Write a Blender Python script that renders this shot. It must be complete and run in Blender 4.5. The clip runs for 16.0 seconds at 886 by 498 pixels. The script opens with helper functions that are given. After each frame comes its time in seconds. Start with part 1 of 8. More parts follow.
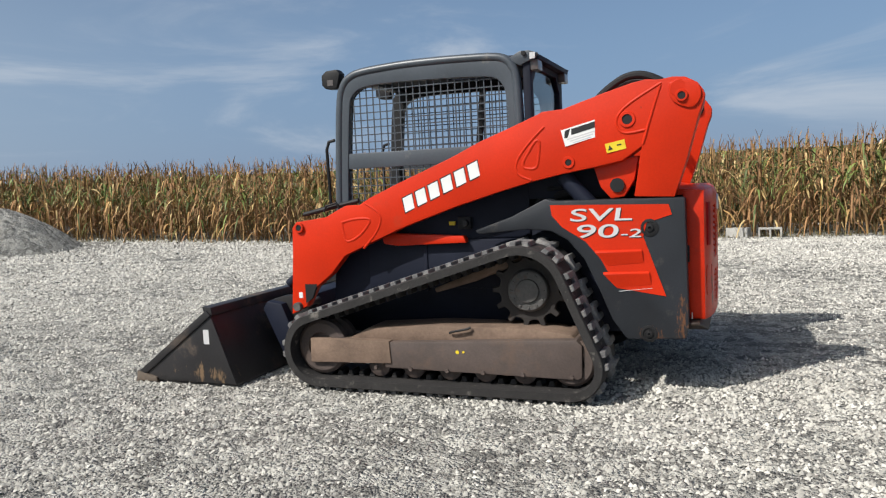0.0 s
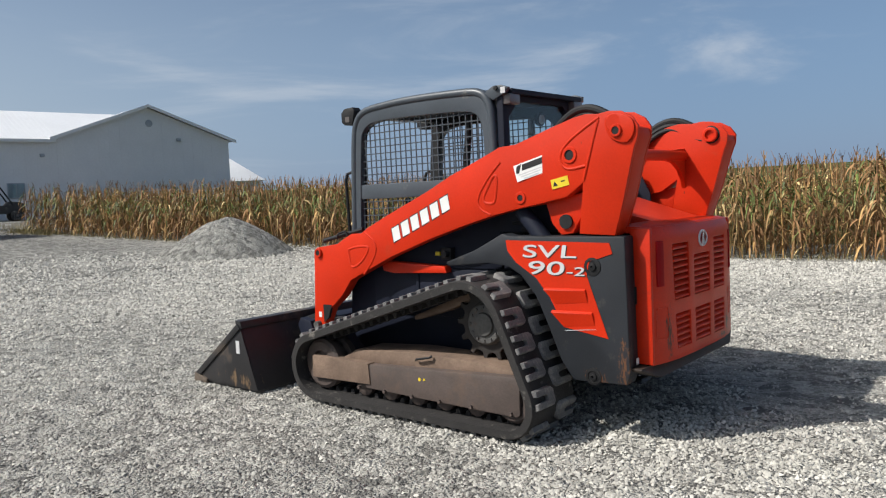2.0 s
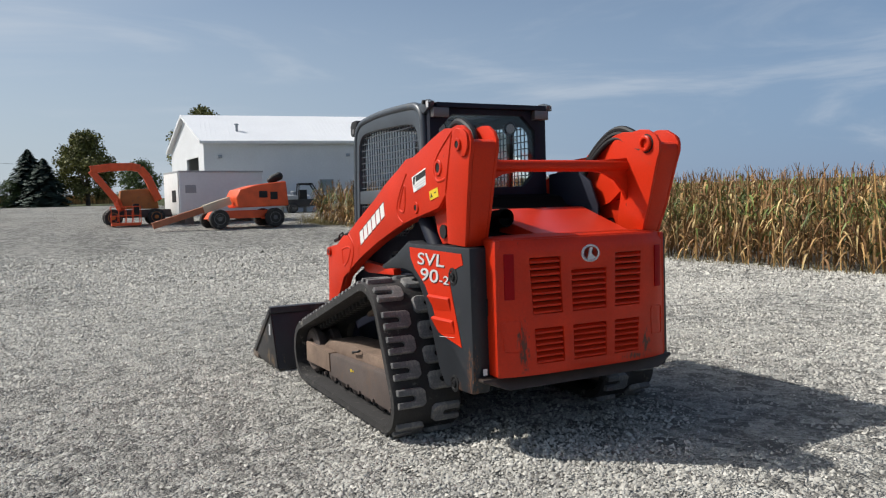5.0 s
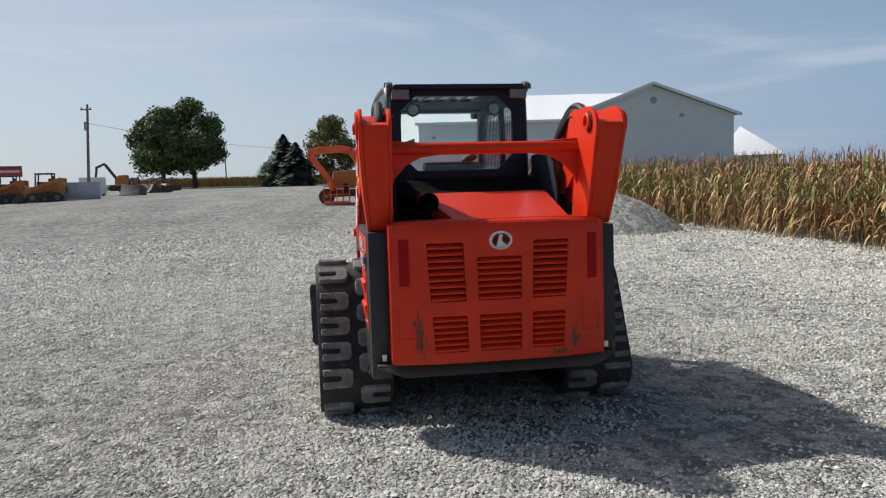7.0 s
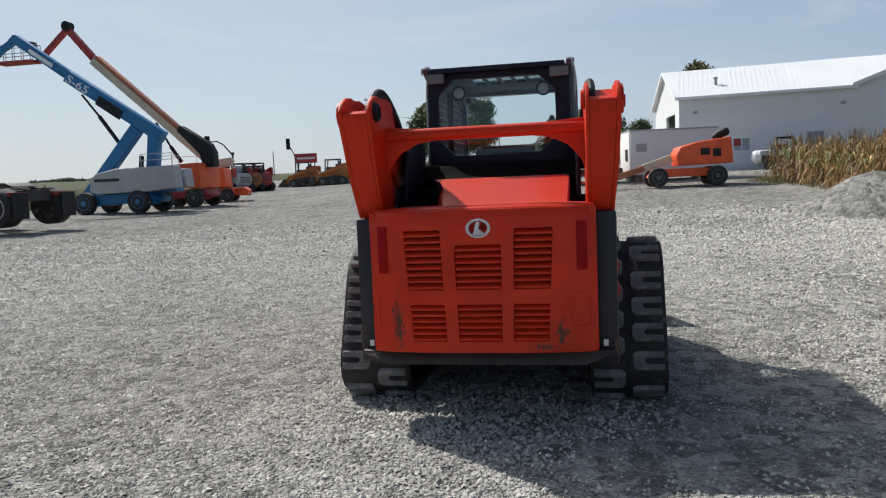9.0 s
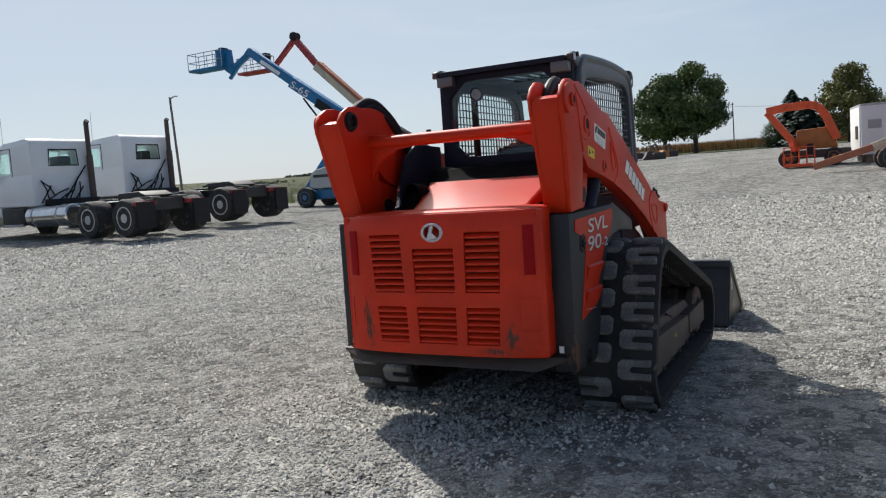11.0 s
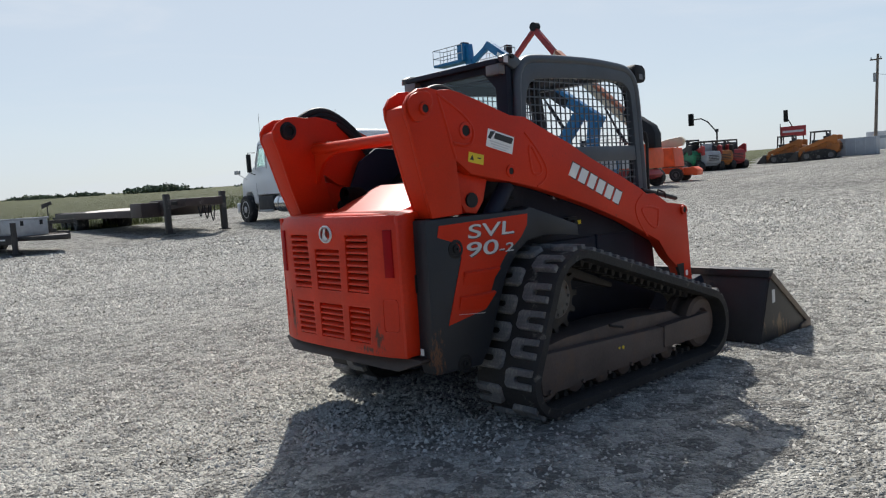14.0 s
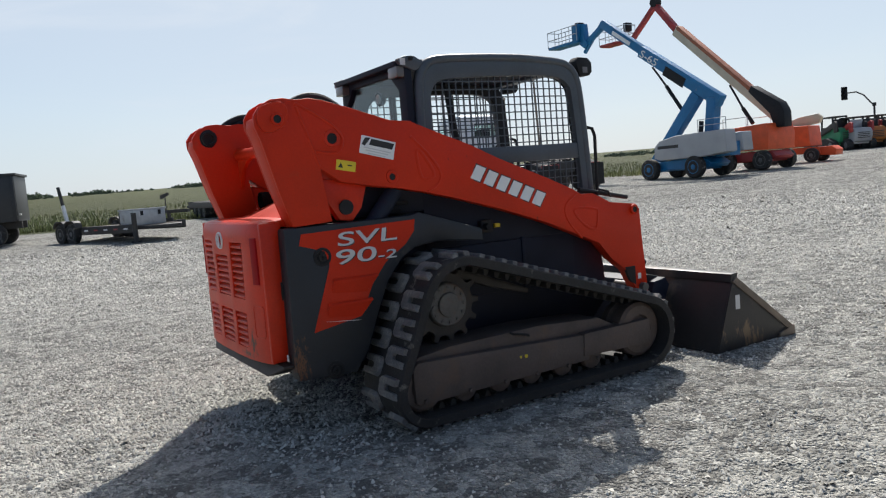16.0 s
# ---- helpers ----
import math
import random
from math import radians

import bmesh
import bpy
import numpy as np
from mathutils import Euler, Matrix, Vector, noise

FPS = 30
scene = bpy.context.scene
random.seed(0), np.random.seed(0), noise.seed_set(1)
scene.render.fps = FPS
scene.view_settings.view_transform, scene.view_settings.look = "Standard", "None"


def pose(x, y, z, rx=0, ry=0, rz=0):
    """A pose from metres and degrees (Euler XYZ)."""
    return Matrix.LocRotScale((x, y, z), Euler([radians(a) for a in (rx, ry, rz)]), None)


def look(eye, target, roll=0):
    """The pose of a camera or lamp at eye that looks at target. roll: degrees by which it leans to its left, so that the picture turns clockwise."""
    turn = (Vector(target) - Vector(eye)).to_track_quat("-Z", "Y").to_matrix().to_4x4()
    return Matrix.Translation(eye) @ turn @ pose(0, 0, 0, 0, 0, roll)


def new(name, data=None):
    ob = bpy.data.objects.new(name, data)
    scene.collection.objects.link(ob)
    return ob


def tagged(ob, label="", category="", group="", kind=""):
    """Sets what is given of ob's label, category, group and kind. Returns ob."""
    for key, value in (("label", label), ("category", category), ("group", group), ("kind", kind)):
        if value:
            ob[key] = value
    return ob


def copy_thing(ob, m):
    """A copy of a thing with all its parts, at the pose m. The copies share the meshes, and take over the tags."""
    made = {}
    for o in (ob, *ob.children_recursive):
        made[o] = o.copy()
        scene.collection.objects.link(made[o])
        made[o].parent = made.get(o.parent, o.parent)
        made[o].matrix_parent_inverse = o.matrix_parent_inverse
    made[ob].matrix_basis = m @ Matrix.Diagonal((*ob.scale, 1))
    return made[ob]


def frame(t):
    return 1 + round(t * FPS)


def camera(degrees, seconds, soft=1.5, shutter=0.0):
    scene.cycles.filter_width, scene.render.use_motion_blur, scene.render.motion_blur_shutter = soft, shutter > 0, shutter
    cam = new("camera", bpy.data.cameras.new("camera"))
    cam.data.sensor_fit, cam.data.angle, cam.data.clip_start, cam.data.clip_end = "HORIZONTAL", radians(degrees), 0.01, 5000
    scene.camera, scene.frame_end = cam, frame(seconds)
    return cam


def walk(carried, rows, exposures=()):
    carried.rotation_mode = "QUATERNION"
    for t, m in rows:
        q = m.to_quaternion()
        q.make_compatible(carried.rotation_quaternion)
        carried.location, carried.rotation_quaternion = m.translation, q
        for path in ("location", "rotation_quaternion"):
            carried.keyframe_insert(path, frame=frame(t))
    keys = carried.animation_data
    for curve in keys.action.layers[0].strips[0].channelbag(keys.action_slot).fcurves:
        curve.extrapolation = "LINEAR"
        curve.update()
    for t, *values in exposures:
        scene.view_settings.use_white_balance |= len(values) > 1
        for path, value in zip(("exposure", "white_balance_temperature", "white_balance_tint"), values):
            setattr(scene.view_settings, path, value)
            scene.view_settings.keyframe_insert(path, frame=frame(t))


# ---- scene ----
cam = camera(60.5, 16.0, soft=1.2)
PATH = [
    (0, (-5.269, -0.062, 1.349), (-3.413, 0.661, 1.168), -2.7),
    (0.5, (-5.143, -0.497, 1.406), (-3.364, 0.398, 1.216), -2.5),
    (1, (-4.936, -0.914, 1.42), (-3.236, 0.127, 1.253), -2.3),
    (1.5, (-4.718, -1.332, 1.442), (-3.101, -0.166, 1.284), -2.4),
    (2, (-4.501, -1.685, 1.449), (-2.975, -0.399, 1.311), -2.7),
    (2.5, (-4.205, -2.024, 1.444), (-2.773, -0.633, 1.326), -3.0),
    (3, (-3.895, -2.394, 1.413), (-2.56, -0.908, 1.311), -3.2),
    (3.5, (-3.625, -2.685, 1.413), (-2.392, -1.113, 1.317), -3.2),
    (4, (-3.319, -2.986, 1.419), (-2.195, -1.334, 1.327), -2.7),
    (4.2, (-3.231, -3.078, 1.431), (-2.144, -1.402, 1.334), -2.4),
    (6.5, (-1.447, -3.96, 1.416), (-0.974, -2.022, 1.274), -1.7),
    (7, (-0.995, -3.975, 1.406), (-0.667, -2.008, 1.253), -1.7),
    (7.5, (-0.567, -3.982, 1.401), (-0.396, -1.996, 1.236), -1.8),
    (8, (-0.198, -3.983, 1.419), (-0.208, -1.991, 1.245), -1.9),
    (8.5, (0.228, -3.947, 1.412), (0.02, -1.967, 1.231), -2.1),
    (9, (0.592, -3.885, 1.384), (0.204, -1.931, 1.205), -2.5),
    (9.5, (0.942, -3.79, 1.396), (0.39, -1.876, 1.221), -2.9),
    (9.7, (1.077, -3.751, 1.403), (0.462, -1.856, 1.225), -3.0),
    (11.8, (2.481, -3.25, 1.383), (1.362, -1.6, 1.228), -4.4),
    (12, (2.597, -3.179, 1.37), (1.435, -1.557, 1.222), -4.4),
    (12.5, (2.925, -2.979, 1.364), (1.667, -1.432, 1.215), -4.3),
    (13, (3.243, -2.781, 1.352), (1.892, -1.313, 1.21), -4.2),
    (13.5, (3.516, -2.552, 1.358), (2.087, -1.161, 1.205), -4.1),
    (14, (3.727, -2.332, 1.357), (2.232, -1.013, 1.193), -3.9),
    (14.5, (4.005, -2.056, 1.388), (2.45, -0.811, 1.212), -3.7),
    (15, (4.203, -1.723, 1.372), (2.598, -0.542, 1.191), -3.8),
    (15.5, (4.358, -1.417, 1.388), (2.702, -0.31, 1.204), -4.2),
    (16, (4.57, -1.124, 1.376), (2.86, -0.103, 1.196), -4.7),
]
EXPOSURES = [(0.0, 0.04), (4.0, 0.04), (6.5, 0.12), (9.5, 0.22), (12.0, 0.28), (13.5, 0.32), (16.0, 0.42)]
walk(cam, [(t, look(eye, target, roll)) for t, eye, target, roll in PATH], EXPOSURES)

# ---- sky and sun ----
SUN_EL, SUN_AZ = radians(46.2), radians(-53.5)
sun_way = Vector((math.sin(SUN_AZ) * math.cos(SUN_EL), math.cos(SUN_AZ) * math.cos(SUN_EL), math.sin(SUN_EL)))
sun = new("sun", bpy.data.lights.new("sun", "SUN"))
sun.data.energy, sun.data.angle, sun.data.color = 4.8, radians(0.55), (1.0, 0.965, 0.915)
sun.matrix_world = look(sun_way * 50, (0, 0, 0))

world = bpy.data.worlds.new("sky")
scene.world = world
world.use_nodes = True
wn, wl = world.node_tree.nodes, world.node_tree.links
background = wn["Background"]
sky = wn.new("ShaderNodeTexSky")
sky.sky_type, sky.sun_disc = "NISHITA", False
sky.sun_elevation, sky.sun_rotation = SUN_EL, SUN_AZ
sky.air_density, sky.dust_density, sky.ozone_density = 1.0, 0.7, 1.6
# haze: the sky pales towards the horizon and all over on the sun's side
wtc = wn.new("ShaderNodeTexCoord")
split = wn.new("ShaderNodeSeparateXYZ")
wl.new(wtc.outputs["Generated"], split.inputs["Vector"])
facing = wn.new("ShaderNodeVectorMath")
facing.operation = "DOT_PRODUCT"
facing.inputs[1].default_value = sun_way
wl.new(wtc.outputs["Generated"], facing.inputs[0])


def world_range(source, a, b, c, d):
    r = wn.new("ShaderNodeMapRange")
    r.interpolation_type = "SMOOTHSTEP"
    for key, value in (("From Min", a), ("From Max", b), ("To Min", c), ("To Max", d)):
        r.inputs[key].default_value = value
    wl.new(source, r.inputs["Value"])
    return r.outputs["Result"]


def world_mix(factor, a, b):
    m = wn.new("ShaderNodeMix")
    m.data_type = "RGBA"
    for source, key in ((factor, "Factor"), (a, "A"), (b, "B")):
        if isinstance(source, tuple):
            m.inputs[key].default_value = source
        else:
            wl.new(source, m.inputs[key])
    return m.outputs["Result"]


sunward = world_range(facing.outputs["Value"], -0.35, 0.75, 0.0, 1.0)
haze = world_mix(sunward, (1.9, 3.2, 5.6, 1), (5.6, 6.35, 7.2, 1))
low = world_range(split.outputs["Z"], 0.0, 0.42, 0.78, 0.0)
side = world_range(facing.outputs["Value"], 0.20, 0.86, 0.0, 0.80)
lower = world_range(split.outputs["Z"], 0.36, 0.72, 1.0, 0.1)
veil = wn.new("ShaderNodeMath")
veil.operation = "MULTIPLY"
wl.new(side, veil.inputs[0])
wl.new(lower, veil.inputs[1])
most = wn.new("ShaderNodeMath")
most.operation = "MAXIMUM"
wl.new(low, most.inputs[0])
wl.new(veil.outputs["Value"], most.inputs[1])
hazy = world_mix(most.outputs["Value"], sky.outputs["Color"], haze)
# thin cirrus: stretched noise on the sky's dome
wmap = wn.new("ShaderNodeMapping")
wmap.inputs["Scale"].default_value = (1.3, 2.2, 9.0)
wmap.inputs["Rotation"].default_value = (0.12, 0.1, 0.5)
wnoise = wn.new("ShaderNodeTexNoise")
wnoise.inputs["Scale"].default_value, wnoise.inputs["Detail"].default_value = 1.3, 8.0
wnoise.inputs["Roughness"].default_value, wnoise.inputs["Distortion"].default_value = 0.58, 0.7
wl.new(wtc.outputs["Generated"], wmap.inputs["Vector"])
wl.new(wmap.outputs["Vector"], wnoise.inputs["Vector"])
cirrus = world_range(wnoise.outputs["Fac"], 0.48, 0.76, 0.0, 0.62)
veiled = world_mix(cirrus, hazy, (6.4, 7.0, 7.8, 1))
# the bright haze close round the sun
aureole = world_range(facing.outputs["Value"], 0.86, 1.0, 0.0, 1.0)
wl.new(world_mix(aureole, veiled, (30, 29, 27, 1)), background.inputs["Color"])
background.inputs["Strength"].default_value = 0.086


# ---- materials ----
def material(name, color, rough=0.5, metal=0.0, vary=0.25, scale=6.0, dirt=None, dirt_amount=0.0, dirt_scale=3.0, bump=0.0, bump_scale=60.0, coat=0.0, island=0.0, fine=0.0, chips=0.0, spec=0.5, coat_rough=0.15):
    """Painted or raw surface: large and fine colour variation, dirt with a shape of its own, fine relief."""
    m = bpy.data.materials.new(name)
    m.use_nodes = True
    n, l = m.node_tree.nodes, m.node_tree.links
    b = n["Principled BSDF"]
    b.inputs["Roughness"].default_value, b.inputs["Metallic"].default_value = rough, metal
    b.inputs["Coat Weight"].default_value = coat
    b.inputs["Specular IOR Level"].default_value = spec
    b.inputs["Coat Roughness"].default_value = coat_rough
    tc = n.new("ShaderNodeTexCoord")
    big = n.new("ShaderNodeTexNoise")
    big.inputs["Scale"].default_value, big.inputs["Detail"].default_value = scale, 6.0
    l.new(tc.outputs["Object"], big.inputs["Vector"])
    hsv = n.new("ShaderNodeHueSaturation")
    hsv.inputs["Color"].default_value = (*color, 1)
    rng = n.new("ShaderNodeMapRange")
    rng.inputs["From Min"].default_value, rng.inputs["From Max"].default_value = 0.3, 0.7
    rng.inputs["To Min"].default_value, rng.inputs["To Max"].default_value = 1 - vary, 1 + vary
    l.new(big.outputs["Fac"], rng.inputs["Value"])
    value = rng.outputs["Result"]
    if fine:
        tiny = n.new("ShaderNodeTexNoise")
        tiny.inputs["Scale"].default_value, tiny.inputs["Detail"].default_value = bump_scale, 4.0
        l.new(tc.outputs["Object"], tiny.inputs["Vector"])
        r3 = n.new("ShaderNodeMapRange")
        r3.inputs["From Min"].default_value, r3.inputs["From Max"].default_value = 0.3, 0.7
        r3.inputs["To Min"].default_value, r3.inputs["To Max"].default_value = 1 - fine, 1 + fine
        l.new(tiny.outputs["Fac"], r3.inputs["Value"])
        mul = n.new("ShaderNodeMath")
        mul.operation = "MULTIPLY"
        l.new(value, mul.inputs[0])
        l.new(r3.outputs["Result"], mul.inputs[1])
        value = mul.outputs["Value"]
    if island:
        geo = n.new("ShaderNodeNewGeometry")
        r2 = n.new("ShaderNodeMapRange")
        r2.inputs["To Min"].default_value, r2.inputs["To Max"].default_value = 1 - island, 1 + island
        l.new(geo.outputs["Random Per Island"], r2.inputs["Value"])
        mul = n.new("ShaderNodeMath")
        mul.operation = "MULTIPLY"
        l.new(value, mul.inputs[0])
        l.new(r2.outputs["Result"], mul.inputs[1])
        value = mul.outputs["Value"]
    l.new(value, hsv.inputs["Value"])
    last = hsv.outputs["Color"]
    if dirt:
        dn = n.new("ShaderNodeTexNoise")
        dn.inputs["Scale"].default_value, dn.inputs["Detail"].default_value, dn.inputs["Roughness"].default_value = dirt_scale, 10.0, 0.7
        l.new(tc.outputs["Object"], dn.inputs["Vector"])
        ramp = n.new("ShaderNodeValToRGB")
        ramp.color_ramp.elements[0].position = 0.66 - 0.36 * dirt_amount
        ramp.color_ramp.elements[1].position = 0.86 - 0.36 * dirt_amount
        l.new(dn.outputs["Fac"], ramp.inputs["Fac"])
        mix = n.new("ShaderNodeMix")
        mix.data_type = "RGBA"
        mix.inputs["B"].default_value = (*dirt, 1)
        l.new(ramp.outputs["Color"], mix.inputs["Factor"])
        l.new(last, mix.inputs["A"])
        last = mix.outputs["Result"]
        rmix = n.new("ShaderNodeMapRange")
        rmix.inputs["To Min"].default_value, rmix.inputs["To Max"].default_value = rough, 0.9
        l.new(ramp.outputs["Color"], rmix.inputs["Value"])
        l.new(rmix.outputs["Result"], b.inputs["Roughness"])
    if chips:
        # small scrapes and chips through the paint, drawn out a little along the height
        cn = n.new("ShaderNodeTexNoise")
        cn.inputs["Scale"].default_value, cn.inputs["Detail"].default_value, cn.inputs["Roughness"].default_value = 26.0, 5.0, 0.6
        cm = n.new("ShaderNodeMapping")
        cm.inputs["Scale"].default_value = (1.0, 1.0, 0.55)
        l.new(tc.outputs["Object"], cm.inputs["Vector"])
        l.new(cm.outputs["Vector"], cn.inputs["Vector"])
        cr = n.new("ShaderNodeMapRange")
        cr.inputs["From Min"].default_value, cr.inputs["From Max"].default_value = 0.76 - 0.1 * chips, 0.79 - 0.1 * chips
        cr.inputs["To Max"].default_value = 0.8
        l.new(cn.outputs["Fac"], cr.inputs["Value"])
        mix = n.new("ShaderNodeMix")
        mix.data_type = "RGBA"
        mix.inputs["B"].default_value = (0.05, 0.022, 0.014, 1)
        l.new(cr.outputs["Result"], mix.inputs["Factor"])
        l.new(last, mix.inputs["A"])
        last = mix.outputs["Result"]
    l.new(last, b.inputs["Base Color"])
    if bump:
        bn = n.new("ShaderNodeTexNoise")
        bn.inputs["Scale"].default_value, bn.inputs["Detail"].default_value = bump_scale, 5.0
        l.new(tc.outputs["Object"], bn.inputs["Vector"])
        bp = n.new("ShaderNodeBump")
        bp.inputs["Strength"].default_value, bp.inputs["Distance"].default_value = bump, 0.01
        l.new(bn.outputs["Fac"], bp.inputs["Height"])
        l.new(bp.outputs["Normal"], b.inputs["Normal"])
    return m


def glass(name, color, rough=0.02):
    m = bpy.data.materials.new(name)
    m.use_nodes = True
    n, l = m.node_tree.nodes, m.node_tree.links
    out = n["Material Output"]
    clear = n.new("ShaderNodeBsdfTransparent")
    clear.inputs["Color"].default_value = (*color, 1)
    gloss = n.new("ShaderNodeBsdfGlossy")
    gloss.inputs["Roughness"].default_value = rough
    weight = n.new("ShaderNodeLayerWeight")
    weight.inputs["Blend"].default_value = 0.5
    steep = n.new("ShaderNodeMath")
    steep.operation = "POWER"
    steep.inputs[1].default_value = 4.0
    l.new(weight.outputs["Facing"], steep.inputs[0])
    amount = n.new("ShaderNodeMath")
    amount.operation = "MULTIPLY_ADD"
    amount.inputs[1].default_value, amount.inputs[2].default_value = 0.7, 0.035
    l.new(steep.outputs["Value"], amount.inputs[0])
    mix = n.new("ShaderNodeMixShader")
    l.new(amount.outputs["Value"], mix.inputs["Fac"])
    l.new(clear.outputs["BSDF"], mix.inputs[1])
    l.new(gloss.outputs["BSDF"], mix.inputs[2])
    l.new(mix.outputs["Shader"], out.inputs["Surface"])
    return m


DUST = (0.30, 0.275, 0.24)
ORANGE = material("orange_paint", (0.54, 0.0235, 0.0025), 0.5, vary=0.10, scale=2.2, dirt=(0.36, 0.05, 0.02), dirt_amount=0.15, dirt_scale=5, bump=0.03, bump_scale=90, coat=0.04, fine=0.05, chips=0.42, spec=0.22)
ORANGE_GLOSS = material("glossy_orange_paint", (0.54, 0.024, 0.003), 0.34, vary=0.08, scale=2.2, bump=0.02, bump_scale=60, coat=0.5, fine=0.04, coat_rough=0.4)
ORANGE_WORN = material("worn_orange_paint", (0.55, 0.0235, 0.003), 0.45, vary=0.16, scale=3.0, dirt=(0.16, 0.03, 0.015), dirt_amount=0.14, dirt_scale=4.5, bump=0.05, bump_scale=70, coat=0.12, fine=0.06, chips=0.6, spec=0.24)
CHARCOAL = material("charcoal_paint", (0.020, 0.0225, 0.027), 0.5, vary=0.2, scale=3, dirt=(0.11, 0.095, 0.08), dirt_amount=0.16, dirt_scale=4, bump=0.05, bump_scale=120, fine=0.1, spec=0.35)
CAB_GREY = material("grey_cab_paint", (0.058, 0.069, 0.082), 0.4, vary=0.12, scale=4, dirt=(0.2, 0.19, 0.17), dirt_amount=0.12, dirt_scale=6, bump=0.03, fine=0.06)
BLACK = material("black_plastic", (0.012, 0.012, 0.013), 0.6, vary=0.25, scale=8, bump=0.05, spec=0.3)
DARK_STEEL = material("dark_blue_steel", (0.009, 0.012, 0.024), 0.6, vary=0.25, scale=3, dirt=(0.05, 0.045, 0.042), dirt_amount=0.08, spec=0.25)
RUBBER = material("track_rubber", (0.018, 0.0165, 0.016), 0.8, vary=0.25, scale=7, dirt=DUST, dirt_amount=0.2, dirt_scale=9, bump=0.3, bump_scale=80, fine=0.2)
RUBBER_LUG = material("worn_lug_rubber", (0.13, 0.128, 0.127), 0.78, vary=0.25, scale=9, dirt=DUST, dirt_amount=0.38, dirt_scale=12, bump=0.3, bump_scale=90, fine=0.2)
RUSTY = material("rusty_frame_steel", (0.078, 0.058, 0.050), 0.7, vary=0.2, scale=5, dirt=(0.13, 0.085, 0.06), dirt_amount=0.40, dirt_scale=3.5, bump=0.2, bump_scale=60, fine=0.08)
BROWN_STEEL = material("scraped_brown_steel", (0.040, 0.026, 0.019), 0.6, vary=0.3, scale=4, dirt=(0.15, 0.10, 0.07), dirt_amount=0.30, dirt_scale=3, bump=0.15, bump_scale=40, fine=0.06)
CAKED = material("dried_mud_steel", (0.165, 0.112, 0.08), 0.85, vary=0.25, scale=6, dirt=(0.09, 0.06, 0.045), dirt_amount=0.35, dirt_scale=5, bump=0.35, bump_scale=50, fine=0.10)
STEEL = material("worn_grey_steel", (0.095, 0.092, 0.088), 0.55, metal=0.2, vary=0.2, scale=12, dirt=(0.14, 0.08, 0.05), dirt_amount=0.35, dirt_scale=10, bump=0.1, fine=0.15)
BUCKET_STEEL = material("black_bucket_paint", (0.022, 0.021, 0.022), 0.42, vary=0.2, scale=4, dirt=(0.16, 0.115, 0.08), dirt_amount=0.28, dirt_scale=2.6, bump=0.08, fine=0.1)
EDGE_STEEL = material("scraped_edge_steel", (0.17, 0.135, 0.105), 0.5, metal=0.3, vary=0.3, scale=6, dirt=(0.05, 0.04, 0.035), dirt_amount=0.4, bump=0.15)
WHITE = material("white_decal", (0.75, 0.75, 0.73), 0.45, vary=0.05)
SILVER = material("silver_decal", (0.55, 0.55, 0.55), 0.4, vary=0.05)
GREASY = material("greasy_dark_steel", (0.024, 0.020, 0.018), 0.65, vary=0.3, scale=8, dirt=(0.07, 0.05, 0.038), dirt_amount=0.25, dirt_scale=9, bump=0.2)
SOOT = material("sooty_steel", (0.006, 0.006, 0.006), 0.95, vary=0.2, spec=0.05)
INK = material("black_decal", (0.015, 0.015, 0.015), 0.5, vary=0.05)
YELLOW = material("yellow_decal", (0.70, 0.52, 0.02), 0.5, vary=0.08)
RED_LENS = material("dark_red_lens", (0.30, 0.003, 0.006), 0.55, vary=0.1, spec=0.12)
LAMP_LENS = material("dusty_lamp_lens", (0.11, 0.095, 0.09), 0.3, vary=0.1, coat=0.5)
CAB_GLASS = glass("cab_glass", (0.90, 0.955, 0.95))


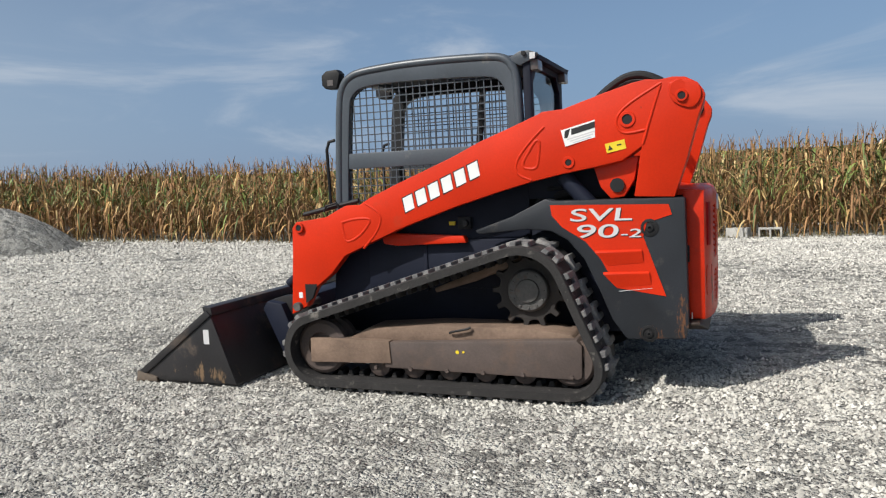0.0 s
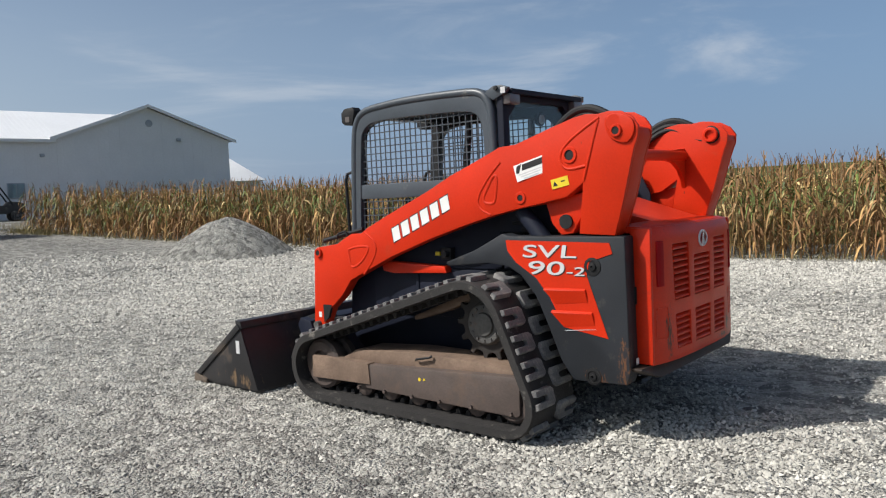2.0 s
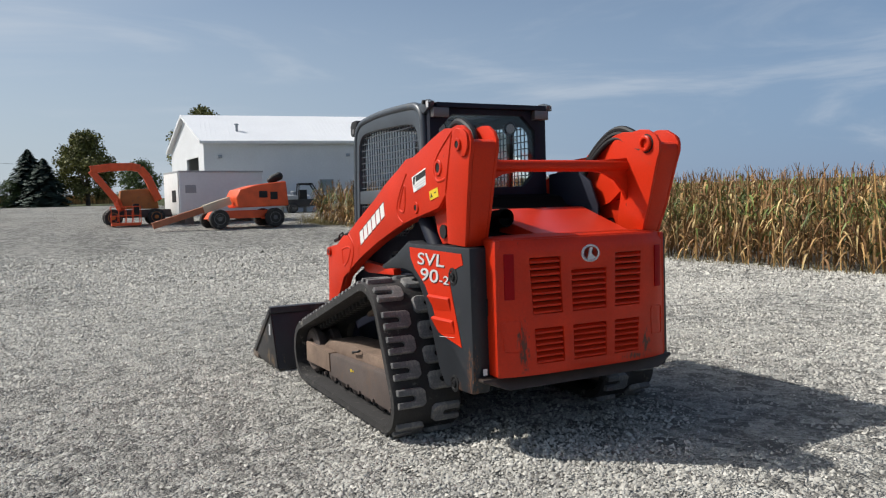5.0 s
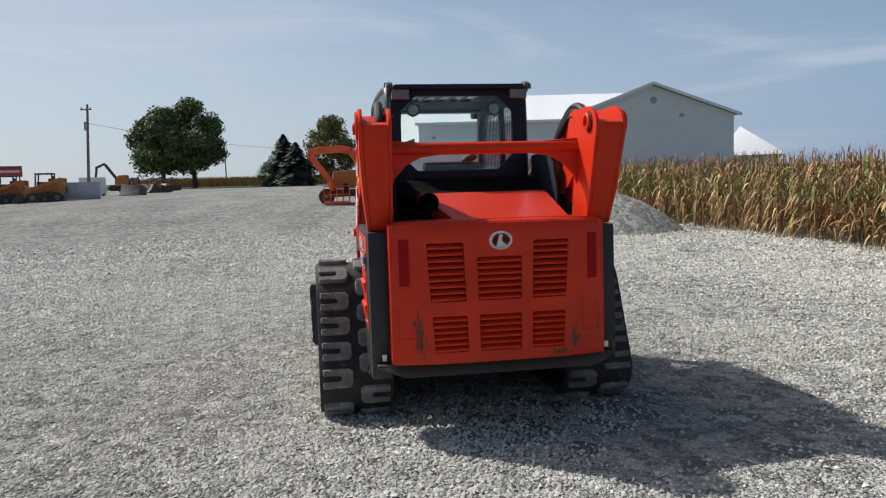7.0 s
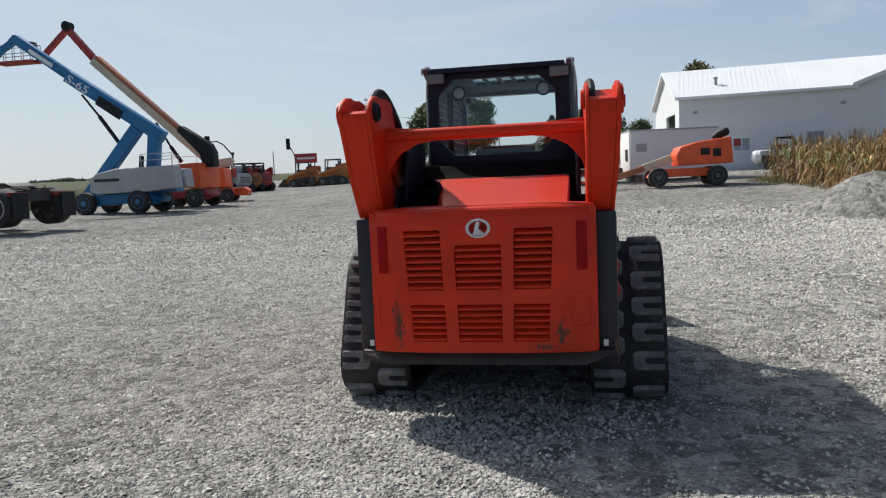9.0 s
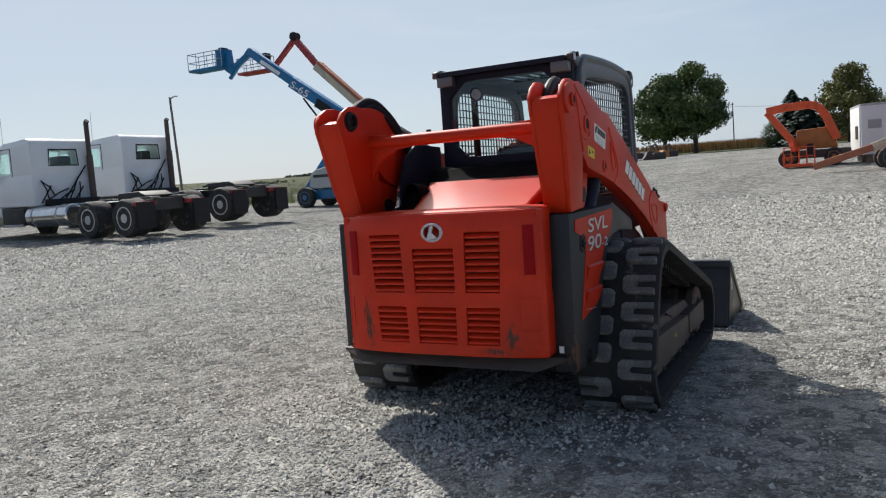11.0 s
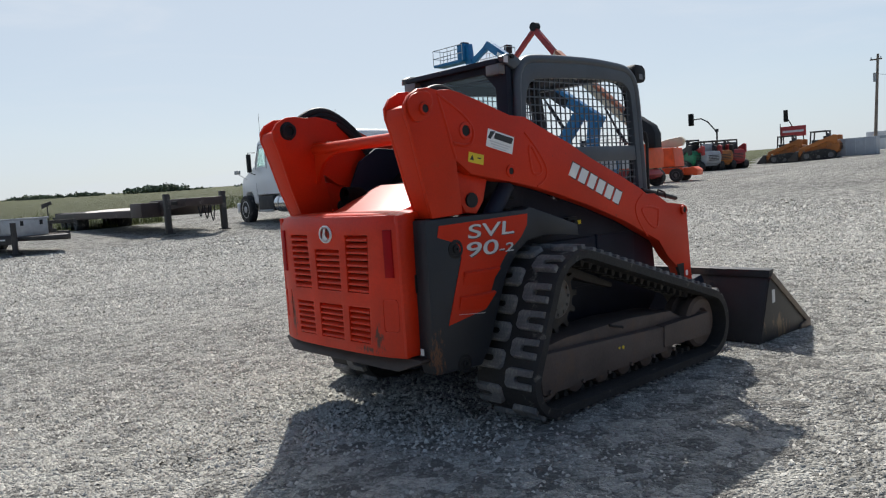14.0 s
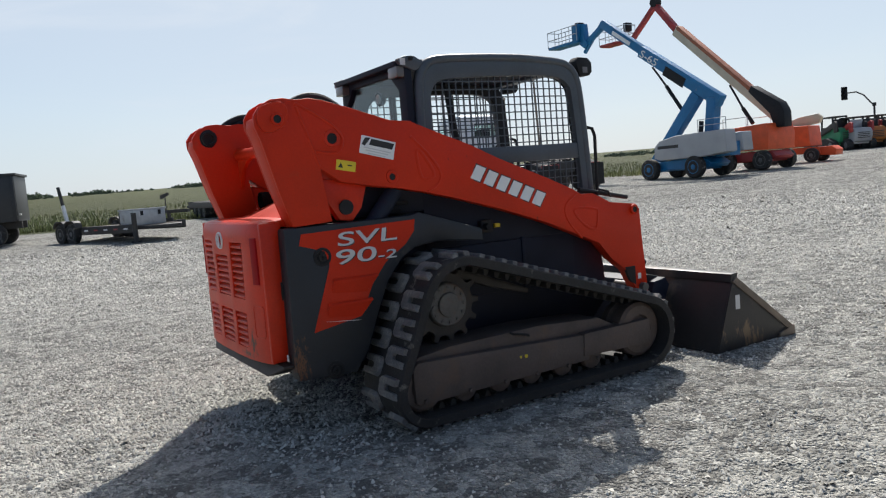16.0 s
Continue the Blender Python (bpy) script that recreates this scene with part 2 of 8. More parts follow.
def stain(m, spots, color, scale=38.0):
    """Local stains with a ragged shape: spots of (place, half sizes)."""
    n, l = m.node_tree.nodes, m.node_tree.links
    b = n["Principled BSDF"]
    tc = n.new("ShaderNodeTexCoord")
    rag = n.new("ShaderNodeTexNoise")
    rag.inputs["Scale"].default_value, rag.inputs["Detail"].default_value, rag.inputs["Roughness"].default_value = scale, 8, 0.75
    stretch = n.new("ShaderNodeMapping")
    stretch.inputs["Scale"].default_value = (1.6, 1.6, 0.5)
    l.new(tc.outputs["Object"], stretch.inputs["Vector"])
    l.new(stretch.outputs["Vector"], rag.inputs["Vector"])
    for place, half in spots:
        mp = n.new("ShaderNodeMapping")
        mp.vector_type = "TEXTURE"
        mp.inputs["Location"].default_value, mp.inputs["Scale"].default_value = place, half
        l.new(tc.outputs["Object"], mp.inputs["Vector"])
        far = n.new("ShaderNodeVectorMath")
        far.operation = "LENGTH"
        l.new(mp.outputs["Vector"], far.inputs[0])
        add = n.new("ShaderNodeMath")
        add.operation = "MULTIPLY_ADD"
        add.inputs[1].default_value = 4.0
        l.new(rag.outputs["Fac"], add.inputs[0])
        neg = n.new("ShaderNodeMath")
        neg.operation = "SUBTRACT"
        neg.inputs[0].default_value = 0.0
        l.new(far.outputs["Value"], neg.inputs[1])
        l.new(neg.outputs["Value"], add.inputs[2])
        r = n.new("ShaderNodeMapRange")
        r.inputs["From Min"].default_value, r.inputs["From Max"].default_value = 1.45, 1.75
        r.inputs["To Max"].default_value = 0.9
        l.new(add.outputs["Value"], r.inputs["Value"])
        mix = n.new("ShaderNodeMix")
        mix.data_type = "RGBA"
        mix.inputs["B"].default_value = (*color, 1)
        l.new(b.inputs["Base Color"].links[0].from_socket, mix.inputs["A"])
        l.new(r.outputs["Result"], mix.inputs["Factor"])
        l.new(mix.outputs["Result"], b.inputs["Base Color"])


stain(ORANGE_WORN, (((-0.456, 0.07, 0.62), (0.05, 0.3, 0.22)), ((0.42, 0.08, 0.56), (0.06, 0.3, 0.12)), ((0.34, 0.08, 0.49), (0.16, 0.3, 0.03))), (0.045, 0.03, 0.022))
stain(BUCKET_STEEL, (((-1.03, 3.40, 0.10), (0.1, 0.35, 0.10)), ((1.03, 3.42, 0.12), (0.1, 0.35, 0.14))), (0.19, 0.125, 0.07), 9.0)
stain(CHARCOAL, (((-0.70, 0.24, 0.42), (0.06, 0.05, 0.3)), ((0.70, 0.24, 0.45), (0.06, 0.06, 0.22)), ((-0.70, 0.42, 0.37), (0.06, 0.10, 0.08))), (0.15, 0.065, 0.03))


def ground_material():
    m = bpy.data.materials.new("crushed_limestone")
    m.use_nodes = True
    n, l = m.node_tree.nodes, m.node_tree.links
    b = n["Principled BSDF"]
    b.inputs["Roughness"].default_value = 0.92
    b.inputs["Specular IOR Level"].default_value = 0.25
    b.inputs["Diffuse Roughness"].default_value = 0.45
    tc = n.new("ShaderNodeTexCoord")

    def voro(scale, feature="F1"):
        v = n.new("ShaderNodeTexVoronoi")
        v.feature = feature
        v.inputs["Scale"].default_value = scale
        warp = n.new("ShaderNodeTexNoise")
        warp.inputs["Scale"].default_value = scale * 1.2
        l.new(tc.outputs["Object"], warp.inputs["Vector"])
        add = n.new("ShaderNodeVectorMath")
        add.operation = "MULTIPLY_ADD"
        add.inputs[1].default_value = (0.35 / scale,) * 3
        l.new(warp.outputs["Color"], add.inputs[0])
        l.new(tc.outputs["Object"], add.inputs[2])
        l.new(add.outputs["Vector"], v.inputs["Vector"])
        return v
    coarse, small, clump = voro(40.0), voro(90.0), voro(8.0)
    speck = n.new("ShaderNodeTexNoise")
    speck.inputs["Scale"].default_value, speck.inputs["Detail"].default_value, speck.inputs["Roughness"].default_value = 5.0, 9, 0.82
    l.new(tc.outputs["Object"], speck.inputs["Vector"])
    patch = n.new("ShaderNodeTexNoise")
    patch.inputs["Scale"].default_value, patch.inputs["Detail"].default_value, patch.inputs["Roughness"].default_value = 0.7, 8, 0.6
    lanes = n.new("ShaderNodeTexNoise")
    lanes.inputs["Scale"].default_value, lanes.inputs["Detail"].default_value = 0.16, 5
    stretch = n.new("ShaderNodeMapping")
    stretch.inputs["Scale"].default_value = (2.4, 0.8, 1)
    stretch.inputs["Rotation"].default_value = (0, 0, 0.5)
    l.new(tc.outputs["Object"], stretch.inputs["Vector"])
    l.new(stretch.outputs["Vector"], lanes.inputs["Vector"])
    l.new(tc.outputs["Object"], patch.inputs["Vector"])
    ramp = n.new("ShaderNodeValToRGB")
    ramp.color_ramp.elements[0].color, ramp.color_ramp.elements[1].color = (0.19, 0.184, 0.167, 1), (0.63, 0.612, 0.552, 1)
    sep = n.new("ShaderNodeSeparateColor")
    l.new(coarse.outputs["Color"], sep.inputs["Color"])
    sep2 = n.new("ShaderNodeSeparateColor")
    l.new(small.outputs["Color"], sep2.inputs["Color"])
    mean = n.new("ShaderNodeMath")
    mean.operation = "MULTIPLY_ADD"
    mean.inputs[1].default_value = 0.42
    l.new(sep.outputs["Red"], mean.inputs[0])
    sep3 = n.new("ShaderNodeSeparateColor")
    l.new(clump.outputs["Color"], sep3.inputs["Color"])
    clods = n.new("ShaderNodeMath")
    clods.operation = "MULTIPLY_ADD"
    clods.inputs[1].default_value, clods.inputs[2].default_value = 0.75, -0.395
    l.new(sep3.outputs["Green"], clods.inputs[0])
    half = n.new("ShaderNodeMath")
    half.operation = "MULTIPLY_ADD"
    half.inputs[1].default_value = 0.3
    l.new(clods.outputs["Value"], half.inputs[2])
    l.new(sep2.outputs["Red"], half.inputs[0])
    l.new(half.outputs["Value"], mean.inputs[2])
    add2 = n.new("ShaderNodeMath")
    add2.operation = "MULTIPLY_ADD"
    add2.inputs[1].default_value = 0.55
    l.new(patch.outputs["Fac"], add2.inputs[0])
    grit = n.new("ShaderNodeMath")
    grit.operation = "MULTIPLY_ADD"
    grit.inputs[1].default_value = 3.0
    l.new(speck.outputs["Fac"], grit.inputs[0])
    l.new(mean.outputs["Value"], grit.inputs[2])
    l.new(grit.outputs["Value"], add2.inputs[2])
    add3 = n.new("ShaderNodeMath")
    add3.operation = "MULTIPLY_ADD"
    add3.inputs[1].default_value = 1.0
    l.new(lanes.outputs["Fac"], add3.inputs[0])
    l.new(add2.outputs["Value"], add3.inputs[2])
    sub = n.new("ShaderNodeMath")
    sub.operation = "SUBTRACT"
    sub.inputs[1].default_value = 2.20
    l.new(add3.outputs["Value"], sub.inputs[0])
    l.new(sub.outputs["Value"], ramp.inputs["Fac"])
    # grass and field beyond the lot, by a mask stored on the sheet
    grass = n.new("ShaderNodeValToRGB")
    grass.color_ramp.elements[0].color, grass.color_ramp.elements[1].color = (0.040, 0.055, 0.012, 1), (0.10, 0.105, 0.028, 1)
    gn = n.new("ShaderNodeTexNoise")
    gn.inputs["Scale"].default_value, gn.inputs["Detail"].default_value = 0.25, 10
    l.new(tc.outputs["Object"], gn.inputs["Vector"])
    l.new(gn.outputs["Fac"], grass.inputs["Fac"])
    att = n.new("ShaderNodeAttribute")
    att.attribute_name = "field"
    edge = n.new("ShaderNodeMath")
    edge.operation = "MULTIPLY_ADD"
    edge.inputs[1].default_value, edge.inputs[2].default_value = 0.6, -0.3
    l.new(gn.outputs["Fac"], edge.inputs[0])
    tot = n.new("ShaderNodeMath")
    tot.operation = "ADD"
    l.new(att.outputs["Fac"], tot.inputs[0])
    l.new(edge.outputs["Value"], tot.inputs[1])
    sharp = n.new("ShaderNodeMapRange")
    sharp.inputs["From Min"].default_value, sharp.inputs["From Max"].default_value = 0.42, 0.58
    l.new(tot.outputs["Value"], sharp.inputs["Value"])
    mix = n.new("ShaderNodeMix")
    mix.data_type = "RGBA"
    l.new(sharp.outputs["Result"], mix.inputs["Factor"])
    l.new(ramp.outputs["Color"], mix.inputs["A"])
    l.new(grass.outputs["Color"], mix.inputs["B"])
    l.new(mix.outputs["Result"], b.inputs["Base Color"])
    hgt = n.new("ShaderNodeMath")
    hgt.operation = "MULTIPLY_ADD"
    hgt.inputs[1].default_value = 0.5
    l.new(small.outputs["Distance"], hgt.inputs[0])
    l.new(coarse.outputs["Distance"], hgt.inputs[2])
    lumps = n.new("ShaderNodeMath")
    lumps.operation = "MULTIPLY_ADD"
    lumps.inputs[1].default_value = 1.6
    l.new(clump.outputs["Distance"], lumps.inputs[0])
    l.new(hgt.outputs["Value"], lumps.inputs[2])
    bump = n.new("ShaderNodeBump")
    bump.invert = True
    bump.inputs["Strength"].default_value, bump.inputs["Distance"].default_value = 1.0, 0.045
    l.new(lumps.outputs["Value"], bump.inputs["Height"])
    l.new(bump.outputs["Normal"], b.inputs["Normal"])
    return m


GROUND = ground_material()
STONE = material("limestone_chips", (0.475, 0.458, 0.412), 0.95, vary=0.2, scale=4.0, island=0.32, bump=0.2, bump_scale=200)
STONE.node_tree.nodes["Principled BSDF"].inputs["Specular IOR Level"].default_value = 0.2
STONE.node_tree.nodes["Principled BSDF"].inputs["Diffuse Roughness"].default_value = 0.45


# ---- building blocks ----
def box(bm, x0, x1, y0, y1, z0, z1):
    m = Matrix.Translation(((x0 + x1) / 2, (y0 + y1) / 2, (z0 + z1) / 2)) @ Matrix.Diagonal((abs(x1 - x0), abs(y1 - y0), abs(z1 - z0), 1))
    return bmesh.ops.create_cube(bm, size=1, matrix=m)["verts"]


def spin_box(bm, size, m):
    return bmesh.ops.create_cube(bm, size=1, matrix=m @ Matrix.Diagonal((*size, 1)))["verts"]


def prism(bm, pts, a0, a1, axis="x"):
    """A polygon of (u, v) pairs pulled from a0 to a1: along x the pairs are (y, z), along y (x, z), along z (x, y)."""
    def at(u, v, a):
        return {"x": (a, u, v), "y": (u, a, v), "z": (u, v, a)}[axis]
    lo = [bm.verts.new(at(u, v, a0)) for u, v in pts]
    hi = [bm.verts.new(at(u, v, a1)) for u, v in pts]
    n = len(pts)
    faces = [bm.faces.new(lo), bm.faces.new(hi[::-1])]
    for i in range(n):
        faces.append(bm.faces.new((lo[i], hi[i], hi[(i + 1) % n], lo[(i + 1) % n])))
    return lo + hi


def ring_prism(bm, outer, inner, a0, a1, axis="x"):
    """A frame between two outlines of equally many points, pulled from a0 to a1."""
    def at(u, v, a):
        return {"x": (a, u, v), "y": (u, a, v), "z": (u, v, a)}[axis]
    n = len(outer)
    v = [[bm.verts.new(at(*p, a)) for p in pts] for pts in (outer, inner) for a in (a0, a1)]
    o0, o1, i0, i1 = v
    for k in range(n):
        j = (k + 1) % n
        for q in ((o0[k], o0[j], i0[j], i0[k]), (o1[k], i1[k], i1[j], o1[j]), (o0[k], o1[k], o1[j], o0[j]), (i0[k], i0[j], i1[j], i1[k])):
            bm.faces.new(q)
    return o0 + o1 + i0 + i1


def rings(bm, start, way, profile, n=20, caps=True):
    """A body turned about the line from start along way: (distance, radius) pairs."""
    way = Vector(way).normalized()
    q = way.to_track_quat("Z", "Y").to_matrix()
    rows = []
    for d, r in profile:
        c = Vector(start) + way * d
        rows.append([bm.verts.new(c + q @ Vector((math.cos(2 * math.pi * k / n) * r, math.sin(2 * math.pi * k / n) * r, 0))) for k in range(n)])
    for a, b in zip(rows, rows[1:]):
        for k in range(n):
            bm.faces.new((a[k], a[(k + 1) % n], b[(k + 1) % n], b[k]))
    if caps:
        bm.faces.new(rows[0][::-1])
        bm.faces.new(rows[-1])
    return [v for r in rows for v in r]


def cyl(bm, p0, p1, r0, r1=None, n=16):
    d = Vector(p1) - Vector(p0)
    return rings(bm, p0, d, [(0, r0), (d.length, r0 if r1 is None else r1)], n)


def tube(bm, pts, r, n=8, closed=False):
    pts = [Vector(p) for p in pts]
    rows, up = [], None
    for i, p in enumerate(pts):
        a, b = pts[i - 1] if i or closed else p, pts[(i + 1) % len(pts)] if i + 1 < len(pts) or closed else p
        t = (b - a).normalized()
        side = t.cross(up if up is not None else (Vector((0, 0, 1)) if abs(t.z) < 0.9 else Vector((1, 0, 0)))).normalized()
        up = side.cross(t).normalized()
        rows.append([bm.verts.new(p + (side * math.cos(2 * math.pi * k / n) + up * math.sin(2 * math.pi * k / n)) * r) for k in range(n)])
    pairs = list(zip(rows, rows[1:])) + ([(rows[-1], rows[0])] if closed else [])
    for a, b in pairs:
        for k in range(n):
            bm.faces.new((a[k], a[(k + 1) % n], b[(k + 1) % n], b[k]))
    if not closed:
        bm.faces.new(rows[0][::-1])
        bm.faces.new(rows[-1])


def arc(p0, p1, p2, n=10):
    """Points on a smooth bow from p0 over p1 to p2."""
    p0, p1, p2 = Vector(p0), Vector(p1), Vector(p2)
    c = p1 * 2 - (p0 + p2) / 2
    return [p0 * (1 - t) ** 2 + c * 2 * t * (1 - t) + p2 * t * t for t in (i / n for i in range(n + 1))]


def finish(bm, bevel=0.0, segments=2, angle=32):
    bmesh.ops.recalc_face_normals(bm, faces=bm.faces[:])
    if bevel:
        edges = [e for e in bm.edges if len(e.link_faces) == 2 and e.calc_face_angle(0) > radians(angle)]
        bmesh.ops.bevel(bm, geom=edges, offset=bevel, offset_type="OFFSET", segments=segments, profile=0.6, affect="EDGES", clamp_overlap=True)
    for e in bm.edges:
        e.smooth = len(e.link_faces) == 2 and e.calc_face_angle(0) < radians(angle)
    for f in bm.faces:
        f.smooth = True


def mesh_of(name, bm, mats, bevel=0.0, segments=2, angle=32):
    finish(bm, bevel, segments, angle)
    me = bpy.data.meshes.new(name)
    bm.to_mesh(me)
    bm.free()
    for m in mats if isinstance(mats, (list, tuple)) else [mats]:
        me.materials.append(m)
    return me


def part(name, bm, mats, parent=None, label="", bevel=0.0, segments=2, angle=32):
    ob = new(name, mesh_of(name, bm, mats, bevel, segments, angle))
    ob.parent = parent
    return tagged(ob, label)


def piece(name, me, parent, m=None, label=""):
    ob = new(name, me)
    ob.parent = parent
    if m is not None:
        ob.matrix_basis = m
    return tagged(ob, label)


def thing(name, m, label, category, group="", kind=""):
    ob = new(name)
    ob.empty_display_size = 0.2
    ob.matrix_basis = m
    return tagged(ob, label, category, group, kind)


def raw_mesh(name, verts, faces, mats, slots=None, smooth=False):
    me = bpy.data.meshes.new(name)
    me.from_pydata(verts, [], faces)
    for m in mats:
        me.materials.append(m)
    if slots is not None:
        me.polygons.foreach_set("material_index", slots)
    if smooth:
        me.polygons.foreach_set("use_smooth", [True] * len(me.polygons))
    me.update()
    return me


def lettering(name, text, size, m, mat, parent, depth=0.002, shear=0.0, label="", bold=0.028):
    """Raised writing in the built-in font, as a mesh, in the pose m (x along the line, y up)."""
    cu = bpy.data.curves.new("writing", "FONT")
    cu.body, cu.size, cu.extrude, cu.shear, cu.offset = text, size, depth, shear, bold * size
    tmp = new("writing", cu)
    me = bpy.data.meshes.new_from_object(tmp.evaluated_get(bpy.context.evaluated_depsgraph_get()))
    bpy.data.objects.remove(tmp)
    bpy.data.curves.remove(cu)
    me.materials.clear()
    me.materials.append(mat)
    return piece(name, me, parent, m, label)


def lettering_box(name, text, width, tall, m, mat, parent, depth=0.0015, shear=0.08, bold=0.028):
    """Writing stretched to a width and height, lower left corner at the pose's origin."""
    ob = lettering(name, text, 1.0, m, mat, parent, 0.0, shear, bold=bold)
    me = ob.data
    co = np.array([v.co[:] for v in me.vertices])
    lo, hi = co.min(0), co.max(0)
    for v in me.vertices:
        v.co = ((v.co.x - lo[0]) / (hi[0] - lo[0]) * width, (v.co.y - lo[1]) / (hi[1] - lo[1]) * tall, 0)
    bm = bmesh.new()
    bm.from_mesh(me)
    out = bmesh.ops.extrude_face_region(bm, geom=bm.faces[:])
    for v in out["geom"]:
        if isinstance(v, bmesh.types.BMVert):
            v.co.z += depth
    bmesh.ops.recalc_face_normals(bm, faces=bm.faces[:])
    for f in bm.faces:
        f.smooth = False
    bm.to_mesh(me)
    bm.free()
    return ob


def side_pose(s, y, z, x, tilt=0.0):
    """A pose on the side plane of the machine (s = -1: left side, 1: right side), x along the reading line, y up, tilt degrees upward."""
    across, up, out = Vector((0, s, 0)), Vector((0, 0, 1)), Vector((s, 0, 0))
    m = Matrix((across, up, out)).transposed().to_4x4()
    return Matrix.Translation((x, y, z)) @ m @ pose(0, 0, 0, 0, 0, tilt)


def height(x, y):
    """The lot rises gently away from the machine on all sides."""
    r = math.hypot(x, y)
    z = 0.022 * (math.sqrt((r - 10) ** 2 + 9) + (r - 10)) / 2 if r < 420 else 0.022 * 410 + (r - 420) * 0.004
    # it climbs a little more towards the trucks and towards the shed
    az = math.degrees(math.atan2(x, y))
    dip = (-27 - az - 12) / 15 if az < -27 else (az + 22) / 5
    w = max(0.0, min(1.0, dip)) * max(0.0, min(1.0, (60 - az) / 20)) * max(0.0, min(1.0, (az + 76) / 14))
    swell = 0.22 * math.exp(-((r - 37) / 9) ** 2) * max(0.0, min(1.0, (30 - abs(az - 2)) / 18))
    return z + 0.009 * w * max(0.0, min(r - 10, 35.0)) + swell


def on_ground(x, y, turn=0.0, dz=0.0):
    return pose(x, y, height(x, y) + dz, 0, 0, turn)


# ---- the ground: one sheet from the machine to the horizon ----
def build_ground():
    radii = [0, 1.5, 3, 4.5, 6, 7.5, 9, 10.5, 12, 14, 16, 19, 22, 26, 30, 35, 40, 46, 53, 60, 70, 82, 96, 115, 140, 180, 240, 320, 420, 600, 1000, 1800, 3000]
    n = 96
    verts, faces, field = [(0, 0, 0)], [], [0.0]
    for r in radii[1:]:
        for k in range(n):
            a = 2 * math.pi * k / n
            x, y = r * math.sin(a), r * math.cos(a)
            verts.append((x, y, height(x, y) + 0.018 * noise.noise(Vector((x * 0.5, y * 0.5, 3))) * min(1, r / 4)))
            deg = (math.degrees(a) + 180) % 360 - 180
            lot = 92 if -24 < deg < 14 else 60 if -40 < deg <= -24 else 40
            if deg < -70:
                lot = 33
            if -24 < deg < 4:
                lot = 132
            f = 1.0 if r > lot * 1.02 else 0.0
            if x > 12.5 and y < 38:
                f = 1.0
            if 4 <= deg < 60 and r > 45 and x > 9:
                f = 0.0 if y > 40 and y < 47 else 1.0
            field.append(f)
    for k in range(n):
        faces.append((0, 1 + k, 1 + (k + 1) % n))
    for i in range(len(radii) - 2):
        for k in range(n):
            a, b = 1 + i * n, 1 + (i + 1) * n
            faces.append((a + k, b + k, b + (k + 1) % n, a + (k + 1) % n))
    me = raw_mesh("ground", verts, [f[::-1] for f in faces], [GROUND], smooth=True)
    att = me.attributes.new("field", "FLOAT", "POINT")
    att.data.foreach_set("value", field)
    tagged(new("ground", me), "pale grey crushed limestone lot running into grass fields", "ground", kind="structure")


build_ground()


def build_chips():
    """Loose limestone chips on the stretch that the walk passes."""
    rnd = np.random.RandomState(5)
    corners = np.array(((1, 0, -0.3), (0, 1, -0.3), (-1, 0, -0.3), (0, -1, -0.3), (0, 0, 0.70)))
    tri = np.array(((0, 1, 4), (1, 2, 4), (2, 3, 4), (3, 0, 4)))
    count = 1150000
    # thick round the machine, thinning out to nothing over the lot
    far = 21.0 * rnd.rand(count) ** 0.60
    turn = rnd.rand(count) * 2 * math.pi
    x, y = far * np.sin(turn), far * np.cos(turn) + 0.2
    inside = (x < 9.6) & ((y > -3.0) | (far < 5.8)) & (rnd.rand(count) < np.clip((21.0 - far) / 13.0, 0, 1) ** 1.3)
    x, y = x[inside], y[inside]
    count = len(x)
    keep = np.array([noise.noise(Vector((a * 0.45, b * 0.45, 9))) + 0.35 * noise.noise(Vector((a * 1.7, b * 1.7, 2))) for a, b in zip(x.tolist(), y.tolist())]) > rnd.uniform(-0.9, 0.25, count)
    x, y = x[keep], y[keep]
    count = len(x)
    z = np.array([height(a, b) + 0.018 * noise.noise(Vector((a * 0.5, b * 0.5, 3))) * min(1, math.hypot(a, b) / 4) for a, b in zip(x.tolist(), y.tolist())])
    s = (0.0056 + 0.0112 * rnd.rand(count) ** 2.0) * (1 + 0.15 * np.clip(np.hypot(x, y) - 4.5, 0, 14))
    v = corners[None] * (0.65 + 0.7 * rnd.rand(count, 5, 1)) + 0.2 * rnd.randn(count, 5, 3)
    v = v * s[:, None, None]
    a = rnd.rand(count) * 6.283
    c, d = np.cos(a)[:, None], np.sin(a)[:, None]
    t = rnd.randn(count, 2, 1) * 0.3
    w = np.stack((v[..., 0] * c - v[..., 1] * d, v[..., 0] * d + v[..., 1] * c, v[..., 2] + v[..., 0] * t[:, 0] + v[..., 1] * t[:, 1]), 2)
    w += np.stack((x, y, z + s * 0.25), 1)[:, None, :]
    faces = (np.arange(count)[:, None, None] * 5 + tri[None]).reshape(-1)
    me = bpy.data.meshes.new("gravel")
    me.vertices.add(count * 5)
    me.vertices.foreach_set("co", w.reshape(-1).astype(np.float32))
    me.loops.add(count * 12)
    me.loops.foreach_set("vertex_index", faces.astype(np.int32))
    me.polygons.add(count * 4)
    me.polygons.foreach_set("loop_start", np.arange(0, count * 12, 3, dtype=np.int32))
    me.materials.append(STONE)
    me.update(calc_edges=True)
    ob = new("gravel", me)
    tagged(ob, "loose pale limestone chips strewn over the lot", "gravel", kind="stuff")


# ---- the compact track loader ----
loader = thing("compact_track_loader", pose(0, 0, 0), "orange and charcoal compact track loader with worn paint on gravel", "track loader")


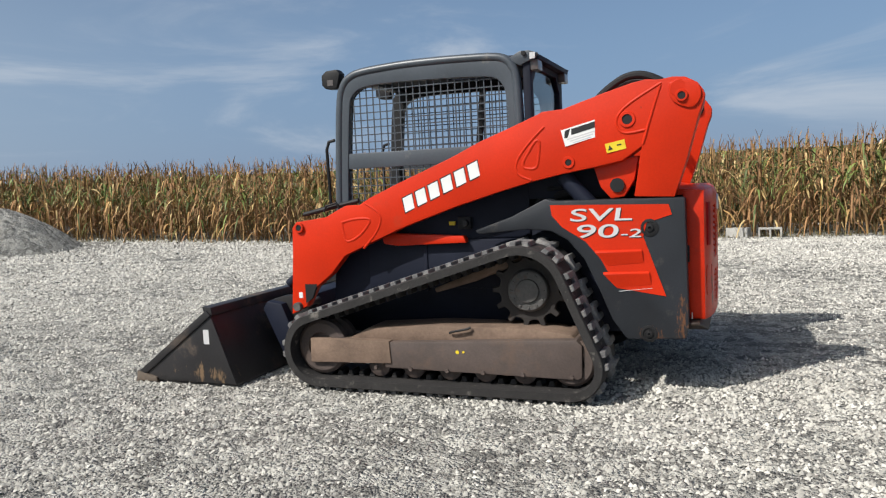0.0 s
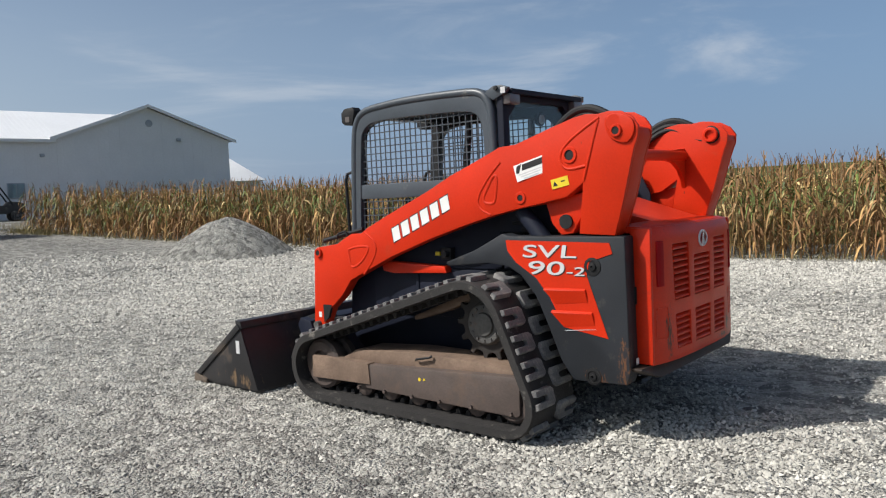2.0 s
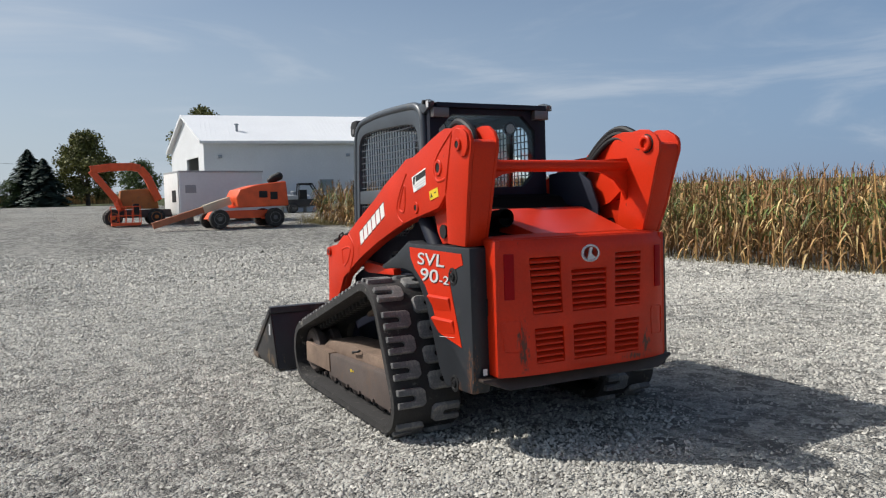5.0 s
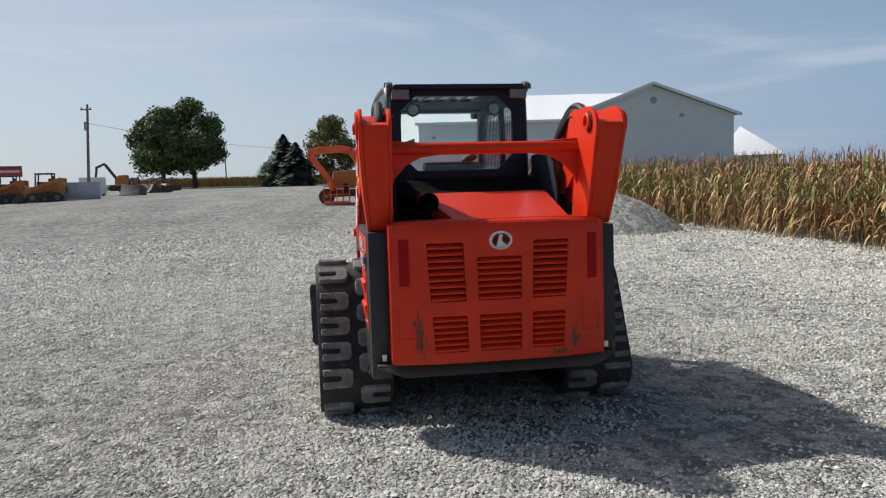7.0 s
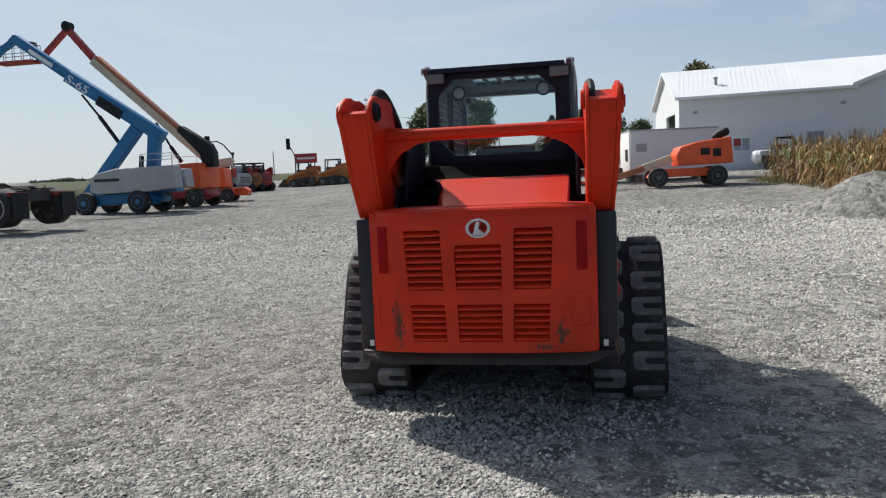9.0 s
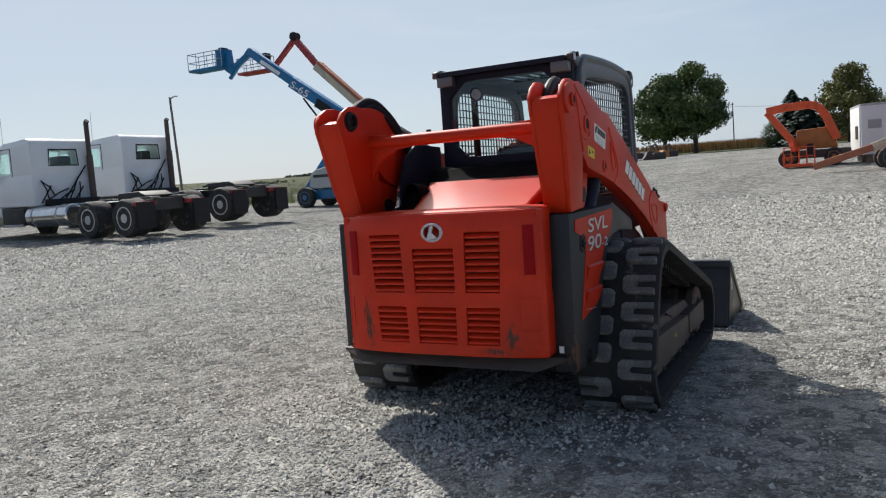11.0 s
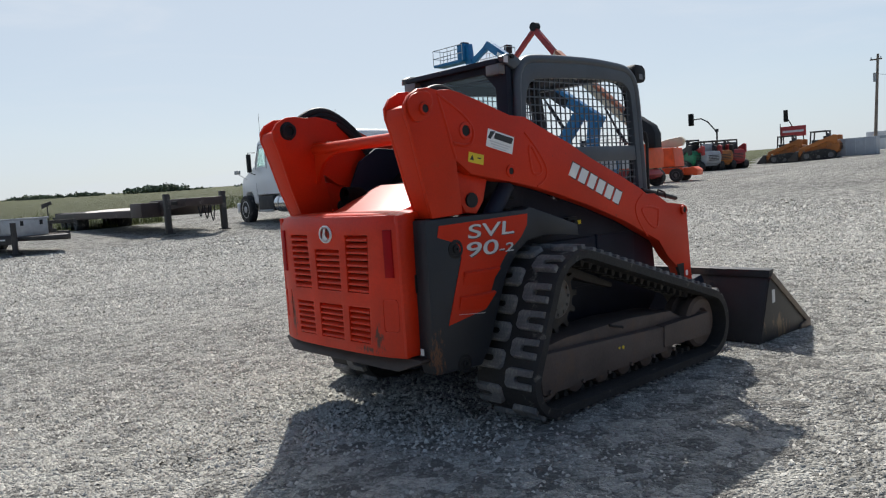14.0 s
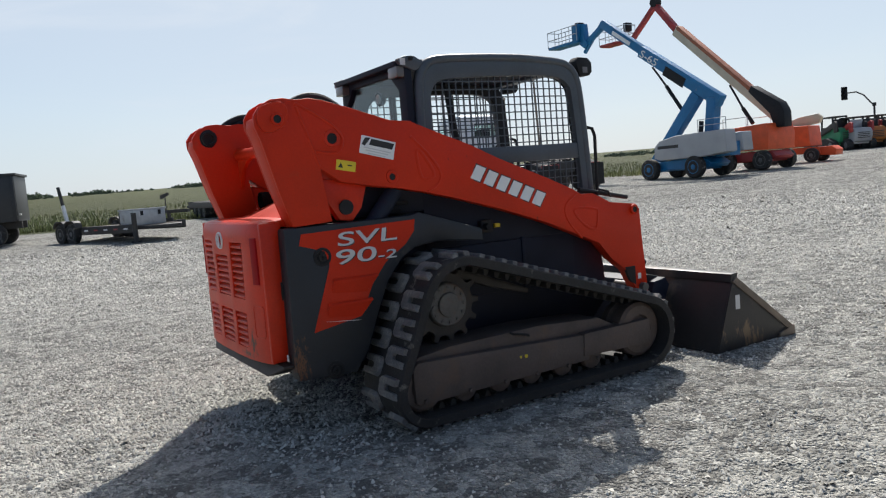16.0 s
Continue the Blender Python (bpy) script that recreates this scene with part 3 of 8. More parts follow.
def arm_profile(web=False):
    """Side outline of a lift arm as (y, z); the web between its plates ends lower at the rear ears."""
    front = [(2.88, 0.44), (2.845, 0.88), (2.835, 1.06), (2.80, 1.10), (2.70, 1.112), (2.56, 1.13), (2.47, 1.175), (2.40, 1.205), (2.30, 1.205), (2.22, 1.25), (2.0, 1.342), (1.63, 1.487), (1.43, 1.578), (1.24, 1.648),
             (1.065, 1.714), (1.03, 1.73), (0.90, 1.737), (0.65, 1.812), (0.50, 1.852)]
    ears = [(0.42, 1.812), (0.36, 1.79), (0.15, 1.782), (0.108, 1.765)] if web else [(0.42, 1.866), (0.34, 1.858), (0.27, 1.868), (0.20, 1.861), (0.135, 1.825), (0.10, 1.775)]
    low = [(0.103, 1.72), (0.13, 1.65), (0.20, 1.40), (0.272, 1.19), (0.50, 1.20), (0.447, 1.487), (0.56, 1.412), (0.72, 1.382), (0.92, 1.35), (1.11, 1.312), (1.32, 1.258), (1.63, 1.168), (2.0, 1.042), (2.23, 0.945), (2.43, 0.86), (2.54, 0.735), (2.68, 0.63), (2.755, 0.50)]
    return [(y + 0.027 * max(0.0, y - 1.2), z) for y, z in front + ears + low]


def clamp(v, a=0.0, b=1.0):
    return max(a, min(b, v))


def arm_out(y, z):
    """The arms stand a little wider at the back, and their rear legs narrow downwards."""
    return 0.735 - 0.04 * (y - 0.52) - 0.035 * clamp((1.52 - z) / 0.3) * clamp((0.62 - y) / 0.1)


def arm_in(y):
    return arm_out(y, 1.6) - (0.105 + 0.075 * clamp((0.9 - y) / 0.35))


def rounded_path(pts, times=3):
    """An open run of points with its corners cut round."""
    pts = [Vector(p) for p in pts]
    for _ in range(times):
        cut = [pts[0]]
        for a, b in zip(pts, pts[1:]):
            cut += [a.lerp(b, 0.25), a.lerp(b, 0.75)]
        pts = cut + [pts[-1]]
    return pts


def build_arm(s):
    arm = new("lift_arm")
    arm.parent = loader
    tagged(arm, "orange steel lift arm with decals and chipped edges")
    bm = bmesh.new()
    for v in prism(bm, arm_profile(True), 0, 1):
        v.co.x = s * (arm_out(v.co.y, v.co.z) - 0.024 if v.co.x > 0.5 else arm_in(v.co.y) + 0.02)
    part("arm_body", bm, ORANGE, arm, bevel=0.006)
    bm = bmesh.new()
    for v in prism(bm, arm_profile(), 0, 1):
        v.co.x = s * (arm_out(v.co.y, v.co.z) - (0.0 if v.co.x > 0.5 else 0.024))
    part("outer_plate", bm, ORANGE, arm, bevel=0.007)
    bm = bmesh.new()
    inner = [(0.86, 1.36), (0.86, 1.745)] + [p for p in arm_profile() if p[0] < 0.80]
    for v in prism(bm, inner, 0, 1):
        v.co.x = s * (arm_in(v.co.y) + (0.02 if v.co.x > 0.5 else 0.0))
    part("inner_plate", bm, ORANGE, arm, bevel=0.006)
    bm = bmesh.new()
    shield = rounded_path([(0.24, 1.842), (0.194, 1.846), (0.130, 1.818), (0.112, 1.770), (0.125, 1.720), (0.165, 1.682), (0.255, 1.712), (0.292, 1.77), (0.288, 1.835)], 1)
    vs = prism(bm, [(p.x, p.y) for p in shield], 0, 1)
    for v in vs:
        v.co.x = s * (arm_out(v.co.y, v.co.z) + (0.014 if v.co.x > 0.5 else -0.01))
    part("pin_plate", bm, ORANGE, arm, bevel=0.006)
    for y, z, r, hole, name in ((0.22, 1.757, 0.034, 0.022, "pivot_pin"), (0.525, 1.648, 0.048, 0.03, "bore"), (0.877, 1.418, 0.038, 0.02, "boss"), (2.815, 1.06, 0.036, 0.022, "front_pin")):
        x, up = arm_out(y, z) + (0.008 if name == "pivot_pin" else 0.0), 0.03 if name in ("pivot_pin", "front_pin") else 0.018
        bm = bmesh.new()
        rings(bm, (s * (x - 0.01), y, z), (s, 0, 0), [(0, r), (up - 0.004, r), (up, r * 0.92), (up, hole), (0.006, hole)], 20)
        part(name, bm, ORANGE if name != "bore" else ORANGE_WORN, arm)
        bm = bmesh.new()
        rings(bm, (s * (x - 0.02), y, z), (s, 0, 0), [(0, hole * 0.98), (up + 0.006 if name != "bore" else 0.022, hole * 0.98)], 14)
        part("pin_head", bm, BLACK, arm)
    # pressed outlines on the plate
    for outline, name in (([(1.10, 1.390), (1.155, 1.395), (1.165, 1.43), (1.125, 1.49), (1.08, 1.560), (1.05, 1.56), (1.055, 1.50), (1.07, 1.40)], "embossed_slot"), ([(2.47, 1.09), (2.37, 1.115), (2.24, 1.115), (2.27, 1.06), (2.35, 0.985), (2.44, 0.95), (2.46, 1.00)], "embossed_panel")):
        bm = bmesh.new()
        loop = rounded_path(outline + outline[:1], 2)
        tube(bm, [(s * (arm_out(y, z) - 0.007), y, z) for y, z in loop], 0.0125, 10)
        part(name, bm, ORANGE, arm)
    # welded doubler plates: their rims stand out as low beads
    for seam in (((2.28, 1.215), (2.16, 1.143), (2.185, 1.036), (2.31, 0.91)), ((1.02, 1.64), (1.129, 1.542), (1.217, 1.425), (1.195, 1.355), (1.11, 1.321)), ((0.33, 1.84), (0.488, 1.754), (0.56, 1.70), (0.595, 1.645), (0.575, 1.585), (0.529, 1.565), (0.425, 1.582)), ((0.335, 1.825), (0.387, 1.673), (0.440, 1.50))):
        bm = bmesh.new()
        tube(bm, [(s * (arm_out(y, z) - 0.004), y, z) for y, z in rounded_path(seam, 2)], 0.0095, 10)
        part("weld_seam", bm, ORANGE, arm)
    # brand lettering as plain slanted blocks, dark edge behind
    for k in range(6):
        y = (2.0 - 0.56 * (k + 0.5) / 6) if s < 0 else (1.435 + 0.56 * (k + 0.5) / 6)
        z = 1.305 + (1.715 - y) * 0.41
        for grow, out, mat_, name in ((0.007, 0.0015, INK, "letter_shadow"), (0.0, 0.003, WHITE, "letter_block")):
            bm = bmesh.new()
            w, hh = 0.036 + grow, 0.046 + grow
            prism(bm, [(-w - 0.010, -hh), (w - 0.010, -hh), (w + 0.010, hh), (-w + 0.010, hh)], -0.002, out, "z")
            ob = part(name, bm, mat_, arm)
            ob.matrix_basis = side_pose(s, y, z, s * arm_out(y, z), -s * 22.3)
    # dealer sticker: white plate with plain bars, and a small yellow one
    y, z = 0.80, 1.587
    m = side_pose(s, y, z, s * (arm_out(y, z) + 0.002), -s * 14)
    bm = bmesh.new()
    spin_box(bm, (0.215, 0.10, 0.003), pose(0, 0, 0))
    st = part("sticker", bm, WHITE, arm, "white rectangular sticker with dark bars")
    st.matrix_basis = m
    bm = bmesh.new()
    prism(bm, [(-0.055, 0.005), (0.09, 0.005), (0.10, 0.04), (-0.045, 0.04)], 0.0015, 0.003, "z")
    prism(bm, [(-0.10, 0.0), (-0.08, -0.005), (-0.05, 0.045), (-0.085, 0.04)], 0.0015, 0.003, "z")
    part("sticker_bar", bm, INK, st)
    bm = bmesh.new()
    for k in range(3):
        spin_box(bm, (0.17 - 0.03 * k, 0.006, 0.002), pose(0.0, -0.014 - 0.014 * k, 0.002))
    part("sticker_lines", bm, SILVER, st)
    y, z = 0.595, 1.497
    bm = bmesh.new()
    spin_box(bm, (0.115, 0.055, 0.003), pose(0, 0, 0))
    warn = part("warning_sticker", bm, YELLOW, arm, "small yellow warning sticker")
    warn.matrix_basis = side_pose(s, y, z, s * (arm_out(y, z) + 0.002), -s * 11)
    bm = bmesh.new()
    prism(bm, [(-0.047, -0.014), (-0.017, -0.014), (-0.032, 0.014)], 0.0015, 0.003, "z")
    part("sticker_mark", bm, INK, warn)
    bm = bmesh.new()
    spin_box(bm, (0.026, 0.007, 0.002), pose(0.022, 0.004, 0.002))
    part("sticker_mark", bm, INK, warn)
    # lower cut-out with its dark recess and small label
    bm = bmesh.new()
    vs = prism(bm, [(2.80, 0.66), (2.70, 0.66), (2.745, 0.56), (2.80, 0.52)], 0, 1)
    for v in vs:
        v.co.x = s * (arm_out(v.co.y, 0.6) + (0.003 if v.co.x > 0.5 else -0.02))
    part("cut_out", bm, BLACK, arm)
    bm = bmesh.new()
    box(bm, s * (arm_out(2.84, 0.6) - 0.001), s * (arm_out(2.84, 0.6) + 0.003), 2.825, 2.855, 0.56, 0.60)
    part("small_label", bm, WHITE, arm)
    # lift cylinder and its rod below the arm
    bm = bmesh.new()
    x = 0.63
    cyl(bm, (s * x, 0.62, 0.98), (s * x, 0.93, 1.34), 0.05, n=18)
    part("lift_cylinder", bm, DARK_STEEL, arm)
    bm = bmesh.new()
    vs = prism(bm, [(0.47, 1.44), (0.74, 1.385), (0.70, 1.26), (0.64, 1.19), (0.56, 1.20), (0.50, 1.30)], s * 0.60, s * 0.665)
    part("cylinder_lug", bm, ORANGE_WORN, arm, bevel=0.01)
    bm = bmesh.new()
    cyl(bm, (s * 0.59, 0.60, 1.27), (s * 0.68, 0.60, 1.27), 0.042, n=16)
    part("cylinder_pin", bm, BLACK, arm)
    bm = bmesh.new()
    rings(bm, (s * 0.575, 0.21, 1.775), (-s, 0, 0), [(0, 0.06), (0.008, 0.06), (0.010, 0.045), (0.004, 0.045)], 18)
    part("inner_bore", bm, BLACK, arm)
    # boss of the rear pin on the inner plate
    bm = bmesh.new()
    rings(bm, (s * 0.572, 0.21, 1.775), (-s, 0, 0), [(0, 0.05), (0.022, 0.05), (0.026, 0.044), (0.026, 0.032), (0.008, 0.03)], 18)
    part("ear_boss", bm, BLACK if s < 0 else ORANGE_WORN, arm, "black pin bore" if s < 0 else "")
    bm = bmesh.new()
    rings(bm, (s * (arm_out(0.2, 1.8) - 0.02), 0.235, 1.80), (s, 0, 0), [(0, 0.05), (0.030, 0.05), (0.034, 0.045)], 20)
    part("outer_boss", bm, ORANGE, arm)
    # sleeved hydraulic hoses in a bow over the arm's shoulder
    for k, r in enumerate((0.025, 0.022, 0.019)):
        x, d, top = (0.622 - 0.010 * k, 0.030 * k, 1.925) if s < 0 else (0.602 - 0.010 * k, 0.030 * k, 1.905)
        bm = bmesh.new()
        tube(bm, rounded_path([(s * x, 0.27, 1.74), (s * x, 0.30 + d, top - 0.08 - d), (s * (x - 0.01), 0.50, top + 0.01 - d), (s * (x - 0.03), 0.70, top - 0.11 - d), (s * (x - 0.045), 0.84, top - 0.28 - d), (s * (x - 0.05), 1.05, 1.44)]), r, 10)
        part("hose", bm, BLACK, arm, "black sleeved hydraulic hose")
    bm = bmesh.new()
    tube(bm, [(s * 0.60, 2.36, 1.235), (s * 0.60, 2.6, 1.19), (s * 0.60, 2.80, 1.15)], 0.016, 8)
    tube(bm, [(s * 0.63, 2.50, 1.185), (s * 0.63, 2.52, 1.225), (s * 0.63, 2.60, 1.205), (s * 0.63, 2.62, 1.165)], 0.008, 6)
    part("coupling", bm, BLACK, arm)


for s in (-1, 1):
    build_arm(s)

bm = bmesh.new()
cyl(bm, (-0.60, 0.40, 1.65), (0.60, 0.40, 1.648), 0.036, n=24)
part("cross_tube", bm, ORANGE, loader)
for s in (-1, 1):
    bm = bmesh.new()
    prism(bm, [(s * 0.585, 1.70), (s * 0.26, 1.678), (s * 0.26, 1.616), (s * 0.38, 1.598), (s * 0.47, 1.555), (s * 0.535, 1.48), (s * 0.585, 1.37)], 0.385, 0.415, "y")
    part("gusset", bm, ORANGE, loader, bevel=0.006)

# added black plates beside the engine bay: shade and clutter inside the arms
for s in (-1, 1):
    bm = bmesh.new()
    prism(bm, [(0.62, 1.20), (0.62, 1.40), (0.70, 1.56), (0.85, 1.65), (1.18, 1.63), (1.18, 1.20)], s * 0.505, s * 0.525)
    part("shade_plate", bm, DARK_STEEL, loader, "black plate added for the shade inside the arm", bevel=0.008)

# ---- rear body: tailgate, hood, fenders, bumper ----
def door_y(x):
    return 0.062 + 0.055 * (abs(x) / 0.6) ** 4


def build_tailgate():
    gate = new("tailgate")
    gate.parent = loader
    tagged(gate, "scuffed orange rear door with louvred grille")
    cols = [-0.607, -0.50, -0.412, -0.21, -0.135, 0.118, 0.187, 0.388, 0.50, 0.607]
    zs = [0.458, 0.522, 0.72, 0.802, 1.038, 1.12, 1.175, 1.226]
    open_cells = {(2, 1), (4, 1), (6, 1), (2, 3), (2, 4), (6, 3), (6, 4), (4, 3)}
    bm = bmesh.new()
    grid = {}

    def vert(i, j):
        x, z = cols[i], zs[j]
        if abs(x) < 0.45:
            x *= 0.90 + 0.10 * min(1, (z - 0.458) / 0.66)
        if (i, j) not in grid:
            grid[i, j] = bm.verts.new((x, door_y(x), z))
        return grid[i, j]
    for i in range(len(cols) - 1):
        for j in range(len(zs) - 1):
            if (i, j) not in open_cells:
                bm.faces.new((vert(i, j), vert(i + 1, j), vert(i + 1, j + 1), vert(i, j + 1)))
    bmesh.ops.recalc_face_normals(bm, faces=bm.faces[:])
    bmesh.ops.solidify(bm, geom=bm.faces[:], thickness=0.035)
    for v in bm.verts:
        if v.co.z > 1.2:
            v.co.y += 0.02
    part("door_skin", bm, ORANGE_WORN, gate, bevel=0.008)
    # returns at the sides and the top
    for s in (-1, 1):
        bm = bmesh.new()
        box(bm, s * 0.575, s * 0.611, 0.115, 0.235, 0.462, 1.224)
        part("door_return", bm, ORANGE_WORN, gate, bevel=0.012)
    bm = bmesh.new()
    profile, rows = [(0.092, 1.195), (0.086, 1.218), (0.096, 1.234), (0.125, 1.243), (0.30, 1.246), (0.30, 1.195)], []
    for k in range(17):
        x = -0.604 + 1.208 * k / 16
        back, drop = door_y(x) - 0.062, 0.012 * (abs(x) / 0.604) ** 6
        rows.append([bm.verts.new((x, y + (back if y < 0.2 else 0.0), z - (drop if z > 1.2 else 0.0))) for y, z in profile])
    for a, b in zip(rows, rows[1:]):
        for k in range(6):
            bm.faces.new((a[k], b[k], b[(k + 1) % 6], a[(k + 1) % 6]))
    bm.faces.new(rows[0])
    bm.faces.new(rows[-1][::-1])
    bmesh.ops.recalc_face_normals(bm, faces=bm.faces[:])
    part("door_top", bm, ORANGE_WORN, gate, bevel=0.006, segments=2)
    bm = bmesh.new()
    box(bm, -0.56, 0.56, 0.16, 0.18, 0.48, 1.18)
    part("grille_backing", bm, BLACK, gate)
    # louvres, one by one
    def louvre(width):
        b = bmesh.new()
        prism(b, [(-0.006, -0.013), (0.016, 0.002), (0.020, 0.010), (0.010, 0.010), (-0.012, -0.004)], -width / 2, width / 2)
        return mesh_of("louvre", b, ORANGE_WORN, 0.003, 1)
    for x0, x1, z0, z1, count in ((-0.412, -0.21, 0.802, 1.12, 9), (0.187, 0.388, 0.802, 1.12, 9), (-0.135, 0.118, 0.802, 1.038, 7), (-0.412, -0.21, 0.522, 0.72, 6), (0.187, 0.388, 0.522, 0.72, 6), (-0.135, 0.118, 0.522, 0.72, 6)):
        me = louvre((x1 - x0) * 0.99)
        for k in range(count):
            z = z0 + (k + 0.5) * (z1 - z0) / count
            f = 0.90 + 0.10 * min(1, (z - 0.458) / 0.66)
            xc = (x0 + x1) / 2 * f
            piece("louvre", me, gate, Matrix.Translation((xc, door_y(xc) + 0.014, z)) @ Matrix.Diagonal((f, 1, 1.36, 1)))
    # rear lamps in their pockets
    for s in (-1, 1):
        bm = bmesh.new()
        for x0, x1 in ((0.508, 0.536), (0.536, 0.562)):
            ring = [(x0, door_y(x0) - 0.007), (x1, door_y(x1) - 0.007), (x1, door_y(x1) + 0.02), (x0, door_y(x0) + 0.02)]
            prism(bm, [(s * x, y) for x, y in ring], 0.893, 1.148, "z")
        bmesh.ops.remove_doubles(bm, verts=bm.verts[:], dist=0.0005)
        part("rear_lamp", bm, RED_LENS, gate, "dark red rear lamp", bevel=0.004)
        bm = bmesh.new()
        tube(bm, [(s * x, door_y(x) + 0.001, z) for x, z in ((0.472, 0.615), (0.472, 0.76), (0.482, 0.775), (0.56, 0.775), (0.572, 0.76), (0.572, 0.615), (0.56, 0.60), (0.482, 0.60))], 0.003, 6, closed=True)
        part("pressed_line", bm, ORANGE_WORN, gate)
        bm = bmesh.new()
        box(bm, s * 0.635, s * 0.66, 0.188, 0.192, 0.47, 0.505)
        part("small_label", bm, WHITE, gate)
    bm = bmesh.new()
    rings(bm, (0, 0.070, 1.127), (0, -1, 0), [(0, 0.066), (0.012, 0.066), (0.018, 0.058), (0.014, 0.052)], 28)
    for v in bm.verts:
        v.co.z = 1.127 + (v.co.z - 1.127) * 0.78
    part("emblem", bm, SILVER, gate, "oval silver emblem")
    bm = bmesh.new()
    rings(bm, (0, 0.060, 1.127), (0, -1, 0), [(0, 0.05), (0.004, 0.05)], 24)
    for v in bm.verts:
        v.co.z = 1.127 + (v.co.z - 1.127) * 0.78
    part("emblem_field", bm, ORANGE_WORN, gate)
    bm = bmesh.new()
    prism(bm, [(-0.028, -0.034), (-0.008, 0.034), (0.012, 0.034), (0.002, 0.0), (0.034, -0.030), (0.0, -0.036)], 0.0525, 0.058, "y")
    for v in bm.verts:
        v.co.z += 1.127
    part("emblem_shape", bm, SILVER, gate)
    # side latches
    bm = bmesh.new()
    box(bm, 0.612, 0.62, 0.20, 0.235, 0.80, 0.90)
    part("latch", bm, BLACK, gate, bevel=0.004)
    bm = bmesh.new()
    box(bm, -0.62, -0.612, 0.20, 0.235, 0.80, 0.90)
    part("latch", bm, BLACK, gate, bevel=0.004)


build_tailgate()

bm = bmesh.new()
prism(bm, [(0.24, 1.19), (0.24, 1.238), (0.30, 1.252), (0.72, 1.392), (0.79, 1.392), (0.79, 1.19)], -0.36, 0.468)
for v in bm.verts:
    if v.co.x < 0 and v.co.y < 0.5:
        v.co.x = -0.24
part("hood", bm, ORANGE_GLOSS, loader, "smooth orange engine hood", bevel=0.02, segments=3)
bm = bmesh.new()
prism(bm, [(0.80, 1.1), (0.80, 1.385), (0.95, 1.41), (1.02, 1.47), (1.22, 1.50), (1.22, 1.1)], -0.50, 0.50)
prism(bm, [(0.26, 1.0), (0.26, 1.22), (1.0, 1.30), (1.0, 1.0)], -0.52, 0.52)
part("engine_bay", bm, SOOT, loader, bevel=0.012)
bm = bmesh.new()
tube(bm, [(-0.33, 0.62, 1.22), (-0.33, 0.60, 1.30), (-0.33, 0.55, 1.335), (-0.33, 0.47, 1.34)], 0.056, 18)
rings(bm, (-0.33, 0.47, 1.34), (0, -1, 0), [(0, 0.056), (0.03, 0.056), (0.033, 0.052), (0.03, 0.048), (0.0, 0.046)], 18)
part("exhaust_pipe", bm, SOOT, loader, "sooty black exhaust outlet")

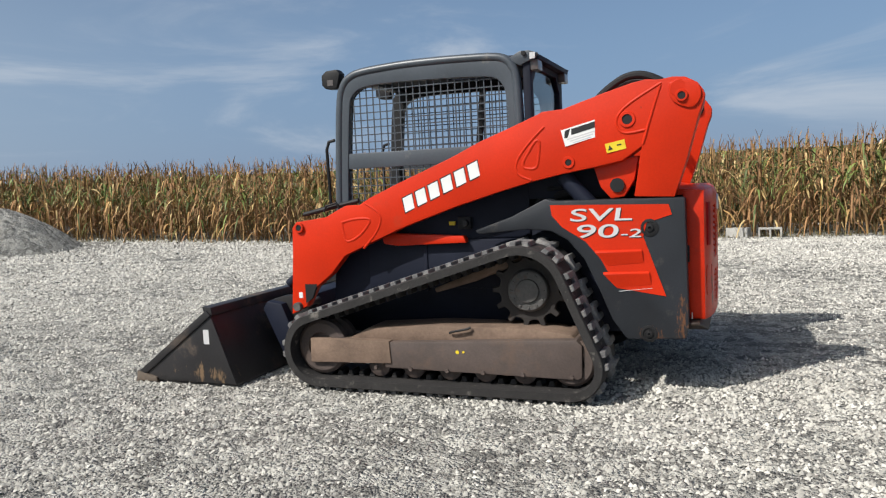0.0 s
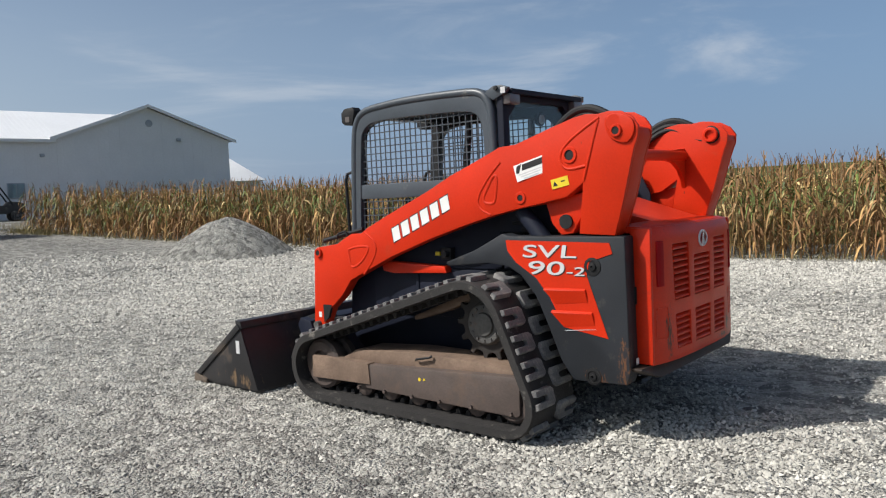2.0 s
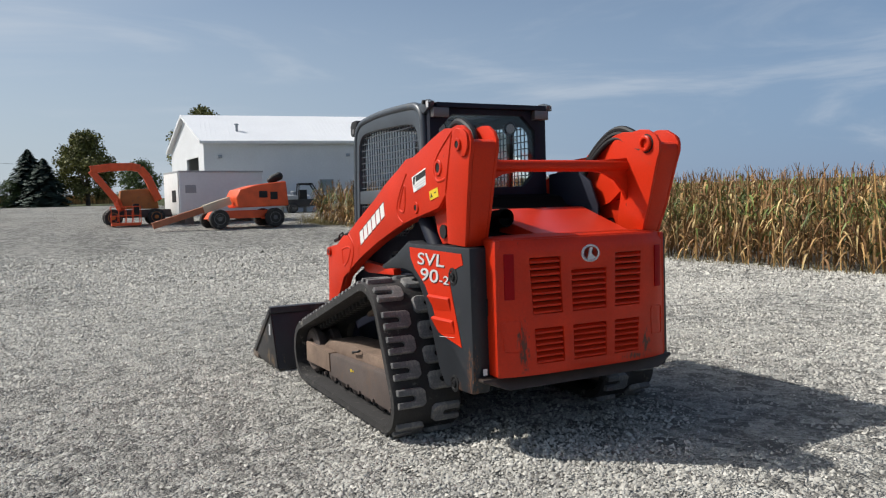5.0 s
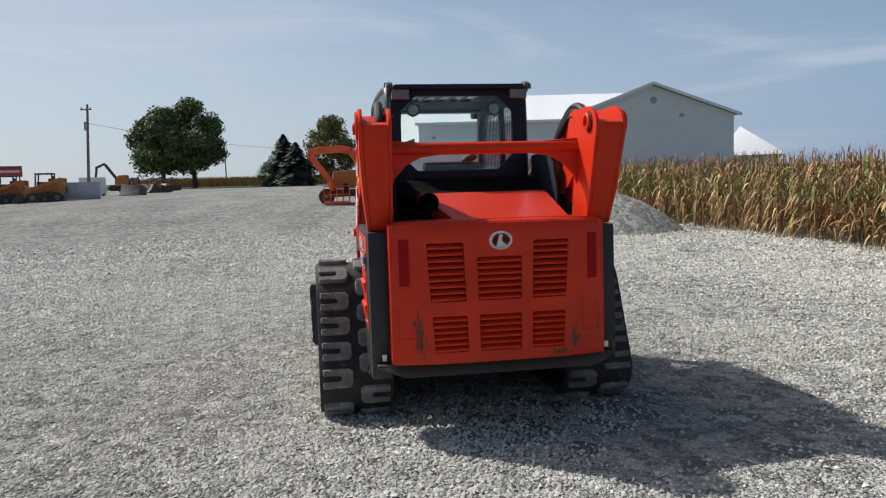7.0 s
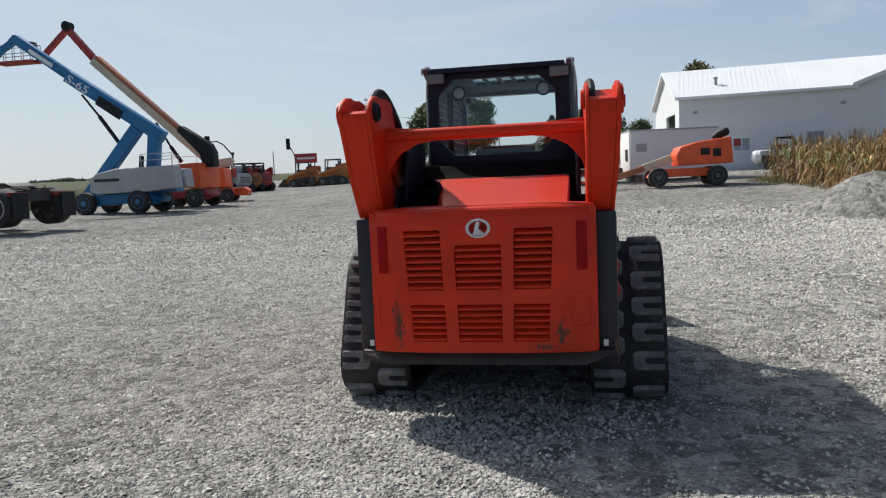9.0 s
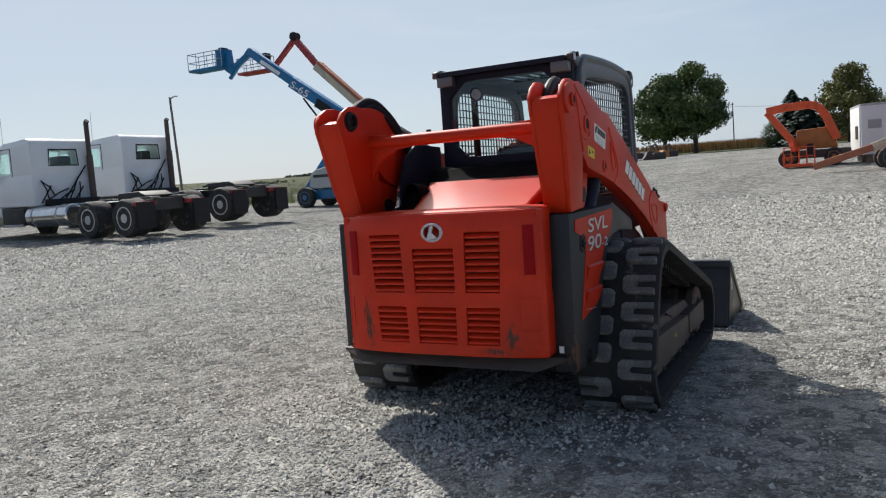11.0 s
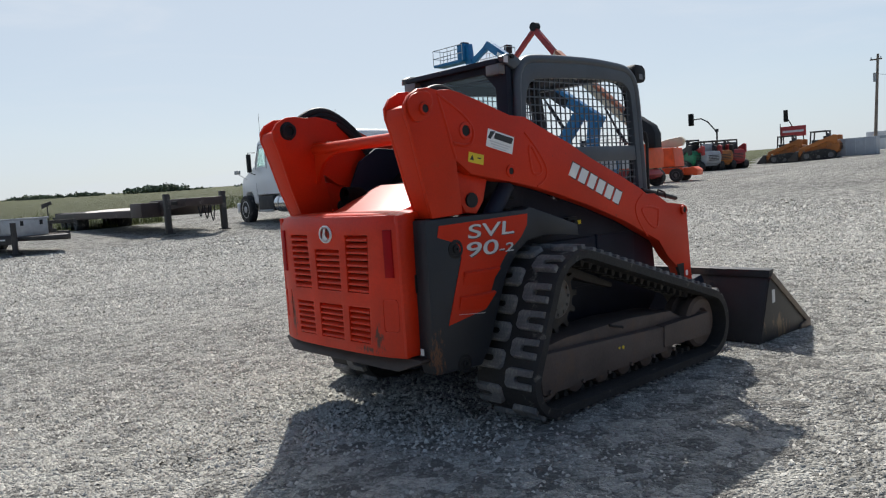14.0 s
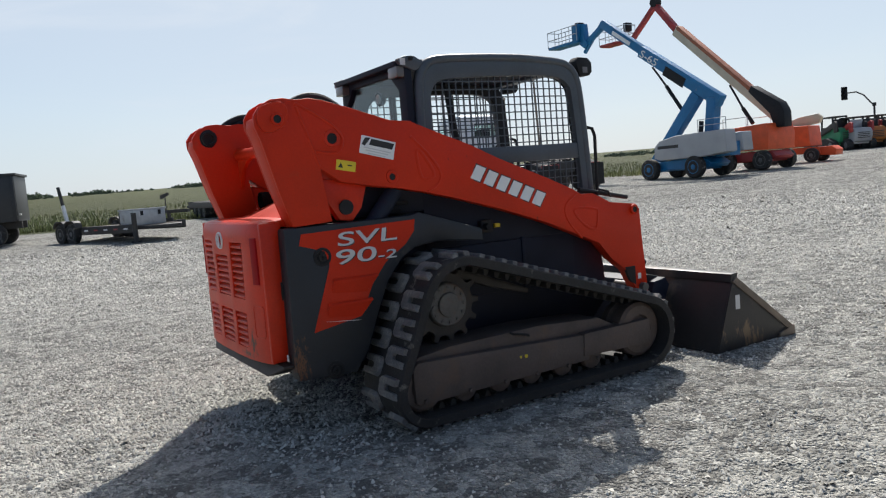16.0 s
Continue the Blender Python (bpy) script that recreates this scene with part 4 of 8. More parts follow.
for s in (-1, 1):
    bm = bmesh.new()
    outline = [(0.205, 0.43), (0.225, 0.36), (0.56, 0.35), (0.64, 0.46), (0.72, 0.655), (0.80, 0.83), (0.90, 0.95), (1.0, 1.005), (1.15, 1.02), (1.47, 0.995), (1.49, 1.02), (1.25, 1.10), (1.03, 1.205), (0.98, 1.19), (0.215, 1.187)]
    if s > 0:
        outline[10:12] = [(1.47, 0.995), (1.47, 1.065)]
    vs = prism(bm, outline, s * 0.60, s * 0.716)
    fender = part("rear_fender", bm, CHARCOAL, loader, "charcoal rear side panel with scuffs", bevel=0.014)
    bm = bmesh.new()
    prism(bm, [(1.0, 1.165), (0.305, 1.15), (0.288, 1.09), (0.43, 1.045), (0.452, 0.965), (0.328, 0.612), (0.61, 0.66), (0.70, 0.83), (0.79, 0.94), (0.93, 1.03), (0.99, 1.10)], s * 0.716, s * 0.7195)
    part("orange_decal", bm, ORANGE, fender)
    for text, far, near, z, tall in (("SVL", 0.878, 0.512, 1.062, 0.076), ("90", 0.838, 0.592, 0.962, 0.080), ("-2", 0.580, 0.462, 0.962, 0.050)):
        width, y = far - near, far if s < 0 else (near if text == "SVL" else near + 0.0)
        if s > 0:
            y = {"SVL": 0.508, "90": 0.492, "-2": 0.745}[text]
        for shift, x, mt in ((0.005, 0.7200, INK), (0.0, 0.7218, SILVER)):
            lettering_box("model_lettering", text, width, tall, side_pose(s, y + s * shift, z - shift, s * x), mt, fender, bold=0.006)
    for k, (y0, y1, z) in enumerate(((0.735, 0.46, 0.875), (0.69, 0.42, 0.745))):
        # a pressed gill: its upper edge stands out, the face falls back to flush below
        bm = bmesh.new()
        top = [(y0, z), (y1, z + 0.004)]
        low = [(y0 - 0.075, z - 0.085), (y1 - 0.012, z - 0.066)]
        a, b = [bm.verts.new((s * 0.7365, y, zz)) for y, zz in top]
        c, d = [bm.verts.new((s * 0.7205, y, zz)) for y, zz in low]
        e, f = [bm.verts.new((s * 0.7185, y, zz + 0.012)) for y, zz in top]
        for q in ((a, b, d, c), (a, b, f, e), (a, c, e), (b, f, d), (c, d, f, e)):
            bm.faces.new(q)
        bmesh.ops.recalc_face_normals(bm, faces=bm.faces[:])
        part("gill", bm, ORANGE, fender, "pressed orange gill", bevel=0.003, segments=1)
        if k == 0:
            continue
        bm = bmesh.new()
        prism(bm, [(y0 - 0.085, z - 0.104), (y1 - 0.016, z - 0.084), (y1 - 0.017, z - 0.0855), (y0 - 0.10, z - 0.106)], s * 0.718, s * 0.7215)
        part("edge_stripe", bm, SILVER, fender, "thin pale stripe below the decal")
    for y, z, r in ((0.414, 1.016, 0.052), (0.43, 0.388, 0.05)):
        bm = bmesh.new()
        rings(bm, (s * 0.712, y, z), (s, 0, 0), [(0, r), (0.008, r), (0.010, r * 0.7), (0.006, r * 0.65), (0.006, r * 0.45), (0.016, r * 0.42), (0.018, r * 0.15), (0.008, r * 0.12)], 22)
        part("rubber_stop", bm, BLACK, fender)
bm = bmesh.new()
prism(bm, [(-0.69, 0.455), (0.69, 0.455), (0.69, 0.437), (0.54, 0.385), (-0.54, 0.385), (-0.69, 0.437)], 0.055, 0.23, "y")
for v in bm.verts:
    if v.co.y < 0.1:
        v.co.y += 0.09 * (abs(v.co.x) / 0.69) ** 3
part("bumper", bm, BROWN_STEEL, loader, "scraped brown steel rear bumper plate", bevel=0.014)

# ---- lower body ----
bm = bmesh.new()
prism(bm, [(0.25, 0.36), (2.50, 0.30), (2.66, 0.45), (2.62, 0.85), (2.3, 0.98), (1.75, 1.0), (1.2, 1.14), (0.25, 1.16)], -0.50, 0.50)
part("main_frame", bm, DARK_STEEL, loader, bevel=0.015)
for s in (-1, 1):
    if s < 0:
        bm = bmesh.new()
        prism(bm, [(2.22, 1.005), (1.62, 0.975), (1.60, 0.93), (2.10, 0.915), (2.2, 0.93)], s * 0.50, s * 0.575)
        part("step_bar", bm, ORANGE_WORN, loader, bevel=0.01)
    bm = bmesh.new()
    box(bm, s * 0.5, s * 0.52, 1.25, 2.35, 0.62, 0.95)
    box(bm, s * 0.5, s * 0.53, 1.90, 1.93, 0.60, 0.96)
    part("side_panel", bm, DARK_STEEL, loader, bevel=0.01)
    bm = bmesh.new()
    prism(bm, [(1.18, 0.96), (2.58, 0.94), (2.58, 1.16), (2.2, 1.19), (1.5, 1.22), (1.18, 1.38)], s * 0.487, s * 0.515)
    part("lower_cab_panel", bm, DARK_STEEL, loader, bevel=0.008)
    bm = bmesh.new()
    box(bm, s * 0.49, s * 0.56, 1.57, 1.66, 1.02, 1.10)
    cyl(bm, (s * 0.52, 1.60, 1.06), (s * 0.60, 1.60, 1.06), 0.022)
    part("valve_block", bm, BLACK, loader, bevel=0.006)
    bm = bmesh.new()
    box(bm, s * 0.5, s * 0.535, 1.69, 1.73, 1.045, 1.07)
    part("warning_label", bm, YELLOW, loader)
    bm = bmesh.new()
    tube(bm, [(s * 0.46, 1.2, 1.16), (s * 0.50, 1.0, 1.22), (s * 0.53, 0.85, 1.24)], 0.03, 10)
    tube(bm, [(s * 0.55, 0.86, 1.22), (s * 0.56, 0.94, 1.27), (s * 0.56, 1.05, 1.26)], 0.012, 8)
    part("hydraulic_line", bm, BLACK, loader)


# ---- cab ----
def build_cab():
    cab = new("cab")
    cab.parent = loader
    tagged(cab, "grey open operator cab with wire mesh sides")
    outer = [(2.60, 0.95), (2.60, 1.25), (2.555, 1.96), (2.505, 2.085), (2.40, 2.138), (2.05, 2.16), (1.75, 2.16), (1.37, 2.15), (1.275, 2.115), (1.222, 2.02), (1.21, 1.71), (1.20, 0.95)]
    inner = [(2.505, 1.05), (2.50, 1.3), (2.455, 1.90), (2.43, 1.965), (2.34, 2.02), (2.05, 2.025), (1.75, 2.018), (1.44, 2.005), (1.36, 1.98), (1.31, 1.89), (1.305, 1.5), (1.30, 1.05)]
    def smooth_outline(pts, n=2):
        for _ in range(n):
            q = []
            for i, p in enumerate(pts):
                a = pts[(i + 1) % len(pts)]
                q += [(p[0] * 0.75 + a[0] * 0.25, p[1] * 0.75 + a[1] * 0.25), (p[0] * 0.25 + a[0] * 0.75, p[1] * 0.25 + a[1] * 0.75)]
            pts = q
        return pts
    for s in (-1, 1):
        bm = bmesh.new()
        ring_prism(bm, smooth_outline(outer), smooth_outline(inner), s * 0.435, s * 0.485)
        part("side_frame", bm, CAB_GREY, cab, bevel=0.008, angle=40)
        bm = bmesh.new()
        ring_prism(bm, smooth_outline([(y * 0.985 + 0.028, z * 0.985 + 0.022) for y, z in outer]), smooth_outline(inner), s * 0.420, s * 0.433)
        part("inner_lining", bm, BLACK, cab, "black inner lining of the side frame", bevel=0.004, angle=40)
        hoop = [(2.578, 1.0), (2.578, 1.23), (2.532, 1.95), (2.482, 2.065), (2.39, 2.115), (2.05, 2.138), (1.75, 2.138), (1.38, 2.126), (1.298, 2.094), (1.248, 2.01), (1.236, 1.71), (1.225, 1.0)]
        for _ in range(2):
            cut = [hoop[0]]
            for a, b in zip(hoop, hoop[1:]):
                cut += [(a[0] * 0.8 + b[0] * 0.2, a[1] * 0.8 + b[1] * 0.2), (a[0] * 0.2 + b[0] * 0.8, a[1] * 0.2 + b[1] * 0.8)]
            hoop = cut + [hoop[-1]]
        bm = bmesh.new()
        tube(bm, [(s * 0.470, y, z) for y, z in hoop], 0.029, 12)
        part("roll_hoop", bm, CAB_GREY, cab)
        bm = bmesh.new()
        box(bm, s * 0.44, s * 0.478, 1.28, 2.52, 1.455, 1.562)
        part("cross_bar", bm, CAB_GREY, cab, bevel=0.008)
        bm = bmesh.new()
        y = 1.32
        while y < 2.49:
            box(bm, s * 0.455, s * 0.462, y - 0.0035, y + 0.0035, 1.06, 2.025)
            y += 0.0505
        z = 1.08
        while z < 2.03:
            box(bm, s * 0.4545, s * 0.4625, 1.30, 2.50, z - 0.0035, z + 0.0035)
            z += 0.0505
        part("mesh_screen", bm, CAB_GREY, cab, "grey welded wire mesh")
        bm = bmesh.new()
        tube(bm, [(s * 0.45, 2.60, 1.17), (s * 0.455, 2.66, 1.19), (s * 0.46, 2.665, 1.60), (s * 0.46, 2.645, 1.655), (s * 0.455, 2.60, 1.665)], 0.012, 8)
        part("grab_rail", bm, BLACK, cab)
        # work lamps front and rear
        bm = bmesh.new()
        prism(bm, [(2.52, 2.125), (2.545, 2.155), (2.63, 2.15), (2.668, 2.12), (2.668, 2.05), (2.64, 2.025), (2.55, 2.02)], s * 0.39, s * 0.475)
        part("front_lamp", bm, BLACK, cab, bevel=0.012)
        bm = bmesh.new()
        box(bm, s * 0.472, s * 0.478, 2.575, 2.62, 2.045, 2.085)
        part("lamp_label", bm, LAMP_LENS, cab)
        bm = bmesh.new()
        box(bm, s * 0.345, s * 0.462, 1.105, 1.20, 2.02, 2.085)
        part("rear_lamp", bm, LAMP_LENS, cab, "dusty rectangular work lamp", bevel=0.006)
        bm = bmesh.new()
        prism(bm, [(1.30, 2.10), (1.22, 2.142), (1.16, 2.142), (1.10, 2.122), (1.12, 2.09), (1.22, 2.05)], s * 0.452, s * 0.487)
        part("lamp_bracket", bm, CAB_GREY, cab, bevel=0.008)
        bm = bmesh.new()
        cyl(bm, (s * 0.49, 1.19, 2.125), (s * 0.502, 1.19, 2.125), 0.016, n=6)
        part("bolt", bm, BLACK, cab)
        bm = bmesh.new()
        box(bm, s * 0.494, s * 0.498, 1.115, 1.15, 2.085, 2.125)
        part("bracket_label", bm, SILVER, cab)
    bm = bmesh.new()
    prism(bm, [(1.10, 2.085), (1.10, 2.118), (1.25, 2.128), (1.40, 2.132), (1.58, 2.110), (1.58, 2.092), (1.2, 2.085)], -0.44, 0.44)
    for x0, x1 in ((-0.42, -0.25), (0.25, 0.42)):
        prism(bm, [(1.57, 2.092), (1.57, 2.112), (1.97, 2.118), (1.97, 2.098)], x0, x1)
    prism(bm, [(1.96, 2.122), (2.42, 2.118), (2.42, 2.085), (1.96, 2.098)], -0.418, 0.418)
    part("roof", bm, DARK_STEEL, cab, "near-black cab roof plate", bevel=0.006)
    bm = bmesh.new()
    prism(bm, [(1.575, 2.090), (1.575, 2.106), (1.965, 2.116), (1.965, 2.100)], -0.009, 0.009)
    bar = mesh_of("roof_bar", bm, BLACK, 0.002, 1)
    for k in range(4):
        piece("roof_bar", bar, cab, pose(-0.15 + 0.10 * k, 0, 0))
    bm = bmesh.new()
    prism(bm, [(1.578, 2.108), (1.578, 2.111), (1.962, 2.119), (1.962, 2.116)], -0.25, 0.25)
    pane = part("roof_pane", bm, CAB_GLASS, cab, "clear roof window")
    pane.visible_shadow = False
    # round lamps below the roof, behind the rear window
    for s in (-1, 1):
        bm = bmesh.new()
        rings(bm, (s * 0.29, 1.40, 1.982), (0, -1, -0.1), [(0, 0.025), (0.02, 0.046), (0.05, 0.050), (0.054, 0.044), (0.044, 0.038), (0.044, 0.0)], 20)
        lamp = part("cab_lamp", bm, BLACK, cab, "round black cab lamp")
        bm = bmesh.new()
        rings(bm, (s * 0.29, 1.350, 1.977), (0, -1, -0.1), [(0, 0.036), (0.006, 0.034), (0.008, 0.026), (0.003, 0.024)], 20)
        part("lamp_ring", bm, SILVER, lamp, "bright lamp ring")
    bm = bmesh.new()
    def rounded(x0, x1, z0, z1, r, n=5):
        out = []
        for cx, cz, a0 in ((x1 - r, z1 - r, 0), (x0 + r, z1 - r, 90), (x0 + r, z0 + r, 180), (x1 - r, z0 + r, 270)):
            for k in range(n + 1):
                a = radians(a0 + 90 * k / n)
                out.append((cx + r * math.cos(a), cz + r * math.sin(a)))
        return out
    ring_prism(bm, rounded(-0.47, 0.47, 1.45, 2.10, 0.02, 1), rounded(-0.40, 0.375, 1.545, 2.048, 0.105, 1), 1.155, 1.205, "y")
    part("rear_frame", bm, DARK_STEEL, cab, "near-black rear window frame", bevel=0.008)
    bm = bmesh.new()
    prism(bm, rounded(-0.405, 0.38, 1.54, 2.053, 0.105, 1), 1.176, 1.182, "y")
    pane = part("rear_window", bm, CAB_GLASS, cab, "tinted rear window glass")
    pane.visible_shadow = False
    bm = bmesh.new()
    box(bm, -0.44, 0.44, 2.41, 2.50, 2.06, 2.105)
    part("front_header", bm, CAB_GREY, cab, bevel=0.008)
    bm = bmesh.new()
    box(bm, -0.44, 0.44, 2.50, 2.58, 0.95, 1.05)
    part("front_sill", bm, CAB_GREY, cab, bevel=0.008)
    # inside: seat, side consoles and levers
    bm = bmesh.new()
    box(bm, -0.22, 0.22, 1.60, 2.05, 1.02, 1.14)
    prism(bm, [(1.48, 1.10), (1.62, 1.10), (1.56, 1.62), (1.46, 1.60)], -0.21, 0.21)
    part("seat", bm, BLACK, cab, bevel=0.03, segments=3)
    for s in (-1, 1):
        bm = bmesh.new()
        box(bm, s * 0.30, s * 0.42, 1.75, 2.2, 1.0, 1.25)
        tube(bm, [(s * 0.34, 2.1, 1.22), (s * 0.33, 2.14, 1.36), (s * 0.33, 2.15, 1.45)], 0.022, 8)
        part("control_lever", bm, BLACK, cab, bevel=0.006)
        bm = bmesh.new()
        tube(bm, [(s * 0.38, 1.50, 2.0), (s * 0.39, 1.52, 1.75), (s * 0.40, 1.6, 1.1)], 0.024, 8)
        part("inner_post", bm, BLACK, cab)


build_cab()


# ---- tracks ----
def hull(circles, n=720):
    pts = []
    for k in range(n):
        a = 2 * math.pi * k / n
        d = Vector((math.cos(a), math.sin(a)))
        c = max(circles, key=lambda q: q[0] * d.x + q[1] * d.y + q[2])
        pts.append(Vector((c[0], c[1])) + d * c[2])
    return pts


def resample(pts, count):
    lens, total = [0.0], 0.0
    for i in range(len(pts)):
        total += (pts[(i + 1) % len(pts)] - pts[i]).length
        lens.append(total)
    out, i = [], 0
    for k in range(count):
        d = total * k / count
        while lens[i + 1] < d:
            i += 1
        f = (d - lens[i]) / max(1e-9, lens[i + 1] - lens[i])
        out.append(pts[i].lerp(pts[(i + 1) % len(pts)], f))
    return out, total


HUB_Y, HUB_Z = 1.14, 0.648
WHEELS = ((2.53, 0.272, 0.19), (HUB_Y, HUB_Z, 0.243), (0.855, 0.228, 0.148))
LINKS = 60


def lug_mesh():
    bm = bmesh.new()
    # a horseshoe-shaped tread block: x across the track, y along it, z outward; the slot opens at -x
    prism(bm, [(-0.093, -0.060), (0.070, -0.060), (0.093, -0.040), (0.093, 0.040), (0.070, 0.060), (-0.093, 0.060), (-0.093, 0.020), (0.010, 0.018), (0.022, 0.006), (0.022, -0.006), (0.010, -0.018), (-0.093, -0.020)], 0.0, 0.032, "z")
    for v in bm.verts:
        if v.co.z > 0.02:
            v.co.y *= 0.9
            v.co.x *= 0.97
    return mesh_of("lug", bm, RUBBER_LUG, 0.004, 1)


def tooth_mesh():
    bm = bmesh.new()
    prism(bm, [(-0.022, 0), (0.022, 0), (0.012, -0.035), (-0.012, -0.035)], -0.05, 0.05)
    return mesh_of("guide_tooth", bm, RUBBER, 0.003, 1)


LUG, TOOTH = lug_mesh(), tooth_mesh()


def build_track(s):
    track = new("track")
    track.parent = loader
    tagged(track, "dusty black rubber crawler track with worn lugs")
    track.matrix_basis = pose(s * 0.030, 0, 0)
    path, _ = resample(hull(WHEELS), LINKS * 3)
    bm = bmesh.new()
    prof = [(0.53, 0.0), (0.53, 0.046), (0.545, 0.054), (0.965, 0.054), (0.98, 0.046), (0.98, 0.0)]
    rows = []
    for i, p in enumerate(path):
        t = (path[(i + 1) % len(path)] - path[i - 1]).normalized()
        o = Vector((t.y, -t.x))
        rows.append([bm.verts.new((s * x, p.x + o.x * d, p.y + o.y * d)) for x, d in prof])
    for a, b in zip(rows, rows[1:] + rows[:1]):
        for k in range(6):
            bm.faces.new((a[k], b[k], b[(k + 1) % 6], a[(k + 1) % 6]))
    part("belt", bm, RUBBER, track)
    for i in range(LINKS):
        for col, odd, flip in ((0.866, 0, -1), (0.640, 1, 1)):
            if i % 2 != odd:
                continue
            k = (i * 3) % len(path)
            p, t = path[k], (path[(k + 1) % len(path)] - path[k - 1]).normalized()
            o = Vector((t.y, -t.x))
            m = Matrix(((s * flip * 1.0, 0, 0), (0, t.x, o.x), (0, t.y, o.y))).to_4x4()
            q = p + o * 0.045
            piece("lug", LUG, track, Matrix.Translation((s * col, q.x, q.y)) @ m)
        k = i * 3
        p, t = path[k], (path[(k + 1) % len(path)] - path[k - 1]).normalized()
        o = Vector((t.y, -t.x))
        m = Matrix(((1, 0, 0), (0, t.x, o.x), (0, t.y, o.y))).to_4x4()
        piece("guide_tooth", TOOTH, track, Matrix.Translation((s * 0.80, p.x, p.y)) @ m)
    # drive sprocket and hub
    bm = bmesh.new()
    gear = []
    for k in range(13):
        a = 2 * math.pi * k / 13
        for da, r in ((-0.20, 0.188), (-0.10, 0.196), (-0.065, 0.236), (0.065, 0.236), (0.10, 0.196), (0.20, 0.188)):
            gear.append((HUB_Y + r * math.cos(a + da), HUB_Z + r * math.sin(a + da)))
    prism(bm, gear, s * 0.675, s * 0.725)
    part("sprocket", bm, GREASY, track, "rusty toothed drive sprocket", bevel=0.004, segments=1)
    bm = bmesh.new()
    rings(bm, (s * 0.54, HUB_Y, HUB_Z), (s, 0, 0), [(0, 0.15), (0.17, 0.15), (0.19, 0.132), (0.215, 0.128), (0.222, 0.12), (0.222, 0.075), (0.235, 0.07), (0.238, 0.04)], 28)
    hub = part("drive_hub", bm, STEEL, track)
    me = bmesh.new()
    cyl(me, (0, 0, 0), (0.012, 0, 0), 0.009, n=6)
    me = mesh_of("hub_bolt", me, STEEL)
    for k in range(12):
        a = 2 * math.pi * k / 12
        piece("hub_bolt", me, hub, Matrix.Translation((s * 0.758, HUB_Y + 0.104 * math.cos(a), HUB_Z + 0.104 * math.sin(a))) @ Matrix.Diagonal((s, 1, 1, 1)))
    # idlers and rollers
    for y, z, r, name in ((2.53, 0.28, 0.18, "front_idler"), (0.855, 0.24, 0.14, "rear_idler")):
        bm = bmesh.new()
        rings(bm, (s * 0.68, y, z), (s, 0, 0), [(0, r * 0.85), (0.02, r), (0.07, r), (0.08, r * 0.8), (0.14, r * 0.8), (0.15, r), (0.20, r), (0.215, r * 0.88), (0.215, r * 0.55), (0.19, r * 0.5), (0.19, r * 0.25), (0.22, r * 0.22)], 32)
        part(name, bm, RUSTY, track)
    bm = bmesh.new()
    rings(bm, (0, 0, 0), (1, 0, 0), [(0, 0.055), (0.01, 0.075), (0.05, 0.075), (0.06, 0.05), (0.16, 0.05), (0.17, 0.075), (0.21, 0.075), (0.22, 0.06), (0.225, 0.03)], 22)
    me = mesh_of("roller", bm, RUSTY)
    for y in (2.122, 1.878, 1.631, 1.397, 1.146):
        piece("roller", me, track, Matrix.Translation((s * 0.655, y, 0.168)) @ Matrix.Diagonal((s, 1, 1, 1)))
    # roller frame: main beam, caked top, front guard, rear plate
    bm = bmesh.new()
    prism(bm, [(2.06, 0.33), (2.06, 0.165), (0.82, 0.145), (0.79, 0.16), (0.785, 0.35), (0.82, 0.385)], s * 0.60, s * 0.915)
    part("roller_frame", bm, RUSTY, track, "rusty roller frame beam", bevel=0.01)
    bm = bmesh.new()
    vs = prism(bm, [(2.40, 0.30), (2.06, 0.325), (0.83, 0.376), (0.86, 0.403), (1.07, 0.428), (1.70, 0.438), (2.20, 0.408), (2.34, 0.34)], s * 0.58, s * 0.86)
    part("frame_top", bm, CAKED if s < 0 else RUSTY, track, "frame top caked with dried mud" if s < 0 else "", bevel=0.012)
    bm = bmesh.new()
    prism(bm, [(1.78, 0.650), (1.77, 0.62), (1.50, 0.695), (1.22, 0.800), (1.17, 0.79), (1.15, 0.845), (1.20, 0.865), (1.45, 0.775)], s * 0.60, s * 0.70)
    part("upper_rail", bm, CAKED if s < 0 else GREASY, track, "rail below the upper track run, caked with mud" if s < 0 else "", bevel=0.012)
    bm = bmesh.new()
    prism(bm, [(2.595, 0.345), (2.02, 0.340), (2.01, 0.195), (2.60, 0.182)], s * 0.80, s * 0.925)
    part("front_guard", bm, CAKED if s < 0 else RUSTY, track, bevel=0.008)
    bm = bmesh.new()
    tube(bm, [(s * 0.875, 1.62, 0.395), (s * 0.885, 1.60, 0.405), (s * 0.885, 1.50, 0.425), (s * 0.875, 1.48, 0.435)], 0.008, 6)
    part("grease_line", bm, BLACK, track)
    bm = bmesh.new()
    cyl(bm, (-0.01, 0, 0), (0.01, 0, 0), 0.013, n=6)
    me = mesh_of("roller_bolt", bm, RUSTY)
    for y in (2.122, 1.878, 1.631, 1.397, 1.146, 0.85):
        piece("roller_bolt", me, track, pose(s * 0.92, y, 0.165))
    bm = bmesh.new()
    cyl(bm, (s * 0.915, 1.56, 0.285), (s * 0.918, 1.56, 0.285), 0.012, n=8)
    cyl(bm, (s * 0.915, 1.52, 0.287), (s * 0.918, 1.52, 0.287), 0.008, n=8)
    part("paint_mark", bm, YELLOW, track)
    bm = bmesh.new()
    cyl(bm, (s * 0.40, 1.3, 0.35), (s * 0.66, 1.3, 0.30), 0.06)
    cyl(bm, (s * 0.40, 2.0, 0.35), (s * 0.66, 2.0, 0.30), 0.06)
